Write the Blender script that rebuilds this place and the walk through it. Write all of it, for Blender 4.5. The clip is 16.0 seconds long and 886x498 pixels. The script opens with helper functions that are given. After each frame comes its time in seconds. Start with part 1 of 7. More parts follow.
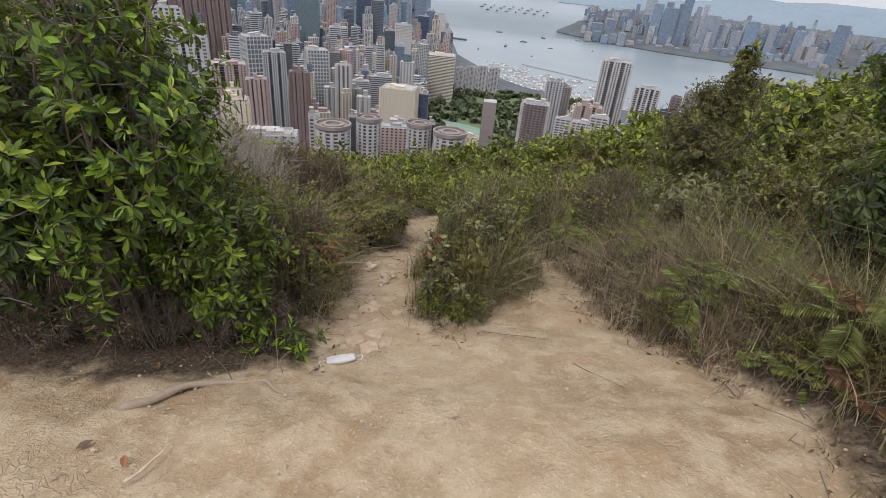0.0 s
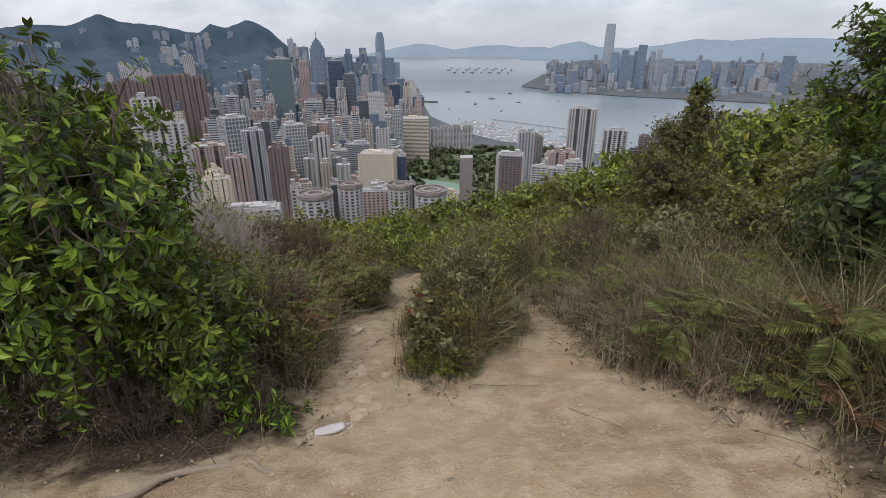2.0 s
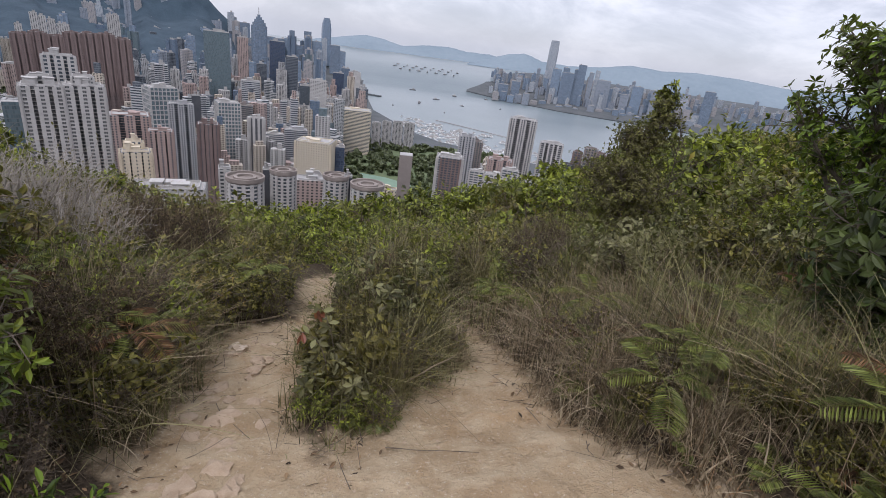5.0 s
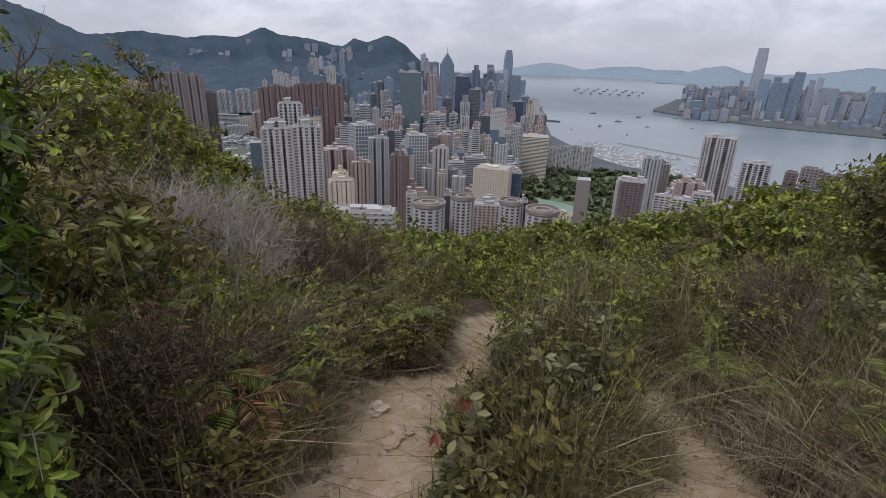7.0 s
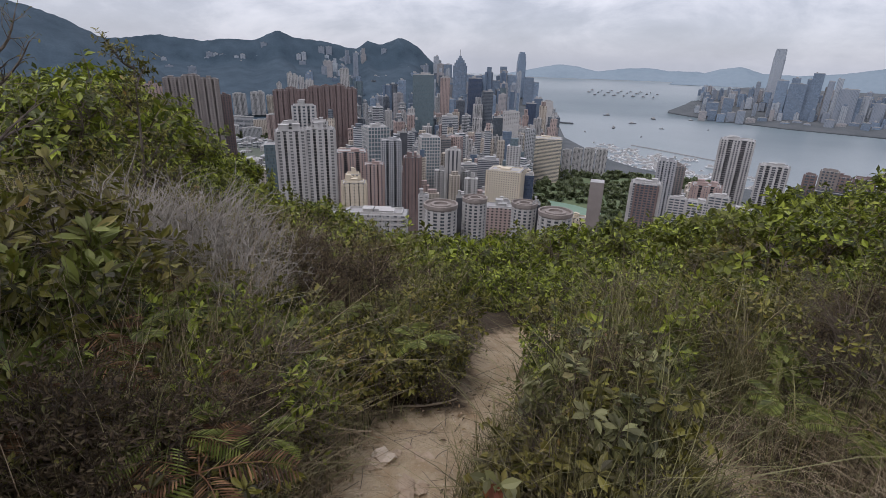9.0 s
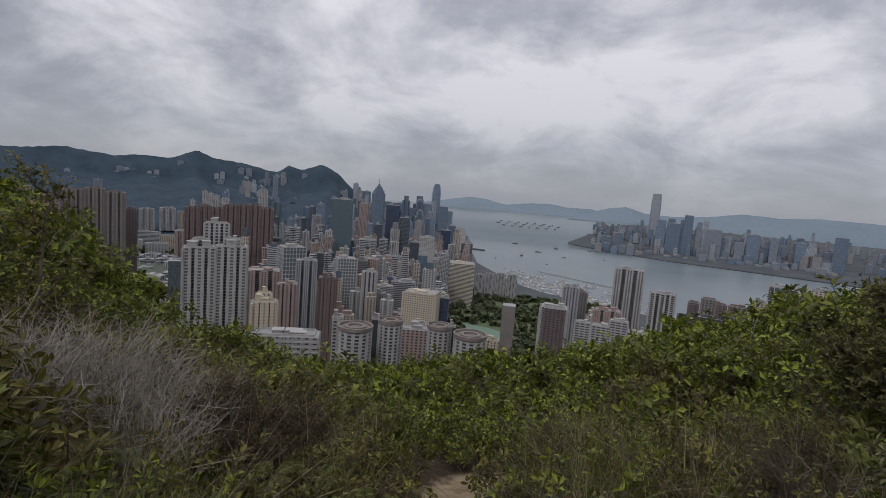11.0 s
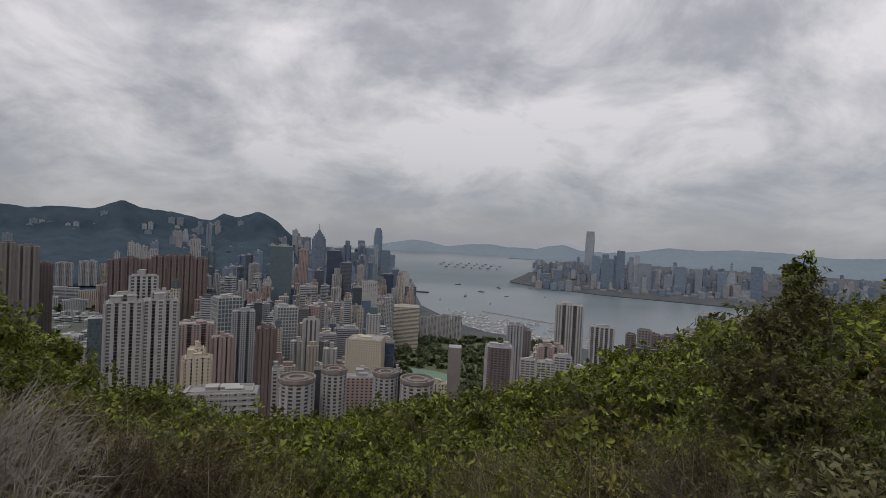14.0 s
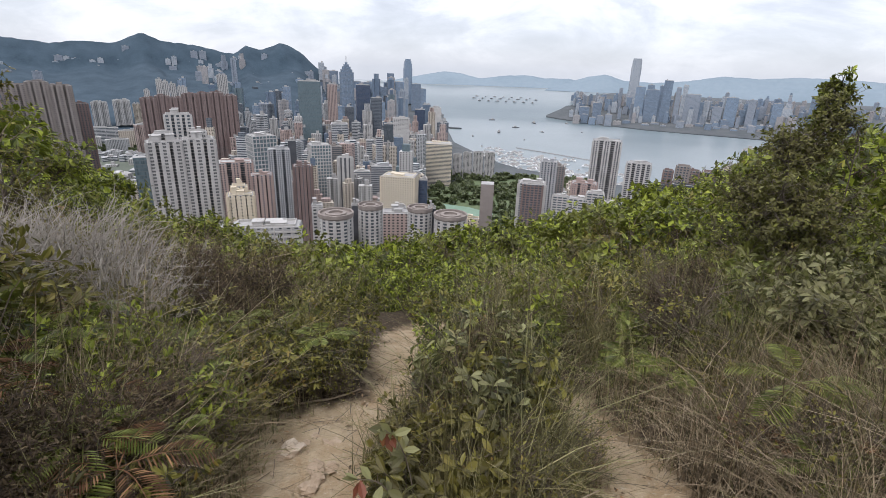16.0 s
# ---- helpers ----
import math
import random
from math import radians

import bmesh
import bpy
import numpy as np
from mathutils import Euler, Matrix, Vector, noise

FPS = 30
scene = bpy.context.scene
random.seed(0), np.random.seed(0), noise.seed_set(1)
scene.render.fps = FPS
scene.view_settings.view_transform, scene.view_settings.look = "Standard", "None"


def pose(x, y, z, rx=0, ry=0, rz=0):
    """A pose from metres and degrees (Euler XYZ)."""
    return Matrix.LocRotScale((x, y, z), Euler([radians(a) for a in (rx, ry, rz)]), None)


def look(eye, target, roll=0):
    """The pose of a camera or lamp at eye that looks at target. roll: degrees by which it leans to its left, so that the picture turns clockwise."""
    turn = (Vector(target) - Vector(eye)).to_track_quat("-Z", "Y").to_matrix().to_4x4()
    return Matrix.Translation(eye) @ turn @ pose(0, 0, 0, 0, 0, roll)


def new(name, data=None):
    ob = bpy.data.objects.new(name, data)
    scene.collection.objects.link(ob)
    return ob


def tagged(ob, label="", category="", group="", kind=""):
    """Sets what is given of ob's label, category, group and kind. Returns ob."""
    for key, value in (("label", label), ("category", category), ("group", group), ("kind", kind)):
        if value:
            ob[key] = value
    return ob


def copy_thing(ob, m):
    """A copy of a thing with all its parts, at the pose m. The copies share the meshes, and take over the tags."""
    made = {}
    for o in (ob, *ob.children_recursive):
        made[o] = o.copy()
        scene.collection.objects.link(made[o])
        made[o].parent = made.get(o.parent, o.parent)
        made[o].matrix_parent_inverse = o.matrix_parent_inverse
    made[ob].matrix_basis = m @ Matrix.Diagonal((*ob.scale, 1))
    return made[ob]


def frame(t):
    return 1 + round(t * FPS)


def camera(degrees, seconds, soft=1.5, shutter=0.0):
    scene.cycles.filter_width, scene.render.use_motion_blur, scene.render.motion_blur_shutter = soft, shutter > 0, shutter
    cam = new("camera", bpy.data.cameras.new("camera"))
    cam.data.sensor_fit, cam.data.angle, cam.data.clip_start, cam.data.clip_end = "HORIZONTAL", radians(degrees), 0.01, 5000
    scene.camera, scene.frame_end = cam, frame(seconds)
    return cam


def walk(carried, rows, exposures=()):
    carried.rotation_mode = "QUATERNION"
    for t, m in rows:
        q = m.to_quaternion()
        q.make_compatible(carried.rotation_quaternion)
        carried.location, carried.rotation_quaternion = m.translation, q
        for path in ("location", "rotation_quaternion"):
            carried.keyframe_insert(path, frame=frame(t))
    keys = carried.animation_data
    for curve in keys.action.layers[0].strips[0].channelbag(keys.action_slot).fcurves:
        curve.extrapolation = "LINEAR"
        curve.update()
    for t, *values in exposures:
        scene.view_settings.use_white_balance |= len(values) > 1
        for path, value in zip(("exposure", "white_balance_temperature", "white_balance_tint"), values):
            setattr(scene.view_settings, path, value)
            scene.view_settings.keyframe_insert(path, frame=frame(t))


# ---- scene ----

# ---- camera and its walk ----
cam = camera(83.23, 16.0, soft=0.7)
PATH = [
    (0.0, pose(0.000, 0.000, 1.598, 60.83, -4.83, 2.76)),
    (0.5, pose(0.010, -0.017, 1.599, 62.81, -3.18, 3.19)),
    (1.0, pose(0.041, -0.011, 1.595, 64.68, -1.99, 0.81)),
    (1.5, pose(0.060, -0.005, 1.595, 66.04, -0.99, -0.73)),
    (2.0, pose(0.064, -0.007, 1.595, 67.40, -0.05, -0.89)),
    (2.5, pose(0.065, 0.002, 1.589, 67.76, 0.75, -1.26)),
    (3.0, pose(0.053, 0.010, 1.593, 68.63, -0.99, -4.55)),
    (3.2, pose(0.055, 0.028, 1.583, 70.13, -3.54, -8.21)),
    (5.3, pose(0.203, 1.041, 1.219, 67.39, -7.38, -5.87)),
    (5.5, pose(0.226, 1.134, 1.195, 67.44, -6.92, -5.16)),
    (6.0, pose(0.208, 1.326, 1.154, 67.60, -5.61, -1.27)),
    (6.5, pose(0.197, 1.494, 1.137, 68.52, -3.25, 6.43)),
    (7.0, pose(0.161, 1.612, 1.096, 68.94, -1.76, 12.81)),
    (7.5, pose(0.168, 1.720, 1.066, 68.65, -1.48, 14.88)),
    (8.0, pose(0.127, 1.823, 1.029, 68.85, -0.66, 16.28)),
    (8.2, pose(0.124, 1.875, 1.008, 68.86, -0.41, 16.54)),
    (10.3, pose(-0.185, 2.141, 1.031, 75.72, -4.42, 7.67)),
    (10.5, pose(-0.197, 2.139, 1.070, 78.46, -4.57, 7.17)),
    (11.0, pose(-0.184, 2.119, 1.114, 83.54, -4.62, 5.07)),
    (11.5, pose(-0.151, 2.125, 1.109, 86.33, -4.31, 0.65)),
    (12.0, pose(-0.118, 2.125, 1.124, 87.93, -3.82, -3.56)),
    (12.5, pose(-0.090, 2.119, 1.129, 88.59, -3.10, -5.22)),
    (13.0, pose(-0.065, 2.095, 1.138, 89.00, -2.72, -6.22)),
    (13.5, pose(0.012, 2.068, 1.140, 89.42, -2.72, -4.94)),
    (14.0, pose(0.064, 2.045, 1.152, 88.87, -2.88, -1.60)),
    (14.5, pose(0.026, 1.954, 1.095, 81.48, -4.42, 0.39)),
    (15.0, pose(0.002, 1.855, 0.988, 67.59, -0.74, 11.21)),
    (15.5, pose(0.155, 1.805, 1.005, 65.47, -2.19, 4.71)),
    (16.0, pose(0.127, 1.764, 1.078, 70.17, -1.93, 2.00)),
]
EXPOSURES = [(0, 0.0, 6500, 15), (1.5, -0.17, 6400, 15), (2.5, -0.33, 6350, 17), (3.2, -0.24, 6350, 18), (5.5, -0.17, 6250, 19), (6.5, -0.47, 6250, 19), (8.2, -0.45, 6250, 19), (10.3, -0.65, 6350, 17), (11, -1.12, 6400, 16), (12, -1.42, 6600, 16), (12.8, -1.4, 6650, 16), (13.5, -1.2, 6650, 16), (14.2, -1.18, 6650, 15), (14.6, -0.85, 6500, 15), (15, 0.15, 6450, 13), (15.4, 0.5, 6450, 13), (16, 0.08, 6400, 15)]
walk(cam, PATH, EXPOSURES)

# ---- world and sun: a bright overcast noon ----
world = bpy.data.worlds.new("overcast_sky")
scene.world = world
world.use_nodes = True
wn, wl = world.node_tree.nodes, world.node_tree.links
wn.clear()


def wnode(kind, **values):
    n = wn.new(kind)
    for key, value in values.items():
        n.inputs[key].default_value = value
    return n


def wmath(op, a, b=None):
    n = wn.new("ShaderNodeMath")
    n.operation = op
    for i, v in enumerate((a, b)):
        if isinstance(v, (int, float)):
            n.inputs[i].default_value = v
        elif v is not None:
            wl.new(v, n.inputs[i])
    return n.outputs[0]


sky = wn.new("ShaderNodeTexSky")
sky.sky_type, sky.sun_disc = "NISHITA", False
sky.sun_elevation, sky.sun_rotation = radians(61), radians(-152)
sky_light = wnode("ShaderNodeBackground", Strength=0.03)
wl.new(sky.outputs[0], sky_light.inputs[0])
coords = wn.new("ShaderNodeTexCoord")
split = wn.new("ShaderNodeSeparateXYZ")
wl.new(coords.outputs["Generated"], split.inputs[0])
up = wmath("ADD", wmath("MAXIMUM", split.outputs[2], 0.0), 0.42)
plane = wn.new("ShaderNodeCombineXYZ")
plane.inputs[2].default_value = 5.1
wl.new(wmath("DIVIDE", split.outputs[0], up), plane.inputs[0])
wl.new(wmath("DIVIDE", split.outputs[1], up), plane.inputs[1])
billow = wnode("ShaderNodeTexNoise", Scale=2.1, Detail=12.0, Roughness=0.6, Distortion=0.3)
banks = wnode("ShaderNodeTexNoise", Scale=0.95, Detail=4.0, Roughness=0.5)
wl.new(plane.outputs[0], billow.inputs["Vector"])
wl.new(plane.outputs[0], banks.inputs["Vector"])
cloud = wmath("ADD", wmath("MULTIPLY", billow.outputs[0], 0.56), wmath("MULTIPLY", banks.outputs[0], 0.44))
ramp = wn.new("ShaderNodeValToRGB")
ramp.color_ramp.elements[0].position, ramp.color_ramp.elements[0].color = 0.41, (0.5, 0.525, 0.565, 1)
ramp.color_ramp.elements[1].position, ramp.color_ramp.elements[1].color = 0.6, (1.38, 1.39, 1.4, 1)
mid = ramp.color_ramp.elements.new(0.49)
mid.color = (0.73, 0.76, 0.81, 1)
wl.new(cloud, ramp.inputs[0])
# an overcast sky is brightest overhead
glow = wmath("ADD", wmath("MULTIPLY", wmath("MINIMUM", wmath("MAXIMUM", split.outputs[2], 0.0), 0.52), 1.25), 0.71)
cloud_light = wnode("ShaderNodeBackground", Strength=1.0)
wl.new(glow, cloud_light.inputs["Strength"])
# pale blue haze thickens towards the horizon
haze = wn.new("ShaderNodeMix")
haze.data_type = "RGBA"
haze.inputs[7].default_value = (0.86, 0.94, 1.05, 1)
wl.new(wmath("MULTIPLY", wmath("MAXIMUM", wmath("SUBTRACT", 1.0, wmath("DIVIDE", wmath("MAXIMUM", split.outputs[2], 0.0), 0.16)), 0.0), 0.75), haze.inputs[0])
wl.new(ramp.outputs[0], haze.inputs[6])
wl.new(haze.outputs[2], cloud_light.inputs[0])
both = wn.new("ShaderNodeAddShader")
wl.new(sky_light.outputs[0], both.inputs[0])
wl.new(cloud_light.outputs[0], both.inputs[1])
wl.new(both.outputs[0], wn.new("ShaderNodeOutputWorld").inputs[0])

sun = new("sun", bpy.data.lights.new("sun", "SUN"))
sun.data.energy, sun.data.angle, sun.data.color = 1.5, radians(14), (1.0, 0.98, 0.955)
sun.matrix_world = look((-0.227 * 60, -0.428 * 60, 0.875 * 60), (0, 0, 0))

# ---- materials ----
class Mat:
    """A node material with a principled surface and short ways to wire it."""

    def __init__(self, name, rough=0.8, metal=0.0, spec=0.5):
        self.m = bpy.data.materials.new(name)
        self.m.use_nodes = True
        self.n, self.l = self.m.node_tree.nodes, self.m.node_tree.links
        self.n.clear()
        self.out = self.n.new("ShaderNodeOutputMaterial")
        self.b = self.n.new("ShaderNodeBsdfPrincipled")
        self.b.inputs["Roughness"].default_value = rough
        self.b.inputs["Metallic"].default_value = metal
        self.b.inputs["Specular IOR Level"].default_value = spec
        self.l.new(self.b.outputs[0], self.out.inputs[0])

    def put(self, value, socket):
        if isinstance(value, (int, float)):
            socket.default_value = value
        elif isinstance(value, tuple):
            socket.default_value = (*value, 1) if len(value) == 3 and socket.type == "RGBA" else value
        else:
            self.l.new(value, socket)

    def coord(self, which="Object"):
        return self.n.new("ShaderNodeTexCoord").outputs[which]

    def noise(self, scale, detail=4.0, rough=0.6, vector=None, distort=0.0):
        n = self.n.new("ShaderNodeTexNoise")
        for key, v in (("Scale", scale), ("Detail", detail), ("Roughness", rough), ("Distortion", distort)):
            n.inputs[key].default_value = v
        self.l.new(vector if vector is not None else self.coord(), n.inputs["Vector"])
        return n.outputs[0]

    def voronoi(self, scale, feature="F1", vector=None):
        n = self.n.new("ShaderNodeTexVoronoi")
        n.feature = feature
        n.inputs["Scale"].default_value = scale
        self.l.new(vector if vector is not None else self.coord(), n.inputs["Vector"])
        return n.outputs[0]

    def math(self, op, a, b=0.0, c=None):
        n = self.n.new("ShaderNodeMath")
        n.operation = op
        for i, v in enumerate((a, b) if c is None else (a, b, c)):
            self.put(v, n.inputs[i])
        return n.outputs[0]

    def ramp(self, value, *stops):
        n = self.n.new("ShaderNodeValToRGB")
        e = n.color_ramp.elements
        while len(e) < len(stops):
            e.new(0.5)
        for i, (p, col) in enumerate(stops):
            e[i].position, e[i].color = p, (*col, 1)
        self.l.new(value, n.inputs[0])
        return n.outputs[0]

    def mix(self, fac, a, b, mode="MIX"):
        n = self.n.new("ShaderNodeMix")
        n.data_type, n.blend_type = "RGBA", mode
        self.put(fac, n.inputs[0])
        self.put(a, n.inputs[6])
        self.put(b, n.inputs[7])
        return n.outputs[2]

    def bump(self, height, strength=0.5, distance=0.02):
        n = self.n.new("ShaderNodeBump")
        n.inputs["Strength"].default_value, n.inputs["Distance"].default_value = strength, distance
        self.l.new(height, n.inputs["Height"])
        self.l.new(n.outputs[0], self.b.inputs["Normal"])

    def color(self, value):
        self.put(value, self.b.inputs["Base Color"])
        return self.m


def leaf_material(name, dark, middle, light, odd=None, shine=0.45, through_light=0.24):
    """Leaves: colour by leaf, a little light let through."""
    m = Mat(name, rough=shine, spec=0.35)
    island = m.n.new("ShaderNodeNewGeometry").outputs["Random Per Island"]
    patch = m.noise(2.1, 3, vector=m.n.new("ShaderNodeNewGeometry").outputs["Position"])
    t = m.math("ADD", m.math("MULTIPLY", island, 0.62), m.math("MULTIPLY", patch, 0.5))
    dark, middle, light = tuple(0.5 * c for c in dark), tuple(k * c for k, c in zip((0.8, 0.75, 0.7), middle)), tuple(1.05 * c for c in light)
    stops = [(0.22, dark), (0.52, middle), (0.84, light)]
    if odd:
        stops += [(0.97, odd)]
    col = m.ramp(t, *stops)
    drift = m.noise(0.55, 2, vector=m.n.new("ShaderNodeNewGeometry").outputs["Position"])
    tan = tuple(0.55 * c + 0.45 * d for c, d in zip(middle, (0.15, 0.11, 0.05)))
    col = m.mix(m.math("MULTIPLY", m.ramp(drift, (0.49, (0, 0, 0)), (0.65, (1, 1, 1))), 0.65), col, tan)
    m.color(col)
    tr = m.n.new("ShaderNodeBsdfTranslucent")
    m.l.new(m.mix(0.5, col, (0.2, 0.26, 0.03), "MIX"), tr.inputs[0])
    ms = m.n.new("ShaderNodeMixShader")
    ms.inputs[0].default_value = through_light
    m.l.new(m.b.outputs[0], ms.inputs[1])
    m.l.new(tr.outputs[0], ms.inputs[2])
    m.l.new(ms.outputs[0], m.out.inputs[0])
    return m.m


def plain(name, a, b, scale=3.0, rough=0.8, metal=0.0, bump=0.0, spec=0.4):
    """A surface that wavers between two colours at two scales."""
    m = Mat(name, rough, metal, spec)
    big, fine = m.noise(scale), m.noise(scale * 14, 3)
    t = m.math("ADD", m.math("MULTIPLY", big, 0.65), m.math("MULTIPLY", fine, 0.35))
    if bump:
        m.bump(fine, bump, 0.01)
    return m.color(m.ramp(t, (0.3, a), (0.7, b)))


def soil_material():
    m = Mat("trodden_soil", 0.95, spec=0.15)
    pos = m.coord()
    large, mid_, fine = m.noise(0.9, 5, 0.6, pos, 0.4), m.noise(5, 6, 0.65, pos), m.noise(60, 4, 0.7, pos)
    col = m.ramp(large, (0.32, (0.275, 0.19, 0.11)), (0.5, (0.355, 0.262, 0.158)), (0.68, (0.43, 0.335, 0.216)))
    col = m.mix(m.math("MULTIPLY", m.ramp(mid_, (0.44, (0, 0, 0)), (0.58, (1, 1, 1))), 0.7), col, (0.475, 0.382, 0.255))
    col = m.mix(m.math("MULTIPLY", m.ramp(m.noise(2.3, 6, 0.7, pos, 1.2), (0.56, (0, 0, 0)), (0.7, (1, 1, 1))), 0.6), col, (0.345, 0.225, 0.115))
    grit = m.voronoi(95, "F1", pos)
    col = m.mix(m.math("MULTIPLY", m.math("LESS_THAN", grit, 0.25), 0.5), col, (0.30, 0.24, 0.18))
    col = m.mix(m.math("MULTIPLY", m.math("GREATER_THAN", fine, 0.62), 0.4), col, (0.62, 0.56, 0.47))
    # strength of the bare ground fades to dark leaf mould plus painted shade under the plants
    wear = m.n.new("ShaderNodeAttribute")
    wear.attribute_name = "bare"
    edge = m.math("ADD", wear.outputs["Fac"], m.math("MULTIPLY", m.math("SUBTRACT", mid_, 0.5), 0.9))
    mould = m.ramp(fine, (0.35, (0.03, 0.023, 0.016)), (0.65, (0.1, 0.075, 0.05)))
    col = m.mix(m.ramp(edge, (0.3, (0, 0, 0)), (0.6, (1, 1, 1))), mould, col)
    # dried crust: uneven plates with worn edges, in patches
    bent = m.n.new("ShaderNodeVectorMath")
    m.l.new(pos, bent.inputs[0])
    swirl = m.n.new("ShaderNodeTexNoise")
    swirl.inputs["Scale"].default_value = 7
    m.l.new(pos, swirl.inputs["Vector"])
    shift = m.n.new("ShaderNodeVectorMath")
    shift.operation = "SCALE"
    shift.inputs["Scale"].default_value = 0.3
    m.l.new(swirl.outputs["Color"], shift.inputs[0])
    m.l.new(shift.outputs[0], bent.inputs[1])
    plates = m.voronoi(21, "DISTANCE_TO_EDGE", bent.outputs[0])
    crack = m.math("MULTIPLY", m.ramp(plates, (0.0, (1, 1, 1)), (0.09, (0, 0, 0))), m.ramp(m.noise(1.7, 3, 0.6, pos), (0.45, (0, 0, 0)), (0.6, (1, 1, 1))))
    col = m.mix(m.math("MULTIPLY", crack, 0.07), col, (0.2, 0.14, 0.085))
    flakes = m.math("SUBTRACT", m.noise(22, 5, 0.7, pos, 0.6), m.math("MULTIPLY", crack, 0.22))
    m.bump(m.math("ADD", m.math("ADD", m.math("MULTIPLY", mid_, 1.0), m.math("MULTIPLY", fine, 0.22)), m.math("MULTIPLY", flakes, 0.5)), 0.9, 0.04)
    return m.color(col)


def facade(name, wall, glass, bay=3.2, storey=3.1, across=0.6, upright=0.55, gloss=0.25, stain=0.12):
    """A far facade: storeys of windows by metres along and up the wall, on a slightly stained wall."""
    m = Mat(name, 0.7, spec=0.3)
    uv = m.n.new("ShaderNodeUVMap")
    sep = m.n.new("ShaderNodeSeparateXYZ")
    m.l.new(uv.outputs[0], sep.inputs[0])
    u, v = m.math("DIVIDE", sep.outputs[0], bay), m.math("DIVIDE", sep.outputs[1], storey)
    a = m.math("LESS_THAN", m.math("ABSOLUTE", m.math("SUBTRACT", m.math("FRACT", u), 0.5)), across / 2)
    b = m.math("LESS_THAN", m.math("ABSOLUTE", m.math("SUBTRACT", m.math("FRACT", v), 0.5)), upright / 2)
    window = m.math("MULTIPLY", a, b)
    cell = m.n.new("ShaderNodeTexWhiteNoise")
    com = m.n.new("ShaderNodeCombineXYZ")
    m.l.new(m.math("FLOOR", u), com.inputs[0])
    m.l.new(m.math("FLOOR", v), com.inputs[1])
    m.l.new(com.outputs[0], cell.inputs[0])
    tone = m.n.new("ShaderNodeObjectInfo").outputs["Random"]
    stains = m.noise(0.05, 5, 0.7)
    base = m.mix(m.math("MULTIPLY", stains, stain * 2), wall, tuple(c * 0.5 for c in wall))
    base = m.mix(m.math("MULTIPLY", tone, 0.35), base, tuple(0.5 * c + 0.12 for c in wall))
    pane = m.mix(m.math("MULTIPLY", cell.outputs[0], 0.6), glass, tuple(min(1, c * 1.9 + 0.03) for c in glass))
    m.put(m.math("SUBTRACT", 0.75, m.math("MULTIPLY", window, 0.75 - gloss)), m.b.inputs["Roughness"])
    return m.color(m.mix(window, base, pane))

# ---- building helpers ----
def mesh_object(name, verts, faces, material, parent=None, uvs=None, smooth=False, mesh_name=None):
    """One mesh object from arrays; faces all with the same number of corners, or a list of such arrays."""
    me = bpy.data.meshes.new(mesh_name or name)
    verts = np.asarray(verts, dtype=np.float32).reshape(-1, 3)
    groups = faces if isinstance(faces, list) else [faces]
    groups = [np.asarray(f, dtype=np.int32) for f in groups if len(f)]
    me.vertices.add(len(verts))
    me.vertices.foreach_set("co", verts.ravel())
    loops = np.concatenate([f.ravel() for f in groups])
    sizes = np.concatenate([np.full(len(f), f.shape[1], dtype=np.int32) for f in groups])
    me.loops.add(len(loops))
    me.loops.foreach_set("vertex_index", loops)
    me.polygons.add(len(sizes))
    me.polygons.foreach_set("loop_start", np.concatenate([[0], np.cumsum(sizes)[:-1]]).astype(np.int32))
    me.polygons.foreach_set("use_smooth", np.full(len(sizes), smooth, dtype=bool))
    if uvs is not None:
        me.uv_layers.new(name="UVMap").data.foreach_set("uv", np.asarray(uvs, dtype=np.float32).ravel())
    me.update(calc_edges=True)
    me.validate()
    if material:
        me.materials.append(material)
    ob = new(name, me)
    if parent:
        ob.parent = parent
    return ob


def thing(name, label, category, group="", kind="", at=(0, 0, 0), turn=0.0):
    ob = new(name)
    ob.empty_display_size = 0.1
    ob.matrix_basis = pose(*at, 0, 0, turn)
    return tagged(ob, label, category, group, kind)


def bm_object(name, bm, material, parent=None, smooth=False, label=""):
    me = bpy.data.meshes.new(name)
    bm.to_mesh(me)
    bm.free()
    if smooth:
        for p in me.polygons:
            p.use_smooth = True
    me.materials.append(material)
    ob = new(name, me)
    if parent:
        ob.parent = parent
    return tagged(ob, label) if label else ob


# ---- the lie of the land ----
EYE = (0.0, 1.9, 1.1)
SEA = -280.0
SLOPE_Y = (-8, -3, 0, 1, 1.3, 1.6, 1.85, 2.1, 2.4, 2.7, 3.2, 3.8, 4.1, 5.5, 7, 9, 12, 30)
SLOPE_Z = (0.45, 0.2, 0.05, 0.03, 0.0, -0.08, -0.19, -0.3, -0.41, -0.5, -0.61, -0.72, -0.78, -1.12, -1.7, -2.6, -4.1, -14)
FALL_AZ = (-180, -120, -75, -60, -52, -45, -40, -36, -31.6, -27, -20, -14, -8, 0, 7, 13, 20, 24, 28, 33, 38, 44, 60, 90, 180)
FALL_DEG = (1, 2, 0, -2.5, -3.5, -5, -9, -13, -17, -19, -21, -21.5, -20.5, -20, -19.5, -17, -14, -12.5, -11, -8, -6, -5, -4, -2, 1)


def segment_distance(x, y, pts):
    best = np.full(np.shape(x), 1e9)
    for (ax, ay, aw), (bx, by, bw) in zip(pts[:-1], pts[1:]):
        dx, dy = bx - ax, by - ay
        t = np.clip(((x - ax) * dx + (y - ay) * dy) / (dx * dx + dy * dy), 0, 1)
        best = np.minimum(best, np.hypot(x - ax - t * dx, y - ay - t * dy) - (aw + t * (bw - aw)))
    return best


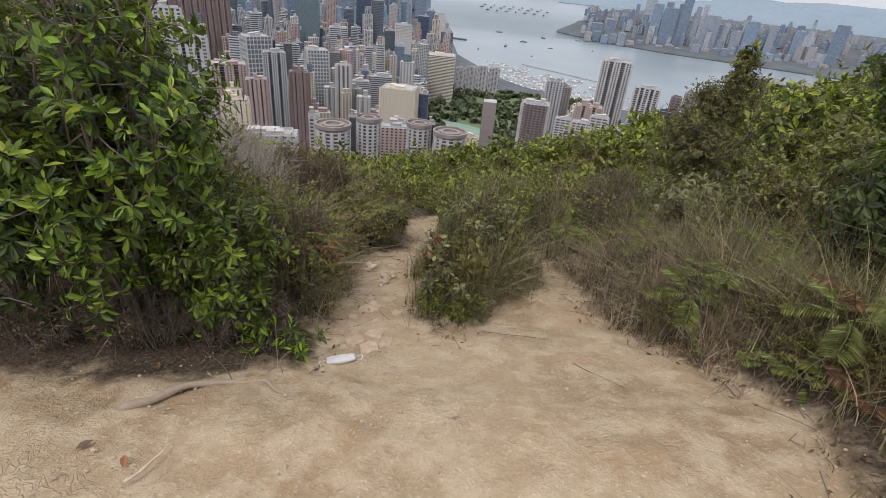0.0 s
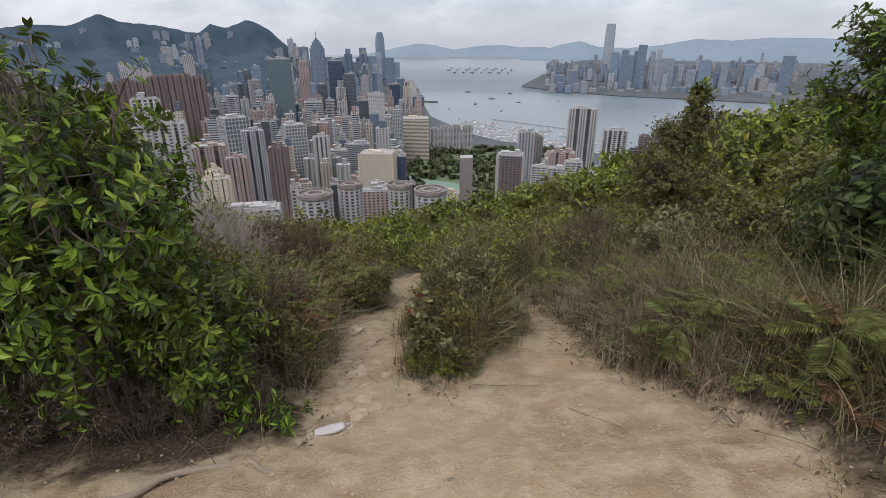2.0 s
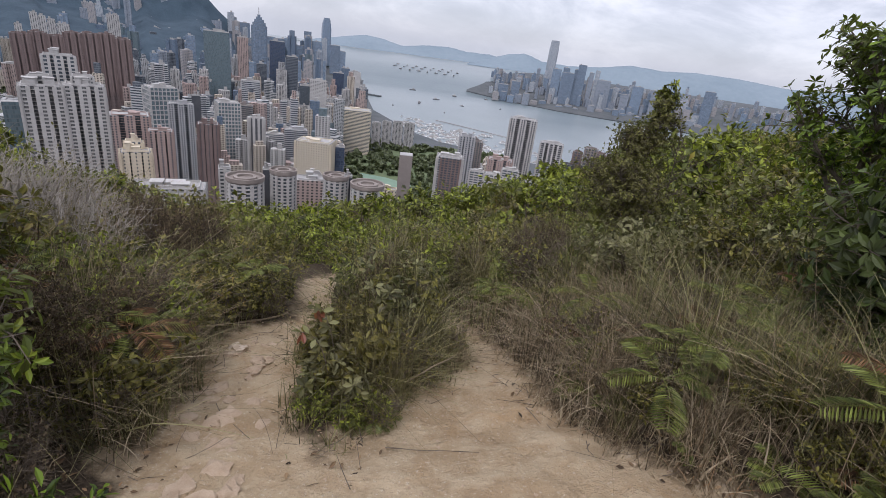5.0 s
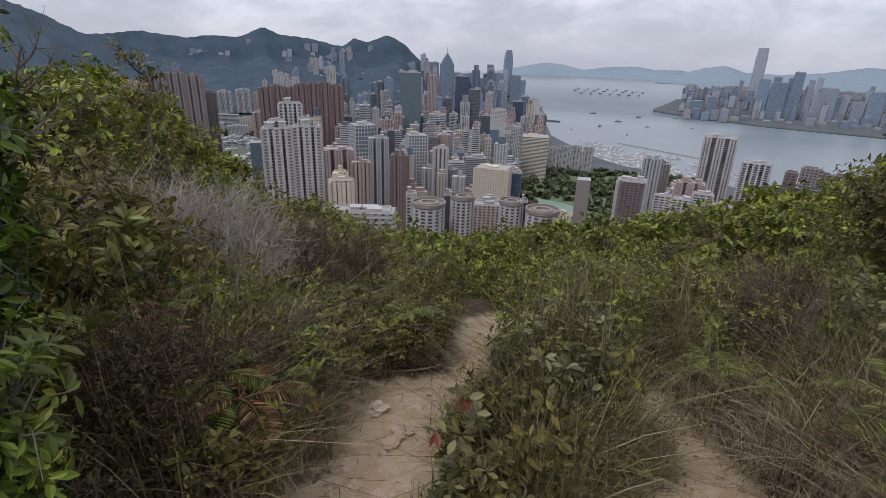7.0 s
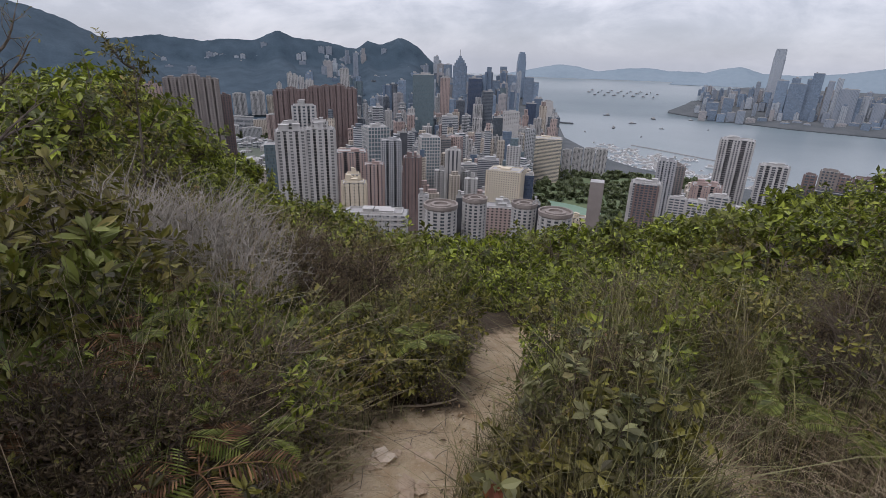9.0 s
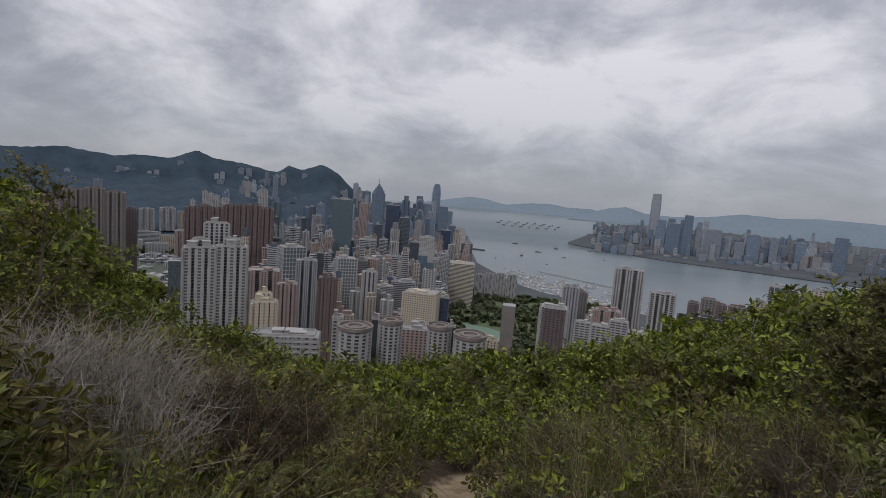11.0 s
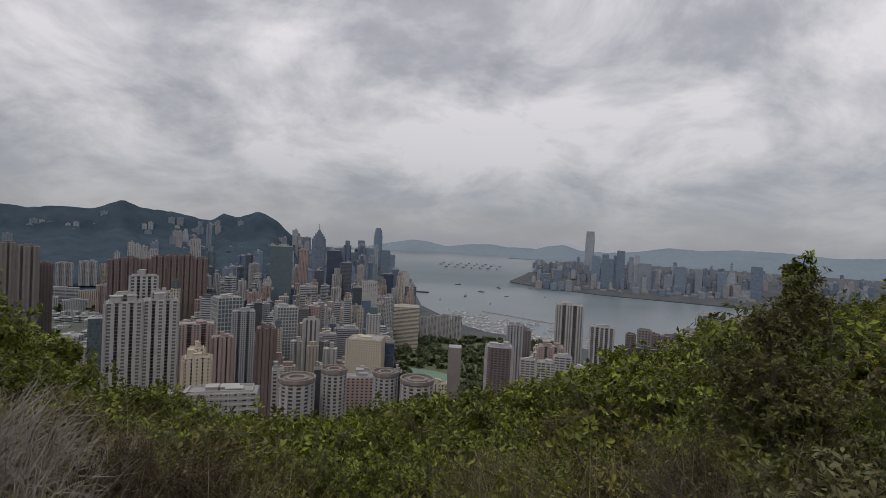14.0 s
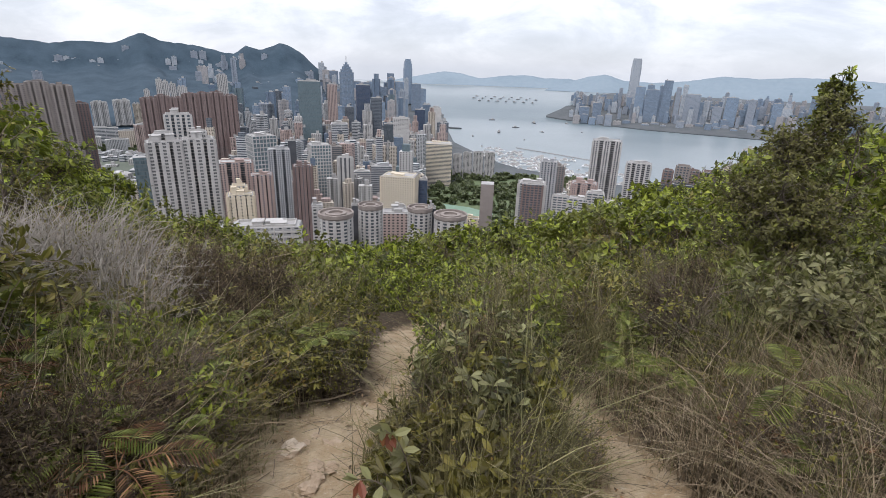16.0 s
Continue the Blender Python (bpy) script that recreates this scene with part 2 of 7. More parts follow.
LEFT_PATH = [(-0.2, 1.8, 0.5), (-0.41, 2.7, 0.25), (-0.46, 3.3, 0.25), (-0.53, 3.8, 0.3), (-0.45, 3.98, 0.22), (-0.2, 4.2, 0.1), (-0.2, 4.6, 0.11), (-0.26, 5.2, 0.13), (-0.18, 6.0, 0.24), (0.0, 6.5, 0.2)]
RIGHT_PATH = [(0.75, 1.5, 0.82), (0.75, 2.0, 0.8), (0.7, 2.5, 0.64), (0.77, 2.9, 0.39), (0.9, 3.15, 0.27), (1.0, 3.4, 0.13), (0.96, 3.6, 0.12), (0.86, 4.0, 0.09), (0.8, 4.25, 0.07)]
CLEARING = [(-4.5, 0.3, 1.4), (-1.2, 0.4, 1.4), (0.0, 0.5, 1.5), (0.3, 1.3, 1.15)]
FOREBAY = [(0.1, -4, 1.7), (0.0, 0.0, 1.6)]


def bare(x, y):
    """Metres outside the trodden ground (negative inside)."""
    d = np.minimum(segment_distance(x, y, LEFT_PATH), segment_distance(x, y, RIGHT_PATH))
    d = np.minimum(d, segment_distance(x, y, CLEARING))
    return np.minimum(d, segment_distance(x, y, FOREBAY))


def land(x, y):
    x, y = np.asarray(x, dtype=float), np.asarray(y, dtype=float)
    near = np.interp(y, SLOPE_Y, SLOPE_Z) + 0.06 * x
    near = near + 0.22 * np.clip(x - 1.5, 0, 3) * np.clip(1 - (y - 3) / 6, 0, 1) + 0.2 * np.clip(-x - 1.3, 0, 4) * np.clip((y - 2) / 2, 0, 1)
    dx, dy = x - EYE[0], y - EYE[1]
    r, az = np.hypot(dx, dy), np.degrees(np.arctan2(dx, dy))
    cone = EYE[2] - 1.9 + r * np.tan(np.radians(np.interp(az, FALL_AZ, FALL_DEG)))
    k = np.clip((r - 5) / 7, 0, 1)
    k = k * k * (3 - 2 * k)
    z = near * (1 - k) + cone * k
    far_k = np.clip((r - 260) / 420, 0, 1)
    low = SEA + 4.0
    return np.where(r > 260, z * (1 - far_k) + low * far_k, np.maximum(z, low))


def ground_z(x, y):
    """Height of the soil, with the low banks beside the trodden ground."""
    k = min(1.0, max(0.0, 1 - (math.hypot(x, y) - 7) / 4))
    return float(land(x, y)) + k * min(0.35, max(0.0, float(bare(x, y)))) * 0.28


soil = soil_material()
axis = np.concatenate([-np.geomspace(700, 9, 26), np.arange(-8, -3, 0.25), np.arange(-3, 3.001, 0.05), np.arange(3.25, 8.1, 0.25), np.geomspace(9, 700, 26)])
axis_y = np.concatenate([-np.geomspace(300, 5, 14), np.arange(-4.5, -0.5, 0.25), np.arange(-0.5, 7.3, 0.05), np.arange(7.5, 12, 0.3), np.geomspace(12.5, 760, 30)])
gx, gy = np.meshgrid(axis, axis_y)
gz = land(gx, gy)
inside = bare(gx, gy)
rough = np.array([[noise.fractal(Vector((px * 2.3, py * 2.3, 0.3)), 0.9, 2.1, 5) for px in axis] for py in axis_y])
lumps = np.array([[noise.fractal(Vector((px * 9, py * 9, 4.3)), 0.8, 2.1, 3) for px in axis] for py in axis_y])
near_k = np.clip(1 - (np.hypot(gx, gy) - 7) / 4, 0, 1)
gz = gz + near_k * (0.036 * rough + 0.02 * lumps + np.clip(inside, 0, 0.35) * 0.28)
cols, rows_ = len(axis), len(axis_y)
idx = np.arange(cols * rows_).reshape(rows_, cols)
quads = np.stack([idx[:-1, :-1], idx[:-1, 1:], idx[1:, 1:], idx[1:, :-1]], axis=-1).reshape(-1, 4)
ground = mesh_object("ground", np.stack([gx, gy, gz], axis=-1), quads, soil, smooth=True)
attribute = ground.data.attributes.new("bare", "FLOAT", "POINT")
# more mould below the big shrub: litter, and the shrub's shade painted in
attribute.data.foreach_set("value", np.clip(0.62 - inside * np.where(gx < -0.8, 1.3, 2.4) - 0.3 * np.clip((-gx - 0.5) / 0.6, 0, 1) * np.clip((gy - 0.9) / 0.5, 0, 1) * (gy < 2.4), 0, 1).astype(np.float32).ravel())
tagged(ground, "trodden pale brown clay hillside with dark leaf mould and painted shade under the scrub", "ground", kind="structure")

# ---- the city, harbour and hills beyond ----
def drawn_in(x, y, z):
    """Places beyond 3.2 km come closer along the line of sight, for the lens ends at 5 km."""
    d = math.hypot(x, y)
    s = 1.0 if d < 3200 else (3200 + (d - 3200) * 0.185) / d
    return EYE[0] + x * s, EYE[1] + y * s, EYE[2] + (z - EYE[2]) * s, s


def bearing(az, d):
    return d * math.sin(radians(az)), d * math.cos(radians(az))


water = Mat("harbour_water", 0.32, spec=0.36)
ripple = water.noise(0.05, 6, 0.6, water.coord())
water.bump(ripple, 0.35, 2.0)
water.color(water.ramp(water.noise(0.0012, 4), (0.35, (0.14, 0.18, 0.195)), (0.65, (0.19, 0.23, 0.245))))
ring = [1150, 1500, 2000, 2600, 3200, 4000, 5500, 8000, 12000]
fan = list(range(-80, 84, 4))
sv = [drawn_in(*bearing(a, d), SEA)[:3] for d in ring for a in fan]
si = np.arange(len(sv)).reshape(len(ring), len(fan))
sq = np.stack([si[:-1, :-1], si[:-1, 1:], si[1:, 1:], si[1:, :-1]], axis=-1).reshape(-1, 4)
tagged(mesh_object("water", sv, sq, water.m, smooth=True), "calm grey-blue harbour water below the city", "water", kind="structure")

lowland = plain("city_ground", (0.06, 0.072, 0.078), (0.13, 0.138, 0.142), 0.012, 0.9)
# blue haze of distance is mixed into this woodland colour
woods = plain("hazed_wooded_hill", (0.02, 0.04, 0.058), (0.058, 0.09, 0.118), 0.012, 0.95)
# pale blue haze is painted into the colour of these hills
far_hills = plain("hazed_distant_hills", (0.19, 0.245, 0.285), (0.25, 0.305, 0.345), 0.002, 1.0, spec=0.0)


def shore(name, azs, near_d, far_d, material, label, lift=5.0):
    """Flat land between two distances over a run of bearings."""
    steps = 8
    v, f = [], []
    for i, a in enumerate(azs):
        for j in range(steps + 1):
            d = near_d[i] + (far_d[i] - near_d[i]) * j / steps
            v.append(drawn_in(*bearing(a, d), SEA + lift)[:3])
    v += [(p[0], p[1], p[2] - 12) for p in v]
    n = steps + 1
    half = len(v) // 2
    for i in range(len(azs) - 1):
        for j in range(steps):
            f.append((i * n + j, i * n + j + 1, (i + 1) * n + j + 1, (i + 1) * n + j))
        f.append((i * n, (i + 1) * n, half + (i + 1) * n, half + i * n))
        f.append((i * n + steps, half + i * n + steps, half + (i + 1) * n + steps, (i + 1) * n + steps))
    return tagged(mesh_object(name, v, np.array(f), material), label, "ground", kind="structure")


shore("ground_island_shore", (-80, -40, -20, -8, -3, -1.8, -0.5, 2, 4.5, 7, 10, 13, 19, 30, 45, 60), (640,) * 16,
      (4600, 4600, 4600, 4500, 3700, 2900, 2050, 1800, 1620, 1530, 1480, 1430, 1400, 1400, 1500, 1700), lowland, "built-up flat land along the island shore")
shore("ground_far_shore", (9.5, 11, 13, 16, 20, 25, 30, 36, 45, 60, 75), (3560, 3430, 3300, 3150, 3030, 3000, 2990, 2990, 2900, 2800, 2800),
      (3650, 4400, 7000, 9000, 10000, 10000, 10000, 10000, 10000, 10000, 10000), lowland, "built-up far shore across the harbour")
roof_grey = plain("pale_rubble", (0.3, 0.3, 0.29), (0.42, 0.41, 0.4), 0.1, 0.9)
field_grey = plain("worn_sports_turf", (0.085, 0.105, 0.08), (0.15, 0.165, 0.13), 0.015, 0.95)
park_green = plain("park_lawn", (0.07, 0.11, 0.05), (0.16, 0.19, 0.1), 0.02, 0.95)
pitch_green = plain("sports_pitch", (0.15, 0.24, 0.17), (0.22, 0.31, 0.24), 0.02, 0.9)
shore("ground_park", (-3, -1, 2, 6, 9, 12, 15), (800, 820, 820, 800, 800, 850, 900), (1180, 1250, 1330, 1400, 1440, 1400, 1350), park_green, "wide green city park near the harbour", 6.0)
shore("ground_pitch", (-1.5, 1.5, 4.5), (985, 960, 930), (1050, 1030, 990), pitch_green, "pale green sports pitches in the park", 7.0)
shore("ground_pitch_small", (7.0, 9.5, 12), (930, 900, 890), (1000, 985, 960), pitch_green, "pale green sports pitch among trees", 7.0)
shore("ground_racecourse", (-48, -42, -36, -30), (1420, 1420, 1420, 1420), (1900, 1880, 1860, 1840), field_grey, "green valley sports ground between towers", 6.0)
shore("ground_breakwater", (-2.2, 0.3), (2600, 2560), (2625, 2585), lowland, "low grey breakwater in the harbour", 6.0)
shore("ground_shelter_wall", (6.5, 9, 12, 15), (1990, 1930, 1860, 1800), (1995, 1935, 1865, 1805), roof_grey, "low breakwater round the boat shelter", 3.0)


def ridge(name, azs, tops, d, material, label, depth=1500, foot=None, seed=0):
    """A hill range: crest angles over bearings at distance d, falling to the sea in front and behind."""
    rnd = random.Random(seed)
    run = np.arange(azs[0], azs[-1] + 0.01, 0.4)
    crest = np.interp(run, azs, tops)
    steps = 14
    v = []
    for a, e in zip(run, crest):
        top_z = EYE[2] + d * math.tan(radians(e)) + rnd.uniform(-4, 4)
        for j in range(steps + 1):
            t = j / steps
            dist = d - depth * (1 - t)
            wave = noise.fractal(Vector((a * 0.35, t * 3.0, seed)), 0.8, 2.0, 4)
            z = SEA + (top_z - SEA) * (t ** 0.85) * (1 + 0.16 * wave * (1 - t) * 2 * t)
            v.append(drawn_in(*bearing(a + 0.5 * wave * (1 - t), dist), z)[:3])
    n = steps + 1
    i2 = np.arange(len(v)).reshape(-1, n)
    f = np.stack([i2[:-1, :-1], i2[:-1, 1:], i2[1:, 1:], i2[1:, :-1]], axis=-1).reshape(-1, 4)
    return tagged(mesh_object(name, v, f, material, smooth=True), label, "hill", kind="structure")


peak_az = (-75, -60, -52, -46, -42, -38, -36, -33.5, -31.3, -29.5, -27, -24.5, -23.4, -22.2, -20.8, -18.7, -17, -15.5, -14.2, -12, -8)
peak_el = (3.2, 3.2, 2.6, 0.9, 1.4, 1.0, 1.3, 1.2, 2.25, 1.6, 1.4, 0.9, 0.7, 1.55, 1.2, 2.0, 1.2, -0.2, -1.3, -2.5, -4)
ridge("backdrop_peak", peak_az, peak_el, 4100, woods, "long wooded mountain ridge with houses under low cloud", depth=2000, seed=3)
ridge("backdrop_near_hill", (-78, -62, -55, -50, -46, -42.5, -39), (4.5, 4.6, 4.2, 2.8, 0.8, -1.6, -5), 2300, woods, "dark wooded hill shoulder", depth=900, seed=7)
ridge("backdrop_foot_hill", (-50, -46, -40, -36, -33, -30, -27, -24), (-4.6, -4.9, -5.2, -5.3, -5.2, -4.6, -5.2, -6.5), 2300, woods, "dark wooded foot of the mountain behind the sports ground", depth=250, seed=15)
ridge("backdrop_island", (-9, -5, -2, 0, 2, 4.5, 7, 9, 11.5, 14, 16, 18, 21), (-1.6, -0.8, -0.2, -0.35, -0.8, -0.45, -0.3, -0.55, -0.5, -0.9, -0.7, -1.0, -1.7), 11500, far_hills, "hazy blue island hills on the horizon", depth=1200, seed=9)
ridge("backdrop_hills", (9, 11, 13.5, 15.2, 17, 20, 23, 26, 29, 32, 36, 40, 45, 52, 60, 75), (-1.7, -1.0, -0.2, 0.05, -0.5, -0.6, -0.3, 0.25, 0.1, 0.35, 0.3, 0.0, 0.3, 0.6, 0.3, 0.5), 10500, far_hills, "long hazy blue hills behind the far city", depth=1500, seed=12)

wall_white = plain("pale_render", (0.36, 0.352, 0.338), (0.52, 0.508, 0.488), 0.09, 0.85)
wall_cream = plain("cream_tile", (0.55, 0.48, 0.36), (0.64, 0.57, 0.45), 0.09, 0.8)
wall_brown = plain("red_brown_tile", (0.16, 0.116, 0.108), (0.225, 0.17, 0.158), 0.09, 0.8)
wall_pink = plain("dusty_pink_tile", (0.32, 0.24, 0.215), (0.39, 0.3, 0.27), 0.09, 0.8)
wall_grey = plain("grey_concrete", (0.3, 0.31, 0.32), (0.42, 0.42, 0.42), 0.09, 0.85)
wall_dark = plain("dark_cladding", (0.06, 0.065, 0.075), (0.1, 0.105, 0.115), 0.09, 0.5)
wall_taupe = plain("taupe_tile", (0.2, 0.175, 0.16), (0.27, 0.24, 0.22), 0.09, 0.8)
roof_mat = plain("roof_screed", (0.26, 0.26, 0.255), (0.46, 0.45, 0.43), 0.12, 0.9)
roof_rust = plain("rust_grey_roof", (0.17, 0.145, 0.13), (0.32, 0.28, 0.25), 0.12, 0.9)
glass_dark = facade("window_band_dark", (0.05, 0.06, 0.07), (0.07, 0.085, 0.1), 1.5, 3.1, 0.8, 0.9)
glass_green = facade("curtain_wall_green", (0.13, 0.165, 0.175), (0.085, 0.12, 0.135), 1.6, 3.6, 0.86, 0.8, 0.15)
glass_blue = facade("curtain_wall_blue", (0.15, 0.19, 0.235), (0.085, 0.12, 0.17), 1.6, 3.6, 0.86, 0.78, 0.15)
glass_navy = facade("curtain_wall_navy", (0.06, 0.078, 0.11), (0.04, 0.058, 0.095), 1.6, 3.6, 0.86, 0.78, 0.12)
glass_brown = facade("flats_red_brown", (0.2, 0.15, 0.14), (0.1, 0.085, 0.085), 3.4, 3.0, 0.45, 0.5)
glass_taupe = facade("flats_taupe", (0.2, 0.175, 0.16), (0.1, 0.095, 0.095), 3.4, 3.0, 0.45, 0.5)
glass_mid = facade("balcony_shade", (0.17, 0.17, 0.168), (0.07, 0.078, 0.085), 2.6, 3.0, 0.6, 0.6)
FACADES = [facade("flats_white", (0.46, 0.452, 0.435), (0.045, 0.05, 0.055), 5.2, 3.1, 0.5, 0.5),
           facade("flats_grey", (0.4, 0.41, 0.41), (0.04, 0.045, 0.05), 4.2, 3.1, 0.55, 0.55),
           facade("flats_beige", (0.52, 0.46, 0.38), (0.05, 0.045, 0.04), 5.6, 3.1, 0.5, 0.5),
           facade("flats_pink", (0.4, 0.31, 0.28), (0.045, 0.045, 0.045), 4.6, 3.1, 0.45, 0.5),
           facade("offices_banded", (0.46, 0.47, 0.47), (0.045, 0.055, 0.065), 26, 4.4, 0.96, 0.5),
           glass_blue, glass_green,
           facade("offices_dark", (0.13, 0.15, 0.17), (0.045, 0.055, 0.07), 2.6, 4.2, 0.75, 0.65)]
# far facades with distance haze painted in: greyer, bluer walls and pale glass
HAZY = [facade("hazed_flats_pale", (0.42, 0.45, 0.48), (0.14, 0.17, 0.2), 6, 5, 0.6, 0.5),
        facade("hazed_flats_grey", (0.28, 0.31, 0.35), (0.12, 0.15, 0.185), 6, 5, 0.6, 0.5),
        facade("hazed_offices_blue", (0.2, 0.25, 0.31), (0.14, 0.19, 0.25), 6, 5, 0.8, 0.7),
        facade("hazed_flats_sand", (0.36, 0.34, 0.33), (0.15, 0.16, 0.175), 6, 5, 0.6, 0.5),
        facade("hazed_offices_slate", (0.16, 0.2, 0.25), (0.12, 0.16, 0.21), 6, 5, 0.8, 0.7)]


def rectangle(w, d):
    return [(-w / 2, -d / 2), (w / 2, -d / 2), (w / 2, d / 2), (-w / 2, d / 2)]


def notched(w, d, wings=3, bite=0.16):
    """A plan with bays standing out on its front and back."""
    front, n = [], wings * 2 - 1
    for i in range(n):
        x0, x1 = -w / 2 + w * i / n, -w / 2 + w * (i + 1) / n
        y = -d / 2 if i % 2 == 0 else -d / 2 + d * bite
        front += [(x0, y), (x1, y)]
    return front + [(-x, -y) for x, y in front]


def circle(radius, n=20):
    return [(radius * math.cos(2 * math.pi * i / n), radius * math.sin(2 * math.pi * i / n)) for i in range(n)]


def prism(name, plan, z0, z1, material, parent, label=""):
    """An upright block over a plan, its walls mapped in metres."""
    n = len(plan)
    v = [(x, y, z0) for x, y in plan] + [(x, y, z1) for x, y in plan]
    walls, uvs, run = [], [], 0.0
    for i in range(n):
        j = (i + 1) % n
        length = math.dist(plan[i], plan[j])
        walls.append((i, j, n + j, n + i))
        uvs += [(run, 0), (run + length, 0), (run + length, z1 - z0), (run, z1 - z0)]
        run += length
    me_faces = [np.array(walls), np.array([tuple(range(n, 2 * n))])]
    ob = mesh_object(name, v, me_faces, material, parent, uvs + [(0, 0)] * n)
    return tagged(ob, label) if label else ob


def boxes_mesh(name, boxes, material, parent, label=""):
    """Many upright boxes (x, y, along, across, z0, z1, turn in radians) in one mesh."""
    b = np.array(boxes, dtype=float)
    sx, sy = np.array([-1, 1, 1, -1, -1, 1, 1, -1]) / 2, np.array([-1, -1, 1, 1, -1, -1, 1, 1]) / 2
    lx, ly = b[:, 2:3] * sx, b[:, 3:4] * sy
    c, s = np.cos(b[:, 6:7]), np.sin(b[:, 6:7])
    z = np.where(np.arange(8) < 4, b[:, 4:5], b[:, 5:6])
    v = np.stack([b[:, 0:1] + lx * c - ly * s, b[:, 1:2] + lx * s + ly * c, z], axis=-1).reshape(-1, 3)
    base = np.array([(0, 1, 5, 4), (1, 2, 6, 5), (2, 3, 7, 6), (3, 0, 4, 7), (4, 5, 6, 7), (3, 2, 1, 0)])
    f = (np.arange(len(b)) * 8)[:, None, None] + base[None]
    ob = mesh_object(name, v, f.reshape(-1, 4), material, parent)
    return tagged(ob, label) if label else ob


def skin(parent, plan, z0, z1, material, storey=3.0, band=1.2, proud=0.3, bay=0.0, pier=0.8):
    """Sills and piers standing proud of the glazed core, storey by storey; set-back bays get thin balcony slabs instead."""
    bands, piers = [], []
    half_x, half_y = max(x for x, _ in plan), max(y for _, y in plan)
    for (ax, ay), (bx, by) in zip(plan, plan[1:] + plan[:1]):
        length, turn = math.dist((ax, ay), (bx, by)), math.atan2(by - ay, bx - ax)
        if length < 0.8:
            continue
        cx, cy = (ax + bx) / 2, (ay + by) / 2
        inner = abs(cx) < 0.97 * half_x and abs(cy) < 0.97 * half_y
        tall, out = (band * 0.55, proud * 2.6) if inner else (band, proud)
        z = z0
        while band and z < z1:
            bands.append((cx, cy, length + (0 if inner else proud), out * 2, z, min(z + tall, z1), turn))
            z += storey
        if bay and not inner:
            count = max(1, round(length / bay))
            for i in range(count + 1):
                t = i / count
                piers.append((ax + (bx - ax) * t, ay + (by - ay) * t, pier * (1.5 if i in (0, count) else 1), proud * 2 + 0.1, z0, z1, turn))
    if bands:
        boxes_mesh("facade_grid", bands, material, parent)["kind"] = "stuff"
    if piers:
        boxes_mesh("pier_grid", piers, material, parent)["kind"] = "stuff"


def roof_works(parent, w, d, z, material, rnd, pieces=3, tall=6.0):
    """Parapet, lift house and tanks on a flat roof."""
    t = 0.5
    boxes_mesh("parapet", [(0, -d / 2, w, t, z - 0.02, z + 1.3, 0), (0, d / 2, w, t, z - 0.02, z + 1.3, 0), (-w / 2, 0, t, d - t, z - 0.02, z + 1.3, 0), (w / 2, 0, t, d - t, z - 0.02, z + 1.3, 0)], material, parent)
    for i in range(pieces):
        bw, bd, bh = w * rnd.uniform(0.15, 0.35), d * rnd.uniform(0.25, 0.5), tall * rnd.uniform(0.4, 1.0)
        x, y = rnd.uniform(-0.3, 0.3) * w, rnd.uniform(-0.22, 0.22) * d
        boxes_mesh("lift_house" if i == 0 else "roof_tank", [(x, y, bw, bd, z - 0.3 - i * 0.011, z + bh, 0), (x, y, bw + 0.8, bd + 0.8, z + bh + 0.004, z + bh + 0.5, 0)], material, parent)


count_towers = 0


def tower(az, d, top_el, width, label, plan="box", deep=0.7, turn=0.0, core=None, wall=None, storey=3.0, band=1.2, bay=0.0, pier=0.8, proud=0.3,
          base_z=None, category="building", roof=True, pieces=3, wings=3, name="tower", tall=6.0):
    """A building at a bearing and distance; top_el is the angle of its roof line, width in metres."""
    global count_towers
    count_towers += 1
    rnd = random.Random(count_towers)
    x, y = bearing(az, d)
    top = EYE[2] + d * math.tan(radians(top_el))
    px, py, pz, s = drawn_in(x, y, top)
    h = min(260.0, top - (SEA + 3 if base_z is None else base_z))
    ob = thing(name, label, category, at=(px, py, pz - h * s), turn=-az + turn)
    ob.scale = (s, s, s)
    deep_m = width * deep
    outline = {"box": lambda: rectangle(width, deep_m), "bays": lambda: notched(width, deep_m, wings), "round": lambda: circle(width / 2)}[plan]()
    core_mat = core or rnd.choice(FACADES)
    prism("wall", outline, 0, h, core_mat, ob)
    if wall:
        skin(ob, outline, max(0.0, h - 120), h, wall, storey, band, proud, bay, pier)
    deck = prism("roof", [(a * 0.97, b * 0.97) for a, b in outline], h, h + 0.35, roof_mat, ob)
    if roof:
        roof_works(deck, width * 0.86, deep_m * 0.8, h + 0.35, wall or roof_mat, rnd, pieces, tall)
    return ob


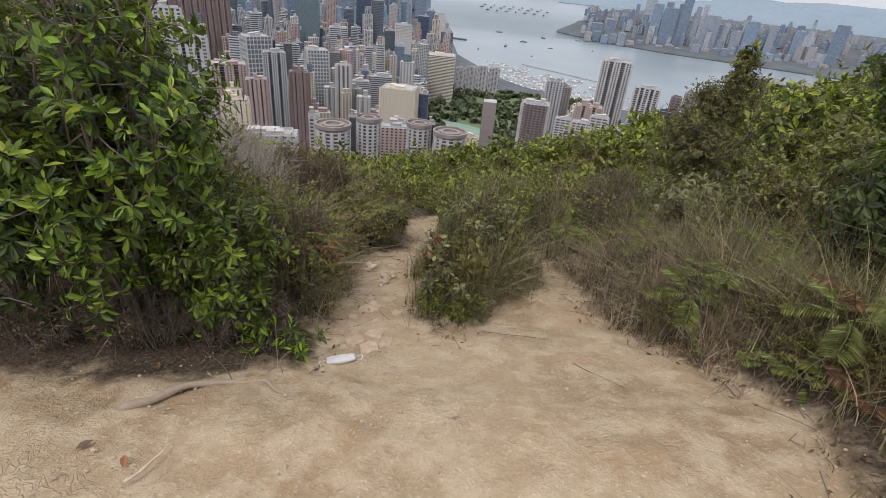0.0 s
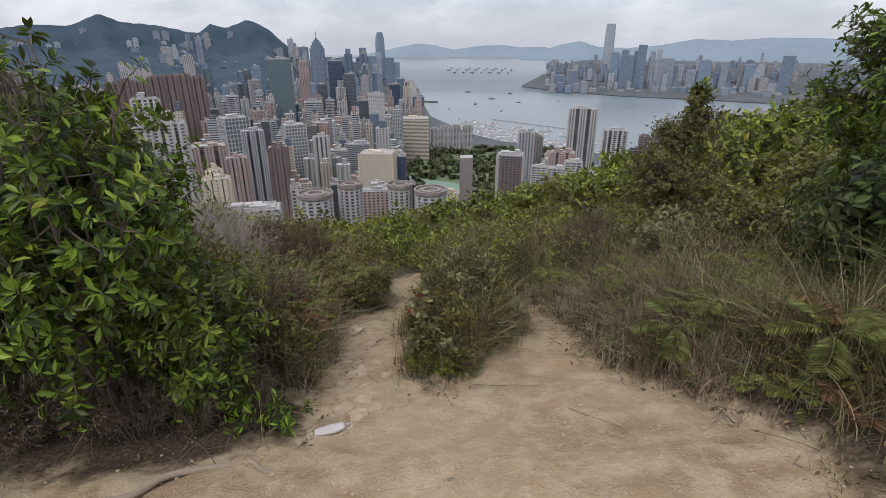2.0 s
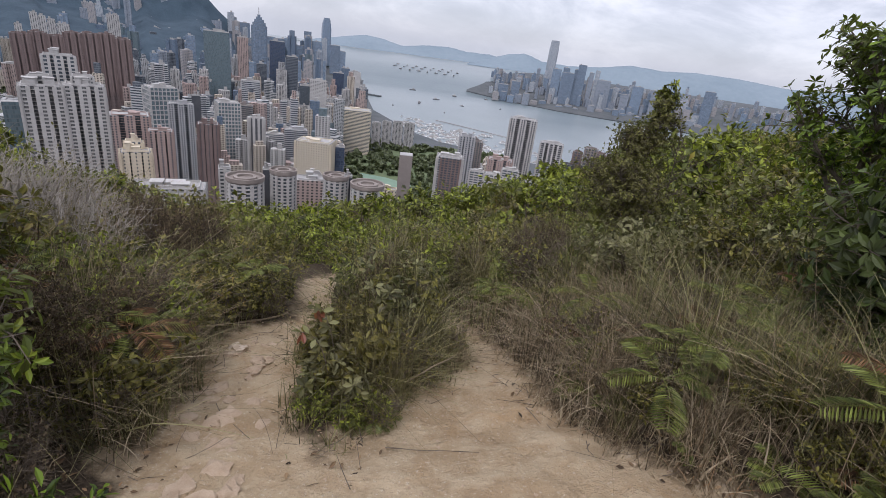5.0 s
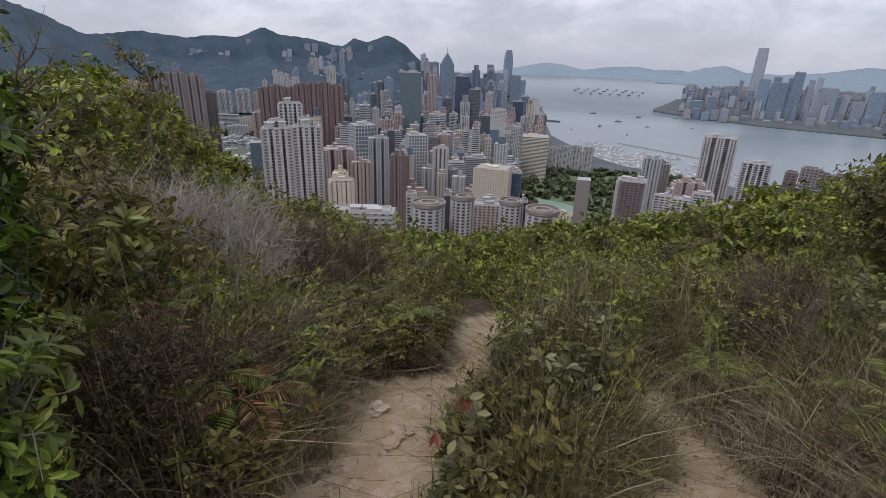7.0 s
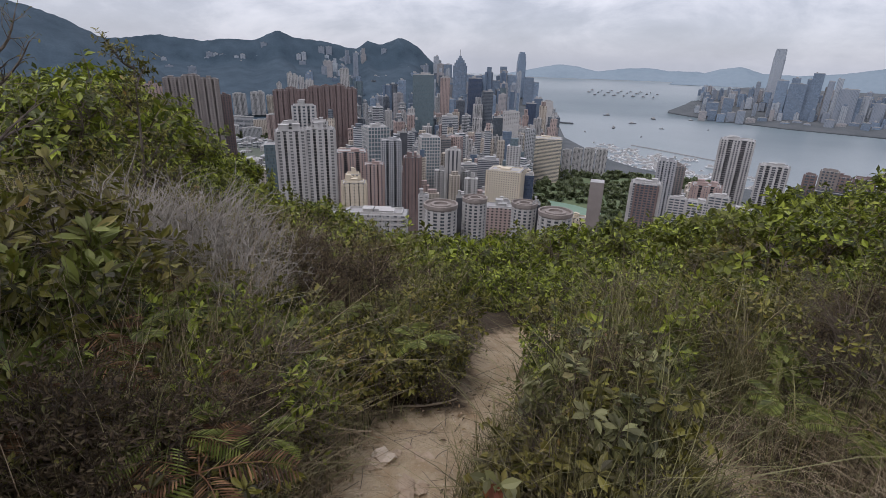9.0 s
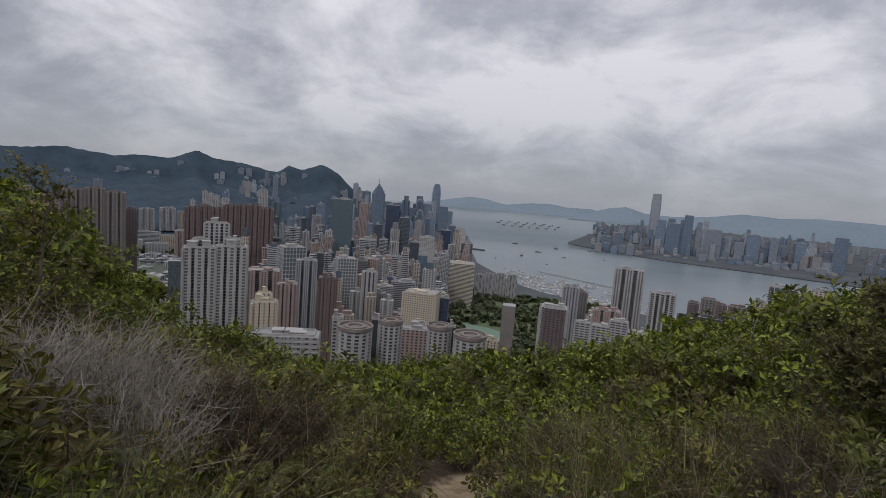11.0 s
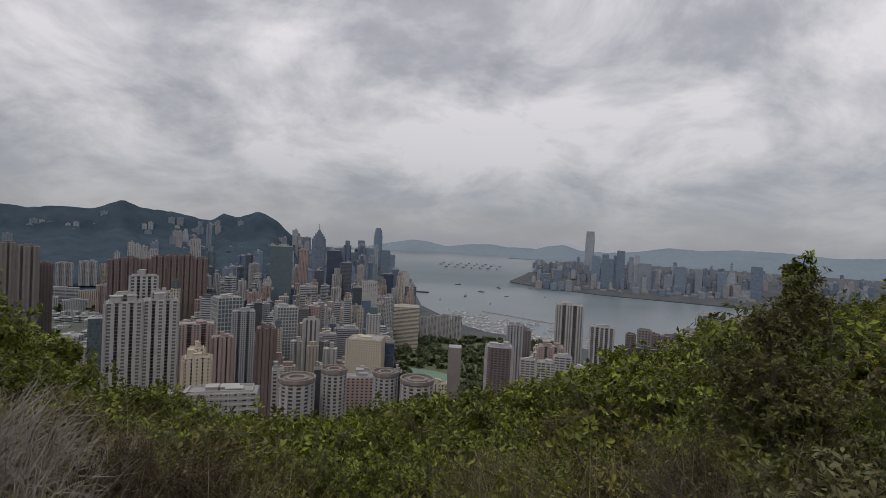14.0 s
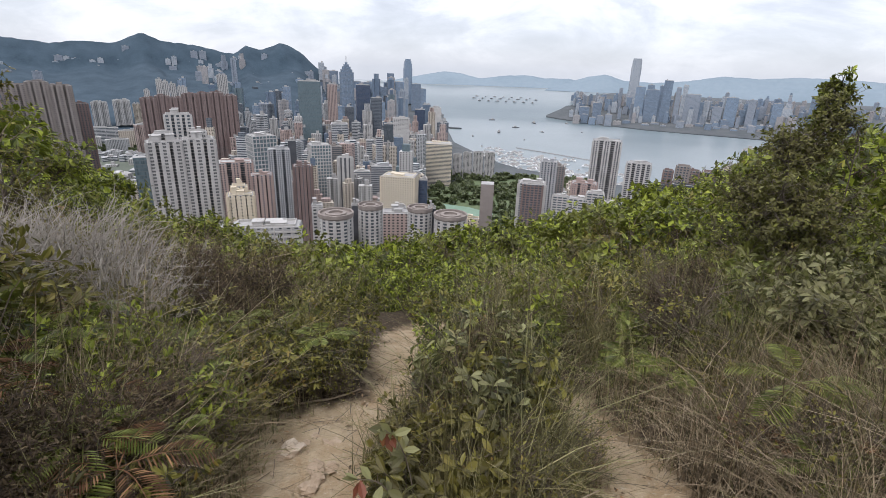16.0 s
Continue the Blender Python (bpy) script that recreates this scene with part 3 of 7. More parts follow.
def round_tower(az, d, top_el, width, label):
    """A drum of flats: wide ribs between window bays, a ring of roof wall over a shaded soffit, a drum on the roof."""
    x, y = bearing(az, d)
    top = EYE[2] + d * math.tan(radians(top_el))
    h = min(150.0, top - SEA - 3)
    ob = thing("round_tower", label, "apartment tower", "round towers", at=(EYE[0] + x, EYE[1] + y, top - h), turn=-az + 7)
    r = width / 2
    prism("wall", circle(r * 0.955, 40), 0, h - 4.2, glass_dark, ob)
    bands, ribs = [], []
    for i in range(40):
        a = 2 * math.pi * (i + 0.5) / 40
        for k in range(20):
            z = h - 4.6 - k * 3.05
            bands.append((r * 0.955 * math.cos(a), r * 0.955 * math.sin(a), 2 * math.pi * r / 40 + 0.4, 0.9, z - 1.15, z, a + math.pi / 2))
    for i in range(14):
        a = 2 * math.pi * i / 14
        ribs.append((r * 0.96 * math.cos(a), r * 0.96 * math.sin(a), r * 0.2, 1.3, h - 66, h - 4.2, a + math.pi / 2))
    boxes_mesh("facade_grid", bands, wall_white, ob)["kind"] = "stuff"
    boxes_mesh("pier_grid", ribs, wall_white, ob)["kind"] = "stuff"
    prism("soffit", circle(r * 0.99, 40), h - 4.2, h - 3.0, wall_taupe, ob)
    bm = bmesh.new()
    n = 40
    rings = [[bm.verts.new((q * math.cos(2 * math.pi * i / n), q * math.sin(2 * math.pi * i / n), z)) for i in range(n)] for q, z in ((r * 1.04, h - 3.0), (r * 1.04, h), (r * 0.93, h), (r * 0.93, h - 2.2), (r * 0.62, h - 2.2), (r * 0.62, h - 0.4), (r * 0.42, h - 0.4), (r * 0.42, h - 2.2), (r * 0.02, h - 2.2))]
    for a, b in zip(rings[:-1], rings[1:]):
        for i in range(n):
            bm.faces.new((a[i], a[(i + 1) % n], b[(i + 1) % n], b[i]))
    bm_object("roof", bm, roof_rust, ob)
    return ob


def stepped(az, d, top_el, width, label, core, steps, mast=0.0):
    """A tall tower that narrows in steps: (height share, width share) from the bottom up, and a mast."""
    x, y = bearing(az, d)
    top = EYE[2] + d * math.tan(radians(top_el))
    px, py, pz, s = drawn_in(x, y, top)
    h = top - SEA - 3
    ob = thing("skyscraper", label, "skyscraper", at=(px, py, pz - h * s), turn=-az + 12)
    ob.scale = (s, s, s)
    z = 0.0
    for high, wide in steps:
        w = width * wide
        c = w * 0.16
        plan = [(-w / 2 + c, -w / 2), (w / 2 - c, -w / 2), (w / 2, -w / 2 + c), (w / 2, w / 2 - c), (w / 2 - c, w / 2), (-w / 2 + c, w / 2), (-w / 2, w / 2 - c), (-w / 2, -w / 2 + c)]
        prism("wall", plan, z, h * high, core, ob)
        z = h * high
    if mast:
        boxes_mesh("mast", [(0, 0, 2.5, 2.5, h - 1, h + mast, 0)], wall_grey, ob)
    return ob

# ---- plants ----
bright_leaf = leaf_material("leaf_bright", (0.012, 0.028, 0.005), (0.068, 0.122, 0.012), (0.22, 0.335, 0.03), (0.36, 0.28, 0.03))
mid_leaf = leaf_material("leaf_olive", (0.026, 0.026, 0.009), (0.108, 0.1, 0.023), (0.25, 0.23, 0.047), (0.24, 0.09, 0.035))
grey_leaf = leaf_material("leaf_grey_green", (0.05, 0.055, 0.025), (0.13, 0.135, 0.058), (0.28, 0.28, 0.125), (0.22, 0.11, 0.06), 0.55)
dark_leaf = leaf_material("leaf_dark", (0.01, 0.02, 0.006), (0.034, 0.058, 0.012), (0.09, 0.13, 0.028), None, 0.6)
wood_leaf = leaf_material("leaf_hillside", (0.025, 0.038, 0.008), (0.11, 0.14, 0.021), (0.35, 0.41, 0.046), (0.24, 0.15, 0.04))
reed_blade = leaf_material("reed_blade", (0.028, 0.027, 0.012), (0.112, 0.104, 0.044), (0.29, 0.275, 0.12), (0.3, 0.22, 0.11), 0.55, 0.15)
brown_leaf = leaf_material("leaf_brown", (0.03, 0.018, 0.012), (0.075, 0.05, 0.032), (0.15, 0.11, 0.06), (0.12, 0.14, 0.04), 0.7, 0.1)
fern_leaf = leaf_material("fern_green", (0.09, 0.12, 0.025), (0.17, 0.21, 0.045), (0.28, 0.32, 0.08), (0.3, 0.2, 0.07))
grass_blade = leaf_material("grass_blade", (0.035, 0.034, 0.014), (0.135, 0.125, 0.05), (0.33, 0.3, 0.145), (0.36, 0.27, 0.16), 0.6, 0.15)
dry_blade = leaf_material("dry_grass", (0.07, 0.05, 0.03), (0.21, 0.16, 0.1), (0.42, 0.345, 0.23), (0.3, 0.15, 0.065), 0.7, 0.1)
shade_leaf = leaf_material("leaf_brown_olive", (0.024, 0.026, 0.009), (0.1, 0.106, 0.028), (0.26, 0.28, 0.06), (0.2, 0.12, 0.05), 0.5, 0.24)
red_leaf = leaf_material("withered_leaf", (0.1, 0.02, 0.015), (0.16, 0.035, 0.025), (0.24, 0.07, 0.04))
bark = plain("bark", (0.07, 0.055, 0.042), (0.17, 0.14, 0.11), 12, 0.9, bump=0.4)
twig_mat = plain("dry_twig", (0.05, 0.039, 0.029), (0.2, 0.158, 0.115), 15, 0.9)


class Buffer:
    """Gathers vertices and faces for one mesh."""

    def __init__(self):
        self.v, self.q, self.n = [], [], 0

    def add(self, v, q):
        self.v.append(v)
        self.q.append(q + self.n)
        self.n += len(v)

    def arrays(self):
        return np.concatenate(self.v), np.concatenate(self.q)


def unit(a):
    return a / np.maximum(np.linalg.norm(a, axis=-1, keepdims=True), 1e-9)


LEAF_NEAR = (np.array([[0, 0], [0.4, 0.36], [0.46, 0.66], [0, 1.0], [-0.46, 0.66], [-0.4, 0.36]]), np.array([[0, 1, 2, 3], [0, 3, 4, 5]]))
LEAF_FAR = (np.array([[0, 0], [0.5, 0.55], [0, 1.0], [-0.5, 0.55]]), np.array([[0, 1, 2, 3]]))


def leaves(base, way, up, length, width, shape=LEAF_NEAR, fold=0.12, droop=0.15):
    """Leaf blades at base, pointing along way, their faces towards up."""
    way = unit(way)
    side = unit(np.cross(way, up))
    face = np.cross(side, way)
    xy, q = shape
    u, t = xy[:, 0], xy[:, 1]
    v = base[:, None] + side[:, None] * (u[None, :, None] * width[:, None, None]) + way[:, None] * (t[None, :, None] * length[:, None, None])
    v = v + face[:, None] * ((np.abs(u) * fold * 2)[None, :, None] * width[:, None, None] - (t * t * droop)[None, :, None] * length[:, None, None])
    k = len(xy)
    faces = (np.arange(len(base)) * k)[:, None, None] + q[None]
    return v.reshape(-1, 3), faces.reshape(-1, q.shape[1])


def tubes(paths, radii, sides=4):
    """Tapering stems: paths (n, steps, 3), radii (n, steps)."""
    n, s, _ = paths.shape
    t = unit(np.gradient(paths, axis=1))
    ref = np.where(np.abs(t[..., 2:3]) > 0.9, np.array([1.0, 0, 0]), np.array([0, 0, 1.0]))
    a = unit(np.cross(t, ref))
    b = np.cross(t, a)
    ang = np.arange(sides) * 2 * math.pi / sides
    v = paths[:, :, None] + radii[:, :, None, None] * (a[:, :, None] * np.cos(ang)[None, None, :, None] + b[:, :, None] * np.sin(ang)[None, None, :, None])
    i = np.arange(n * s * sides).reshape(n, s, sides)
    nx = np.roll(i, -1, axis=2)
    q = np.stack([i[:, :-1], nx[:, :-1], nx[:, 1:], i[:, 1:]], axis=-1).reshape(-1, 4)
    return v.reshape(-1, 3), q


def arcs(rng, base, way, length, steps=5, sag=0.3, wobble=0.06):
    """Curving stems from base along way, sagging or rising towards the tip."""
    n = len(base)
    t = np.linspace(0, 1, steps)[None, :, None]
    side = unit(rng.normal(size=(n, 3)))
    p = base[:, None] + way[:, None] * t * length[:, None, None]
    p = p + np.array([0, 0, -1.0])[None, None] * (sag * length)[:, None, None] * t * t
    return p + side[:, None] * (wobble * length)[:, None, None] * np.sin(t * rng.uniform(2, 5, (n, 1, 1)))


def bush_arrays(seed, radius, height, stems=9, twigs=7, rosettes=1, leaf=0.06, per=6, shape=LEAF_NEAR, slim=0.42, low=0.15, flat=0.5, stem_r=0.012, leafy=1.0):
    """Stems and foliage of a shrub that stands at the origin: (stem v, q, leaf v, q)."""
    rng = np.random.default_rng(seed)
    az = rng.uniform(0, 2 * math.pi, stems)
    lean = rng.uniform(0.1, 1.0, stems) ** 0.7
    tops = np.stack([np.cos(az) * lean * radius * 0.8, np.sin(az) * lean * radius * 0.8, height * (0.95 - 0.35 * lean ** 2) * rng.uniform(0.75, 1, stems)], axis=-1)
    base = np.stack([np.cos(az), np.sin(az), np.zeros(stems)], axis=-1) * radius * 0.12
    length = np.linalg.norm(tops - base, axis=-1)
    main = arcs(rng, base, unit(tops - base + np.array([0, 0, 0.25]) * height), length, 6, 0.22, 0.07)
    buf = Buffer()
    rad = stem_r * np.linspace(1, 0.35, 6)[None] * rng.uniform(0.6, 1.2, (stems, 1))
    buf.add(*tubes(main, rad, 4 if stem_r > 0.006 else 3))
    k = stems * twigs
    pick = np.repeat(np.arange(stems), twigs)
    t = low + (1 - low) * rng.uniform(0, 1, k) ** 0.7
    seg = np.clip((t * 5).astype(int), 0, 4)
    fr = (t * 5 - seg)[:, None]
    start = main[pick, seg] * (1 - fr) + main[pick, seg + 1] * fr
    out = unit(np.stack([start[:, 0], start[:, 1], np.zeros(k)], axis=-1) + rng.normal(size=(k, 3)) * 0.25 * radius)
    way = unit(out * rng.uniform(0.4, 1, (k, 1)) + np.array([0, 0, 1.0]) * rng.uniform(0.15, 0.9, (k, 1)) + rng.normal(size=(k, 3)) * 0.25)
    tl = radius * rng.uniform(0.18, 0.5, k)
    small = arcs(rng, start, way, tl, 3, 0.1, 0.1)
    buf.add(*tubes(small, stem_r * 0.4 * np.linspace(1, 0.4, 3)[None] * np.ones((k, 1)), 3))
    sv, sq = buf.arrays()
    # whorls of leaves at the twig ends and along them
    ends, ways = [], []
    for j in range(rosettes):
        f = 1 - 0.45 * j / max(1, rosettes)
        p = small[:, -1] * f + small[:, 0] * (1 - f)
        ends.append(p)
        ways.append(unit(small[:, -1] - small[:, -2]))
    ends, ways = np.concatenate(ends), np.concatenate(ways)
    keep = rng.uniform(size=len(ends)) < leafy
    ends, ways = ends[keep], ways[keep]
    m = len(ends) * per
    e, w = np.repeat(ends, per, axis=0), np.repeat(ways, per, axis=0)
    spin = unit(np.cross(rng.normal(size=(m, 3)), w))
    lw = unit(spin + w * rng.uniform(0.1, 0.9, (m, 1)) * flat * 2)
    ll = leaf * rng.uniform(0.55, 1.2, m)
    fv, fq = leaves(e + lw * 0.008 - w * rng.uniform(0, 0.6, (m, 1)) * leaf, lw, w + rng.normal(size=(m, 3)) * 0.3 + np.array([0, 0, 0.4]), ll, ll * slim * rng.uniform(0.8, 1.2, m), shape)
    return sv, sq, fv, fq


def plant(name, label, category, arrays, wood, foliage, at=(0, 0, 0), turn=0.0, scale=1.0, parts=("branchwork", "foliage"), group=""):
    ob = thing(name, label, category, group, at=at, turn=turn)
    ob.scale = (scale,) * 3
    sv, sq, fv, fq = arrays
    mesh_object(parts[0], sv, sq, wood, ob)
    mesh_object(parts[1], fv, fq, foliage, ob)
    return ob


def set_plant(first, x, y, turn, scale, sink=0.03):
    return copy_thing(first, Matrix.LocRotScale((x, y, ground_z(x, y) - sink), Euler((0, 0, radians(turn))), Vector((scale / first.scale[0],) * 3)))


def blades(rng, x, y, z, n, height, spread, width, lean_out=1.5):
    """A tuft: arching blades of grass, four segments each."""
    az = rng.uniform(0, 2 * math.pi, n)
    out = np.stack([np.cos(az), np.sin(az), np.zeros(n)], axis=-1)
    h = height * rng.uniform(0.3, 1.2, n)
    root = rng.uniform(0, 2 * math.pi, n)
    base = np.array([x, y, z])[None] + np.stack([np.cos(root), np.sin(root), np.zeros(n)], axis=-1) * spread * rng.uniform(0, 1, (n, 1)) ** 0.6
    lean = rng.uniform(0.0, 1, n) ** 1.3 * lean_out
    t = np.linspace(0, 1, 5)[None, :, None]
    p = base[:, None] + np.array([0, 0, 1.0]) * h[:, None, None] * (t - 0.33 * lean[:, None, None] * t ** 2.4) + out[:, None] * (h * lean)[:, None, None] * t ** 1.8
    side = np.stack([-np.sin(az), np.cos(az), np.zeros(n)], axis=-1)[:, None] + rng.normal(size=(n, 1, 3)) * 0.4
    w = width * rng.uniform(0.6, 1.3, (n, 1, 1)) * (1 - 0.85 * t) * 0.5
    v = np.concatenate([p - side * w, p + side * w], axis=1).reshape(-1, 3)
    i = np.arange(4)
    q = np.stack([i, i + 1, i + 6, i + 5], axis=-1)
    return v, ((np.arange(n) * 10)[:, None, None] + q[None]).reshape(-1, 4)


def fern(x, y, turn, size, seed, count=6, length=0.25, pinnae=18, green=None, label="yellow-green fern with arching fronds on the bank", stalk=0.0):
    """A fern whose arching fronds, each a rib with paired leaflets, are its parts."""
    ob = thing("fern", label, "fern", "ferns on the banks", at=(x, y, ground_z(x, y)), turn=turn)
    ob.scale = (size,) * 3
    r = np.random.default_rng(seed)
    if stalk:
        stem = arcs(r, np.zeros((1, 3)), unit(np.array([[0.15, 0.1, 1.0]])), np.array([stalk]), 6, 0.0, 0.06)
        mesh_object("stalk", *tubes(stem, np.full((1, 6), 0.0028), 4), twig_mat, ob)
    top = stem[:, -1] if stalk else np.zeros((1, 3))
    for f in range(count):
        az = 2 * math.pi * f / count + r.uniform(-0.4, 0.4)
        ln = length * r.uniform(0.7, 1.15)
        rib = arcs(r, top, unit(np.array([[math.cos(az), math.sin(az), r.uniform(0.2, 0.9) if stalk else r.uniform(0.5, 1.3)]])), np.array([ln]), 8, 0.45, 0.03)
        b, w, u, l = [], [], [], []
        for j in range(pinnae):
            t = 0.2 + 0.78 * j / (pinnae - 1)
            s = min(6, int(t * 7))
            fr = t * 7 - s
            along = unit(rib[0, s + 1] - rib[0, s])
            side = unit(np.cross(along, np.array([0, 0, 1.0])))
            long = ln * 0.24 * math.sin(math.pi * min(1, 0.12 + 0.88 * (1 - t) ** 0.75)) + 0.01
            for sg in (-1, 1):
                b.append(rib[0, s] * (1 - fr) + rib[0, s + 1] * fr), w.append(side * sg + along * 0.45), u.append(np.cross(side, along)), l.append(long)
        b, w, u, l = map(np.array, (b, w, u, l))
        buf = Buffer()
        buf.add(*tubes(rib, 0.0022 * np.linspace(1, 0.3, 8)[None], 3))
        buf.add(*leaves(b, w, u, l, l * 0.04 + 0.0035, LEAF_NEAR, 0.05, 0.2))
        mesh_object("frond", *buf.arrays(), green or fern_leaf, ob)
    return ob


def tree_arrays(seed, height, radius, leaf=0.07, limbs=9, twigs=26, per=6, trunk_r=0.05, first=0.35, bend=(0.0, 0.0), taper=0.75):
    """A small tree: a leaning trunk, limbs and twigs with leaf whorls: (wood v, q, leaf v, q)."""
    rng = np.random.default_rng(seed)
    trunk = arcs(rng, np.zeros((1, 3)), unit(np.array([[bend[0], bend[1], 1.0]])), np.array([height]), 9, 0.0, 0.05)
    buf = Buffer()
    buf.add(*tubes(trunk, trunk_r * np.linspace(1, 0.2, 9)[None], 7))
    t = rng.uniform(first, 1, limbs)
    base = np.stack([np.interp(t * 8, np.arange(9), trunk[0, :, i]) for i in range(3)], axis=-1)
    az = np.arange(limbs) * 2.4 + rng.uniform(-0.5, 0.5, limbs)
    way = unit(np.stack([np.cos(az), np.sin(az), rng.uniform(0.5, 1.5, limbs)], axis=-1))
    ln = radius * (1.25 - taper * (t - first) / (1 - first)) * rng.uniform(0.7, 1.2, limbs)
    limb = arcs(rng, base, way, ln, 7, 0.08, 0.1)
    buf.add(*tubes(limb, trunk_r * 0.45 * np.linspace(1, 0.25, 7)[None] * np.ones((limbs, 1)), 5))
    k = limbs * twigs
    pick = np.repeat(np.arange(limbs), twigs)
    tt = rng.uniform(0.25, 1, k)
    start = np.stack([limb[pick, np.clip((tt * 6).astype(int), 0, 6), i] for i in range(3)], axis=-1)
    w = unit(rng.normal(size=(k, 3)) * 0.7 + way[pick] * 0.6 + np.array([0, 0, 0.5]))
    tw = arcs(rng, start, w, radius * rng.uniform(0.12, 0.42, k), 4, 0.05, 0.1)
    buf.add(*tubes(tw, trunk_r * 0.12 * np.linspace(1, 0.4, 4)[None] * np.ones((k, 1)), 3))
    sv, sq = buf.arrays()
    e = np.concatenate([tw[:, -1], tw[:, 2]])
    ew = np.concatenate([unit(tw[:, -1] - tw[:, -2])] * 2)
    m = len(e) * per
    e, ew = np.repeat(e, per, axis=0), np.repeat(ew, per, axis=0)
    lw = unit(unit(np.cross(rng.normal(size=(m, 3)), ew)) + ew * rng.uniform(0.1, 0.9, (m, 1)))
    ll = leaf * rng.uniform(0.6, 1.2, m)
    fv, fq = leaves(e, lw, ew + np.array([0, 0, 0.5]), ll, ll * 0.42, LEAF_NEAR)
    return sv, sq, fv, fq



under_twigs = bush_arrays(79, 0.42, 0.9, 26, 14, 1, 0.035, 3, low=0.1, stem_r=0.005, leafy=0.5)
# the big broad-leaved shrub beside the clearing
plant("broadleaf_shrub", "large bright green broad-leaved shrub over the clearing's edge", "shrub", bush_arrays(11, 0.7, 2.75, 26, 26, 2, 0.066, 8, slim=0.36, low=0.2, flat=0.22, stem_r=0.012, leafy=0.85), bark, bright_leaf,
      (-1.55, 2.2, ground_z(-1.55, 2.2) - 0.05), 20)
plant("broadleaf_shrub", "bright green broad-leaved shrub with low twigs over bare soil", "shrub", bush_arrays(12, 0.42, 1.35, 18, 16, 2, 0.058, 8, slim=0.34, low=0.08, flat=0.22, stem_r=0.008, leafy=0.8), bark, bright_leaf,
      (-1.12, 2.16, ground_z(-1.12, 2.16) - 0.04), 70)
plant("broadleaf_shrub", "tall dark broad-leaved shrub behind the brighter one", "shrub", bush_arrays(13, 0.5, 3.15, 22, 22, 2, 0.075, 7, slim=0.36, low=0.25, stem_r=0.018), bark, dark_leaf,
      (-1.97, 2.8, ground_z(-1.97, 2.8) - 0.05), 140)
plant("broadleaf_shrub", "dark broad-leaved shrub at the clearing's edge", "shrub", bush_arrays(14, 0.7, 2.3, 20, 18, 2, 0.08, 7, slim=0.34, low=0.15, stem_r=0.016), bark, dark_leaf,
      (-2.35, 2.15, ground_z(-2.35, 2.15) - 0.05), 200)
for x, y, turn, size in ((-1.3, 2.2, 0, 0.6), (-1.18, 2.05, 150, 0.5), (-1.45, 2.0, 40, 0.6), (-1.7, 2.15, 250, 0.7), (-0.95, 2.2, 10, 0.45), (-2.0, 1.98, 330, 0.6), (-1.6, 2.0, 90, 0.65), (-1.85, 2.1, 200, 0.6), (-1.05, 2.4, 300, 0.6), (-2.2, 2.0, 20, 0.6), (-2.6, 2.1, 70, 0.6)):
    plant("twiggy_bush", "dry stems and dead twigs under the big shrub", "shrub", under_twigs, twig_mat, brown_leaf, (x, y, ground_z(x, y) - 0.03), turn, size)
plant("broadleaf_sprig", "low green sprig creeping over bare soil", "shrub", bush_arrays(15, 0.16, 0.2, 5, 4, 1, 0.06, 6, slim=0.32, low=0.2, stem_r=0.004), bark, bright_leaf, (-0.72, 2.1, ground_z(-0.72, 2.1) - 0.02), 0)
plant("broadleaf_sprig", "low green sprig creeping over bare soil", "shrub", bush_arrays(16, 0.18, 0.25, 5, 4, 1, 0.06, 6, slim=0.32, low=0.2, stem_r=0.004), bark, bright_leaf, (-0.86, 2.05, ground_z(-0.86, 2.05) - 0.02), 0)
# the small trees on the shoulder and above the bank
plant("small_tree", "slender tree with a ragged crown and a leafy top sprig", "tree", tree_arrays(31, 1.9, 0.58, 0.042, 30, 19, 6, 0.026, 0.2, (0.02, 0.0), 0.98), bark, shade_leaf,
      (3.2, 6.2, ground_z(3.2, 6.2) - 0.1), 0, parts=("trunk", "crown"))
plant("small_tree", "thin-stemmed bushy olive tree with brown twigs", "tree", tree_arrays(32, 1.55, 0.62, 0.036, 32, 30, 5, 0.024, 0.12, (-0.05, 0.0), 1.0), bark, shade_leaf,
      (2.9, 6.1, ground_z(2.9, 6.1) - 0.1), 100, parts=("trunk", "crown"))
plant("small_tree", "bushy olive tree on the shoulder", "tree", tree_arrays(38, 0.9, 0.5, 0.045, 20, 30, 6, 0.03, 0.15, (0.05, 0.0)), bark, shade_leaf,
      (3.4, 6.2, ground_z(3.4, 6.2) - 0.1), 200, parts=("trunk", "crown"))
plant("small_tree", "thin sapling with a fresh green leafy tip", "tree", tree_arrays(39, 2.12, 0.2, 0.055, 12, 9, 6, 0.018, 0.72, (0.03, 0.0), 0.6), bark, wood_leaf,
      (3.26, 6.22, ground_z(3.26, 6.22) - 0.1), 30, parts=("trunk", "crown"))
plant("dead_tree", "leafless drooping brown sapling beside the tree", "tree", tree_arrays(40, 1.75, 0.32, 0.03, 14, 16, 1, 0.014, 0.4, (0.1, 0.0), 0.6), bark, brown_leaf,
      (3.5, 6.15, ground_z(3.5, 6.15) - 0.1), 80, parts=("trunk", "crown"))
plant("small_tree", "bushy brown-olive tree on the shoulder", "tree", tree_arrays(41, 1.0, 0.55, 0.04, 24, 28, 5, 0.024, 0.1, (0.0, 0.0)), bark, shade_leaf,
      (2.75, 5.6, ground_z(2.75, 5.6) - 0.1), 150, parts=("trunk", "crown"))
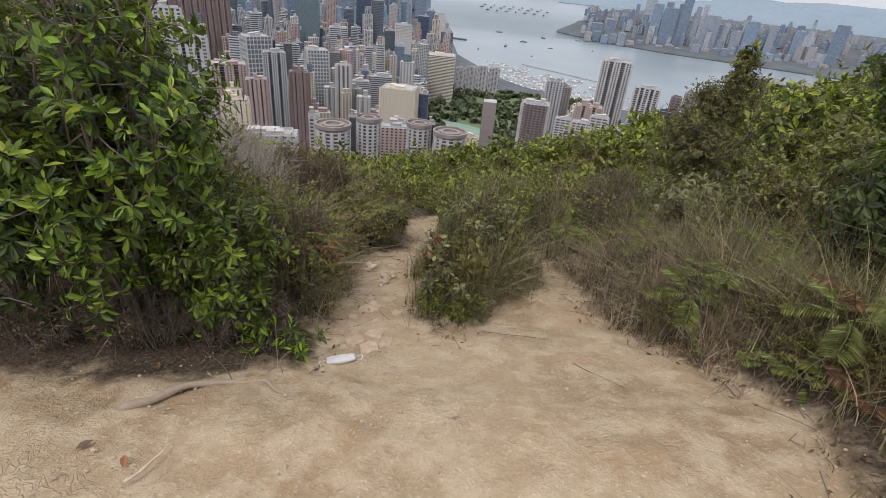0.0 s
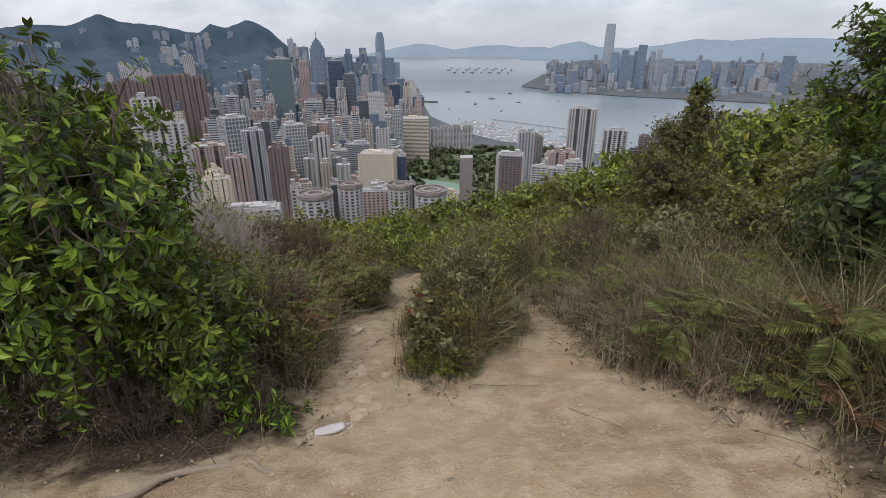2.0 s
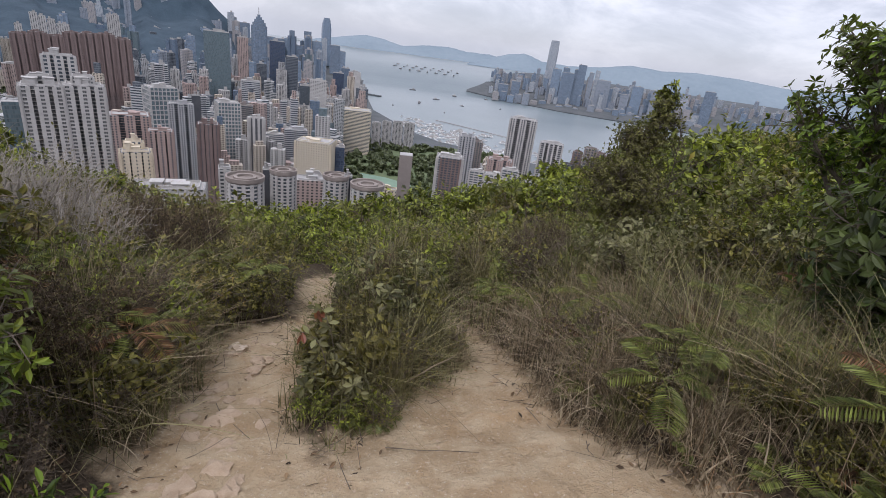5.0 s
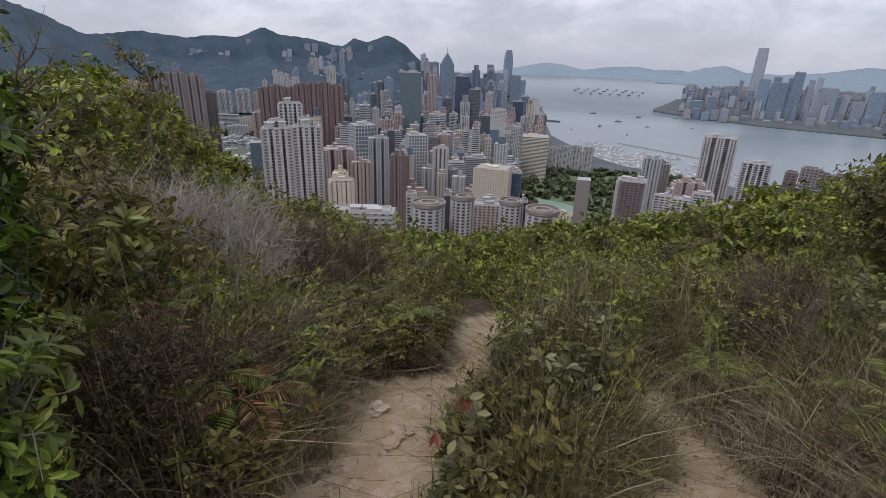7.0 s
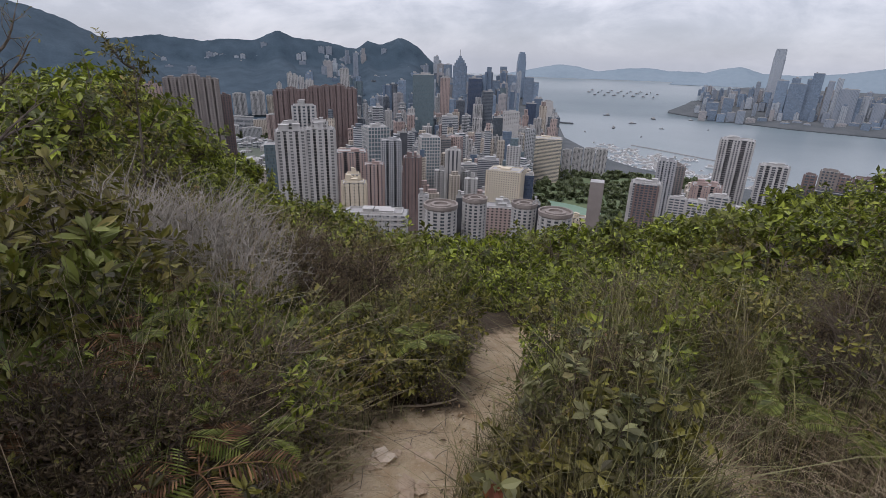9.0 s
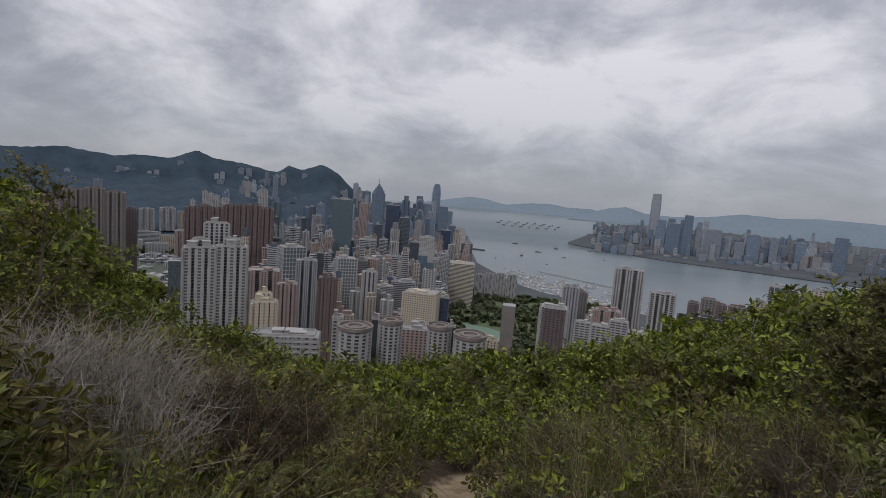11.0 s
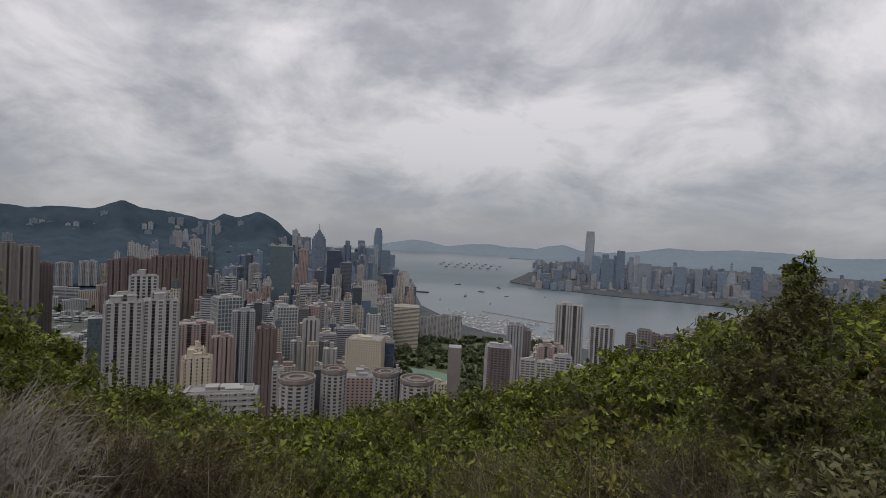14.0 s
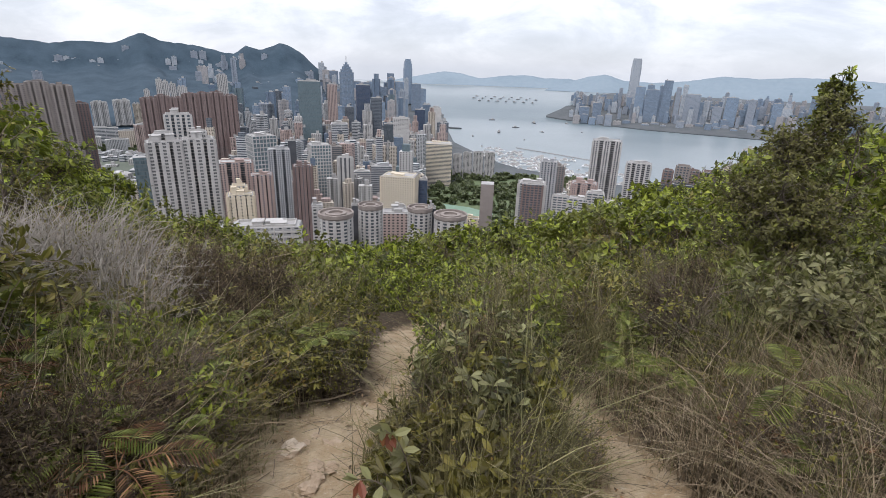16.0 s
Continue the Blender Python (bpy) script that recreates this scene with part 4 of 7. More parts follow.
plant("small_tree", "dense bright green tree above the bank", "tree", tree_arrays(33, 2.1, 0.9, 0.08, 17, 36, 6, 0.05, 0.12), bark, bright_leaf,
      (4.3, 4.75, ground_z(4.3, 4.75) - 0.1), 60, parts=("trunk", "crown"))
plant("small_tree", "tall dark-leaved tree crowding the bank", "tree", tree_arrays(34, 2.2, 0.9, 0.08, 15, 34, 6, 0.05, 0.08), bark, dark_leaf,
      (4.1, 3.6, ground_z(4.1, 3.6) - 0.1), 60, parts=("trunk", "crown"))
for x, y, turn, tall in ((2.75, 2.8, 0, 1.5), (3.25, 3.1, 100, 1.9), (3.3, 2.5, 200, 1.7), (2.85, 2.3, 300, 1.2)):
    plant("broadleaf_shrub", "dark glossy broad-leaved shrub on the bank", "shrub", bush_arrays(17 + int(tall * 10), 0.55, tall, 18, 15, 2, 0.08, 6, slim=0.42, low=0.2, flat=0.25, stem_r=0.012), bark, dark_leaf, (x, y, ground_z(x, y) - 0.05), turn)
plant("dead_tree", "bare dark dead tree with crooked twigs", "tree", tree_arrays(36, 1.7, 0.7, 0.03, 12, 12, 1, 0.03, 0.3, (0.2, 0.1)), bark, mid_leaf,
      (-4.1, 4.6, ground_z(-4.1, 4.6) - 0.1), 10, parts=("trunk", "crown"))
plant("small_tree", "ragged olive sapling above dry grass", "tree", tree_arrays(37, 1.75, 0.5, 0.045, 12, 20, 5, 0.025, 0.3, (0.1, 0.1)), bark, mid_leaf,
      (-3.75, 5.6, ground_z(-3.75, 5.6) - 0.1), 10, parts=("trunk", "crown"))

SCRUB = "scrub on the slope"
first_shrubs = {
    "olive": [plant("scrub_bush", "low olive-green scrub bush with whorled leaves", "shrub", bush_arrays(40 + i, 0.42, 0.75, 11, 10, 2, 0.05, 6, low=0.2, stem_r=0.008), twig_mat, mid_leaf, (x, y, ground_z(x, y) - 0.03), i * 50, group=SCRUB) for i, (x, y) in enumerate(((-1.5, 4.5), (-2.3, 4.4), (-2.2, 5.6)))],
    "green": [plant("leafy_bush", "fresh green leafy bush on the slope", "shrub", bush_arrays(50 + i, 0.48, 0.85, 11, 11, 2, 0.052, 6, low=0.15, stem_r=0.008), twig_mat, wood_leaf, (x, y, ground_z(x, y) - 0.03), i * 70, group=SCRUB) for i, (x, y) in enumerate(((0.75, 5.1), (1.6, 6.4), (-1.2, 6.9)))],
    "grey": [plant("grey_bush", "grey-green broad-leaved bush above dry grass", "shrub", bush_arrays(60 + i, 0.5, 0.72, 14, 12, 2, 0.058, 6, slim=0.45, low=0.4, stem_r=0.009), twig_mat, grey_leaf, (x, y, ground_z(x, y) - 0.03), i * 40, group=SCRUB) for i, (x, y) in enumerate(((2.65, 4.65), (2.15, 4.5)))],
    "dry": [plant("twiggy_bush", "half-bare brown twiggy bush", "shrub", bush_arrays(70 + i, 0.42, 0.8, 26, 16, 1, 0.03, 4, low=0.1, stem_r=0.005, leafy=0.4), twig_mat, mid_leaf, (x, y, ground_z(x, y) - 0.03), i * 90, group=SCRUB) for i, (x, y) in enumerate(((-1.25, 3.7), (-1.7, 5.2)))],
}
first_shrubs["far"] = [plant("leafy_bush", "fresh green leafy bush down the slope", "shrub", bush_arrays(54 + i, 0.48, 0.85, 11, 11, 2, 0.052, 6, LEAF_FAR, 0.5, 0.15, stem_r=0.008), twig_mat, wood_leaf, (x, y, ground_z(x, y) - 0.03), i * 70, group=SCRUB) for i, (x, y) in enumerate(((-0.35, 7.6), (2.2, 7.4)))]
reedy = bush_arrays(78, 0.34, 1.05, 70, 9, 2, 0.024, 5, slim=0.3, low=0.35, flat=0.9, stem_r=0.003)
first_shrubs["reedy"] = [plant("feathery_bush", "upright dark brown feathery bush of fine stems", "shrub", reedy, plain("brown_stem", (0.05, 0.035, 0.025), (0.12, 0.085, 0.06), 15, 0.9), brown_leaf, (-1.6, 5.1, ground_z(-1.6, 5.1) - 0.03), 0, group=SCRUB)]
rosette = bush_arrays(76, 0.3, 0.62, 9, 4, 2, 0.075, 7, slim=0.36, low=0.55, stem_r=0.006)
first_shrubs["rosette"] = [plant("whorled_shrub", "young shrub with yellow-green leaf whorls at its tips", "shrub", rosette, twig_mat, fern_leaf, (-1.75, 3.75, ground_z(-1.75, 3.75) - 0.03), 0, group=SCRUB)]
bare_twigs = bush_arrays(77, 0.5, 1.0, 46, 9, 1, 0.03, 3, low=0.15, stem_r=0.0042, leafy=0.05)
first_shrubs["bare"] = [plant("leafless_bush", "bleached grey leafless twiggy bush", "shrub", bare_twigs, plain("bleached_twig", (0.2, 0.18, 0.15), (0.37, 0.335, 0.29), 15, 0.9), mid_leaf, (-2.6, 4.9, ground_z(-2.6, 4.9) - 0.03), 0, group=SCRUB)]
spots = [(-1.5, 4.5), (-2.3, 4.4), (-2.2, 5.6), (0.75, 5.1), (1.6, 6.4), (-1.2, 6.9), (2.65, 4.65), (2.15, 4.5), (-1.25, 3.7), (-1.7, 5.2), (-2.6, 4.9), (-1.6, 5.1), (-1.75, 3.75), (-0.35, 7.6), (2.2, 7.4)]


def scatter(kind, count, x_range, y_range, scale, clear=0.08, gap=0.3, seed=1):
    r = random.Random(seed)
    made = tries = 0
    while made < count and tries < count * 60:
        tries += 1
        x, y = r.uniform(*x_range), r.uniform(*y_range)
        s = r.uniform(*scale)
        if float(bare(x, y)) < clear + 0.26 * s or any(math.hypot(x - a, y - b) < gap for a, b in spots):
            continue
        if y < 4.6 and -0.4 < x < 1.0 or -3.4 < x < -0.6 and y < 2.8:
            continue
        spots.append((x, y))
        set_plant(r.choice(first_shrubs[kind]), x, y, r.uniform(0, 360), s)
        made += 1


for x, y, turn, size in ((-1.35, 5.25, 80, 0.95), (-1.85, 5.3, 160, 1.0), (-1.45, 4.85, 230, 0.8), (-1.1, 4.6, 300, 0.55), (1.55, 4.85, 100, 0.8), (1.9, 5.2, 200, 0.85)):
    set_plant(first_shrubs["reedy"][0], x, y, turn, size)
    spots.append((x, y))
for x, y, turn, size in ((-1.55, 3.6, 80, 0.9), (-2.05, 4.0, 160, 1.1), (-1.45, 4.1, 230, 0.7), (-1.2, 4.15, 300, 0.6), (-2.1, 3.35, 30, 0.9), (-1.3, 3.2, 250, 0.6), (1.3, 4.75, 20, 0.9), (1.95, 4.6, 100, 0.9), (2.3, 5.2, 200, 1.2), (0.75, 4.75, 10, 0.9), (2.6, 5.5, 50, 1.3), (1.1, 5.6, 90, 1.1)):
    set_plant(first_shrubs["rosette"][0], x, y, turn, size)
    spots.append((x, y))
scatter("dry", 16, (-2.4, -0.8), (2.9, 5.6), (0.5, 0.9), 0.02, 0.26, seed=2)
scatter("bare", 12, (-2.9, -1.7), (4.2, 5.3), (1.05, 1.45), 0.08, 0.22, seed=13)
scatter("olive", 11, (-3.0, -0.7), (2.9, 5.8), (0.5, 0.9), -0.02, 0.3, seed=3)
scatter("green", 6, (-3.2, -0.7), (3.4, 6.2), (0.5, 0.8), 0.0, 0.3, seed=17)
scatter("olive", 22, (-6.5, -1.0), (5.0, 9.0), (0.9, 1.4), gap=0.4, seed=14)
scatter("grey", 6, (1.9, 3.4), (3.9, 5.4), (0.8, 1.15), 0.3, seed=4)
scatter("dry", 20, (1.4, 2.9), (1.5, 4.6), (0.4, 0.75), 0.12, 0.22, seed=6)
scatter("olive", 12, (1.5, 3.0), (1.6, 4.2), (0.4, 0.7), 0.1, 0.22, seed=26)
scatter("olive", 8, (0.5, 2.4), (4.7, 6.6), (0.8, 1.2), seed=5)
scatter("dry", 14, (0.5, 2.8), (4.5, 6.6), (0.8, 1.2), 0.05, 0.26, seed=16)
scatter("olive", 12, (1.9, 3.6), (2.2, 4.7), (0.6, 1.05), 0.3, seed=18)
scatter("green", 16, (1.6, 4.2), (2.0, 5.5), (0.6, 1.0), 0.3, seed=8)
scatter("far", 34, (-2.6, 3.2), (5.6, 9.5), (0.9, 1.4), gap=0.38, seed=7)
scatter("far", 40, (2.6, 8.0), (4.5, 10.0), (0.7, 1.1), gap=0.4, seed=9)
scatter("olive", 22, (2.6, 8.0), (4.5, 10.0), (0.7, 1.1), gap=0.38, seed=10)

# the thicket between the two paths
leathery = bush_arrays(101, 0.3, 0.7, 10, 7, 2, 0.052, 6, slim=0.46, low=0.2, flat=0.3, stem_r=0.005)
for x, y, turn, size in ((-0.02, 3.02, 0, 0.8), (0.0, 3.35, 120, 0.85), (0.2, 3.55, 30, 1.15), (0.42, 3.75, 210, 1.1), (0.35, 4.05, 80, 1.15)):
    plant("leathery_bush", "low leathery-leaved bush between two paths", "shrub", leathery, twig_mat, grey_leaf if size > 1.12 else mid_leaf, (x, y, ground_z(x, y) - 0.03), turn, size, group="bushes between the paths")
for x, y, turn, size in ((0.08, 2.86, 40, 0.42), (0.26, 2.84, 300, 0.42), (0.3, 3.1, 90, 0.5), (0.3, 3.3, 200, 0.72), (0.16, 3.5, 130, 0.85), (0.3, 4.25, 10, 0.95), (0.62, 3.9, 150, 0.6), (0.3, 3.45, 250, 0.7), (0.5, 3.3, 20, 0.5), (0.62, 3.45, 110, 0.42), (0.74, 3.5, 70, 0.38), (0.55, 3.2, 10, 0.35), (0.7, 3.65, 240, 0.5), (0.2, 3.75, 160, 0.8)):
    set_plant(first_shrubs["dry"][0], x, y, turn, size)
for x, y, turn, size in ((0.42, 3.75, 60, 0.6), (0.3, 3.95, 280, 0.75)):
    set_plant(first_shrubs["reedy"][0], x, y, turn, size)
for x, y, turn, size in ((0.1, 2.88, 10, 0.42), (0.24, 2.9, 130, 0.4), (-0.03, 2.86, 220, 0.35), (0.24, 4.15, 170, 0.7), (0.42, 4.6, 60, 1.0), (0.2, 4.6, 250, 0.8), (-0.32, 6.95, 20, 0.9), (0.05, 7.2, 80, 1.0)):
    set_plant(first_shrubs["green"][1], x, y, turn, size)
# the bank that hides the lower path
for x, y, turn, size in ((-0.72, 4.42, 30, 0.75), (-0.6, 4.5, 90, 0.65), (-0.7, 5.3, 220, 0.9), (-0.95, 4.35, 160, 0.8), (0.1, 5.2, 140, 0.9), (-0.62, 4.8, 290, 0.85)):
    set_plant(first_shrubs["olive"][2], x, y, turn, size)
for x, y, turn, size in ((-0.62, 4.32, 10, 0.6), (-0.82, 4.25, 100, 0.6), (-0.55, 4.35, 200, 0.45), (-1.0, 4.2, 300, 0.7), (-0.55, 4.6, 40, 0.75)):
    set_plant(first_shrubs["dry"][1], x, y, turn, size)
# tall olive shrubs over the brown thicket, away from the path
for kind, pick, places in (("olive", 0, ((-1.95, 3.45, 20, 1.4), (-2.4, 3.3, 100, 1.6), (-2.55, 3.9, 200, 1.7), (-2.0, 4.05, 290, 1.3))), ("olive", 1, ((-1.75, 3.0, 60, 1.15), (-2.15, 2.95, 150, 1.4), (-2.9, 3.6, 240, 1.8))), ("rosette", 0, ((-2.2, 3.65, 0, 1.7), (-1.85, 3.2, 90, 1.35)))):
    for x, y, turn, size in places:
        set_plant(first_shrubs[kind][pick], x, y, turn, size)
r_mix = random.Random(181)
placed = 0
while placed < 34:
    x, y = r_mix.uniform(-2.0, -0.8), r_mix.uniform(2.75, 4.2)
    if float(bare(x, y)) > 0.16:
        kind = ("olive", "rosette", "green", "olive")[placed % 4]
        set_plant(r_mix.choice(first_shrubs[kind]), x, y, r_mix.uniform(0, 360), r_mix.uniform(0.6, 1.0))
        placed += 1
# the tall brown thicket beside the mouth of the path
for x, y, turn, size in ((-0.98, 2.72, 30, 0.7), (-1.02, 3.0, 100, 0.75), (-0.98, 3.3, 220, 0.7), (-1.25, 2.85, 310, 0.8), (-0.95, 3.6, 260, 0.6)):
    set_plant(first_shrubs["dry"][1], x, y, turn, size)
for x, y, turn, size in ((-1.05, 2.85, 0, 0.75), (-1.06, 3.12, 70, 0.85), (-1.02, 3.4, 150, 0.7), (-1.3, 2.9, 210, 0.95)):
    set_plant(first_shrubs["reedy"][0], x, y, turn, size)
for x, y, turn, size in ((-1.3, 3.35, 40, 0.9), (-1.55, 3.1, 120, 1.0), (-1.75, 3.4, 10, 1.1), (-1.15, 3.75, 200, 0.8), (-1.6, 3.85, 280, 1.1)):
    set_plant(first_shrubs["rosette"][0], x, y, turn, size)
near_leathery = bush_arrays(104, 0.25, 0.58, 7, 5, 2, 0.06, 6, slim=0.46, low=0.35, flat=0.25, stem_r=0.005)
for x, y, turn, size in ((0.04, 2.92, 77, 0.85), (0.0, 3.15, 190, 1.0), (0.22, 3.3, 20, 1.1)):
    plant("leathery_bush", "bush of thick olive leaves between two paths", "shrub", near_leathery, twig_mat, mid_leaf if size > 0.95 else grey_leaf, (x, y, ground_z(x, y) - 0.03), turn, size, group="bushes between the paths")


def leaning_sprig(foot, tip, count, seed, label):
    """One long twig that leans out of a bush, with leaves near its end and two dead ones."""
    r = np.random.default_rng(seed)
    z0 = ground_z(*foot)
    ob = thing("leathery_sprig", label, "shrub", at=(*foot, z0 - 0.02))
    t = np.linspace(0, 1, 8)[:, None]
    end = np.array([tip[0] - foot[0], tip[1] - foot[1], tip[2] - z0])
    stem = end * t + np.array([0, 0, 0.12]) * np.sin(t * math.pi) + np.array([end[0], end[1], 0]) * (t * t - t) * 0.6
    mesh_object("twig", *tubes(stem[None], 0.003 * np.linspace(1, 0.5, 8)[None], 4), twig_mat, ob)
    for name, k, mat, low in (("foliage", count, grey_leaf, 0.55), ("withered_leaf", 3, red_leaf, 0.9)):
        at = r.uniform(low, 1, k)
        base = np.stack([np.interp(at * 7, np.arange(8), stem[:, a]) for a in range(3)], axis=-1)
        way = unit(r.normal(size=(k, 3)) + np.array([-0.5, -0.2, 0.3 if name == "foliage" else -1.2]))
        long = r.uniform(0.045, 0.065, k)
        mesh_object(name, *leaves(base, way, r.normal(size=(k, 3)) * 0.4 + np.array([0, -0.4, 1.0]), long, long * 0.46), mat, ob)


leaning_sprig((0.03, 2.95), (-0.11, 2.83, 0.03), 12, 106, "leaning sprig of olive leaves with withered red ones")
leaning_sprig((0.05, 3.05), (-0.06, 3.0, 0.06), 16, 107, "leaning sprig of olive leaves with withered red ones")


def woodland(name, label, count, r_range, az_range, height, leaf_size, foliage, seed, twigs=8, steep=30):
    """Uncountable scrub further down, joined: leafy mounds with gaps and stems below."""
    rng = np.random.default_rng(seed)
    wood, green = Buffer(), Buffer()
    kinds = [bush_arrays(seed * 10 + i, 0.7, 1.0, 9, twigs, 2, leaf_size, 6, LEAF_FAR, 0.5, 0.5, stem_r=0.01) for i in range(5)]
    for _ in range(count):
        r, a = rng.uniform(r_range[0] ** 0.5, r_range[1] ** 0.5) ** 2, radians(rng.uniform(*az_range))
        x, y = EYE[0] + r * math.sin(a), EYE[1] + r * math.cos(a)
        s = height * rng.choice((0.6, 0.8, 1.0, 1.0, 1.3, 1.7)) * rng.uniform(0.85, 1.15) * (1 + r / steep)
        ang = rng.uniform(0, 6.3)
        c, sn = math.cos(ang), math.sin(ang)
        turn = np.array([[c, -sn, 0], [sn, c, 0], [0, 0, 1]])
        at = np.array([x, y, ground_z(x, y) - 0.1])
        sv, sq, fv, fq = kinds[int(rng.integers(5))]
        green.add(fv @ turn.T * s + at, fq)
        if r < 16:
            wood.add(sv @ turn.T * s + at, sq)
    ob = thing(name, label, "scrub", kind="stuff")
    mesh_object("foliage", *green.arrays(), foliage, ob)
    if wood.v:
        mesh_object("branchwork", *wood.arrays(), twig_mat, ob)


woodland("hillside_scrub", "dense green scrub covering the slope below", 190, (8, 26), (-62, 62), 1.1, 0.068, wood_leaf, 81, 16)
woodland("hillside_scrub", "darker olive scrub mixed on the slope", 90, (8, 26), (-62, 62), 1.0, 0.058, mid_leaf, 82, 14)
woodland("hillside_woods", "low green woods down the far slope", 480, (24, 120), (-75, 75), 1.1, 0.11, wood_leaf, 83, 5)


# ferns
fern_places = ((1.62, 2.42), (1.5, 2.95), (1.8, 1.75), (2.0, 2.1), (2.15, 1.5), (1.95, 1.25), (2.4, 1.9), (2.1, 2.8), (2.5, 2.5), (1.1, 4.5), (1.4, 4.6), (1.65, 4.5), (0.95, 4.65),
               (1.7, 1.1), (2.25, 1.15), (1.75, 2.1), (2.2, 2.35), (-1.2, 3.05), (-1.45, 3.25), (-1.35, 2.85), (-1.25, 4.6), (-1.0, 4.75), (-1.7, 3.6), (-0.85, 5.1), (0.2, 4.75), (-1.9, 3.3), (1.85, 3.6), (2.25, 3.3), (-2.0, 4.1), (2.0, 4.1), (-1.1, 4.35), (-1.25, 4.0), (-1.5, 3.9), (-0.95, 4.45), (-1.7, 4.3), (0.12, 2.92), (0.25, 2.85), (1.2, 4.4))
first_ferns = []
for i, (x, y) in enumerate(fern_places):
    size = 0.65 + 0.45 * ((i * 37) % 10) / 10
    if i < 3:
        first_ferns.append(fern(x, y, i * 77, size, 110 + i, 6 + i))
    else:
        set_plant(first_ferns[i % 3], x, y, i * 77, size, 0.0)

# withered ferns sunk among the scrub
rust_leaf = leaf_material("withered_fern", (0.06, 0.028, 0.016), (0.17, 0.085, 0.045), (0.33, 0.19, 0.095), (0.3, 0.24, 0.1), 0.8, 0.1)
dead_ferns = [fern(-1.15, 2.95, 0, 1.0, 131, 7, 0.26, 17, rust_leaf, "withered rust-brown fern sunk in the scrub"), fern(1.75, 2.75, 40, 1.0, 132, 8, 0.26, 17, rust_leaf, "withered rust-brown fern sunk in the scrub")]
r_fern = random.Random(133)
tall_ferns = [fern(-1.3, 3.1, 20, 1.0, 141, 6, 0.24, 20, None, "yellow-green fern scrambling up through the scrub", 0.42),
              fern(1.85, 2.6, 90, 1.0, 142, 5, 0.26, 20, None, "yellow-green fern scrambling up through the scrub", 0.3),
              fern(-1.6, 3.3, 160, 1.0, 143, 6, 0.24, 18, rust_leaf, "withered rust-brown fern on a tall stalk", 0.4),
              fern(2.0, 3.1, 250, 1.0, 144, 6, 0.24, 18, rust_leaf, "withered rust-brown fern on a tall stalk", 0.28)]


def strew(kinds, count, x_range, y_range, scale, clear):
    """Copies of some ferns over a stretch of bank."""
    made = 0
    while made < count:
        x, y = r_fern.uniform(*x_range), r_fern.uniform(*y_range)
        if float(bare(x, y)) > clear:
            set_plant(kinds[made % len(kinds)], x, y, r_fern.uniform(0, 360), r_fern.uniform(*scale))
            made += 1


strew(dead_ferns, 12, (1.2, 2.8), (1.0, 4.4), (0.7, 1.2), 0.12)
strew(first_ferns, 16, (1.35, 2.9), (0.8, 4.2), (0.7, 1.2), 0.08)
strew([tall_ferns[0], tall_ferns[2], tall_ferns[2]], 34, (-2.3, -0.85), (2.7, 4.3), (0.8, 1.35), 0.14)
strew([tall_ferns[1], tall_ferns[1], tall_ferns[3]], 30, (1.35, 2.9), (1.0, 4.2), (0.7, 1.2), 0.16)
strew([tall_ferns[1]], 8, (1.1, 1.7), (3.7, 4.7), (0.5, 0.9), 0.1)
strew([tall_ferns[0]], 8, (-1.3, -0.5), (4.2, 5.2), (0.6, 1.0), 0.12)


# grasses
def grass_tuft(x, y, turn, material, label, seed, n=150, height=0.62, spread=0.09, width=0.0036, lean=1.25):
    """A clump of long arching blades, a thing of its own."""
    v, q = blades(np.random.default_rng(seed), 0, 0, 0, n, height, spread, width, lean)
    ob = tagged(mesh_object("grass_tuft", v, q, material), label, "grass", "grass tufts on the banks")
    ob.matrix_basis = pose(x, y, ground_z(x, y) - 0.02, 0, 0, turn)
    return ob


tufts = [grass_tuft(0.32, 3.02, 0, reed_blade, "tall clump of arching grey-olive grass", 151),
         grass_tuft(0.5, 3.3, 60, grass_blade, "tall clump of arching green-brown grass", 152, 130, 0.55),
         grass_tuft(1.5, 3.0, 120, dry_blade, "clump of bleached arching dry grass", 153, 150, 0.48, 0.1, 0.0034, 1.6)]


def sow(kinds, places, scale, seed):
    r = random.Random(seed)
    for i, (x, y) in enumerate(places):
        set_plant(tufts[kinds[i % len(kinds)]], x, y, r.uniform(0, 360), r.uniform(*scale))


def bank_places(count, x_range, y_range, clear, seed):
    r, out = random.Random(seed), []
    while len(out) < count:
        x, y = r.uniform(*x_range), r.uniform(*y_range)
        if float(bare(x, y)) > clear:
            out.append((x, y))
    return out


# the mound between the paths, then both banks
sow((0, 1), [(0.15, 2.98), (0.3, 3.18), (0.14, 3.12), (0.22, 3.35), (0.4, 3.4), (0.12, 3.4), (0.34, 3.58), (0.2, 3.62), (0.5, 3.58), (0.42, 3.8), (0.24, 3.85), (0.3, 4.1)], (0.75, 1.15), 161)
sow((0, 2, 1), [(0.34, 3.0), (0.44, 3.16), (0.52, 3.28), (0.62, 3.36), (0.72, 3.46), (0.64, 3.7), (0.7, 3.58), (0.8, 3.5), (0.58, 3.44)], (0.45, 0.62), 170)
sow((0, 1, 2), bank_places(28, (-2.1, -0.85), (2.65, 4.2), 0.14, 162), (0.7, 1.1), 163)
sow((2, 2, 1), bank_places(44, (1.1, 2.1), (2.1, 4.3), 0.1, 164), (0.65, 1.0), 165)
sow((0, 1, 0), bank_places(34, (1.75, 3.0), (0.7, 3.4), 0.15, 166), (0.9, 1.4), 167)
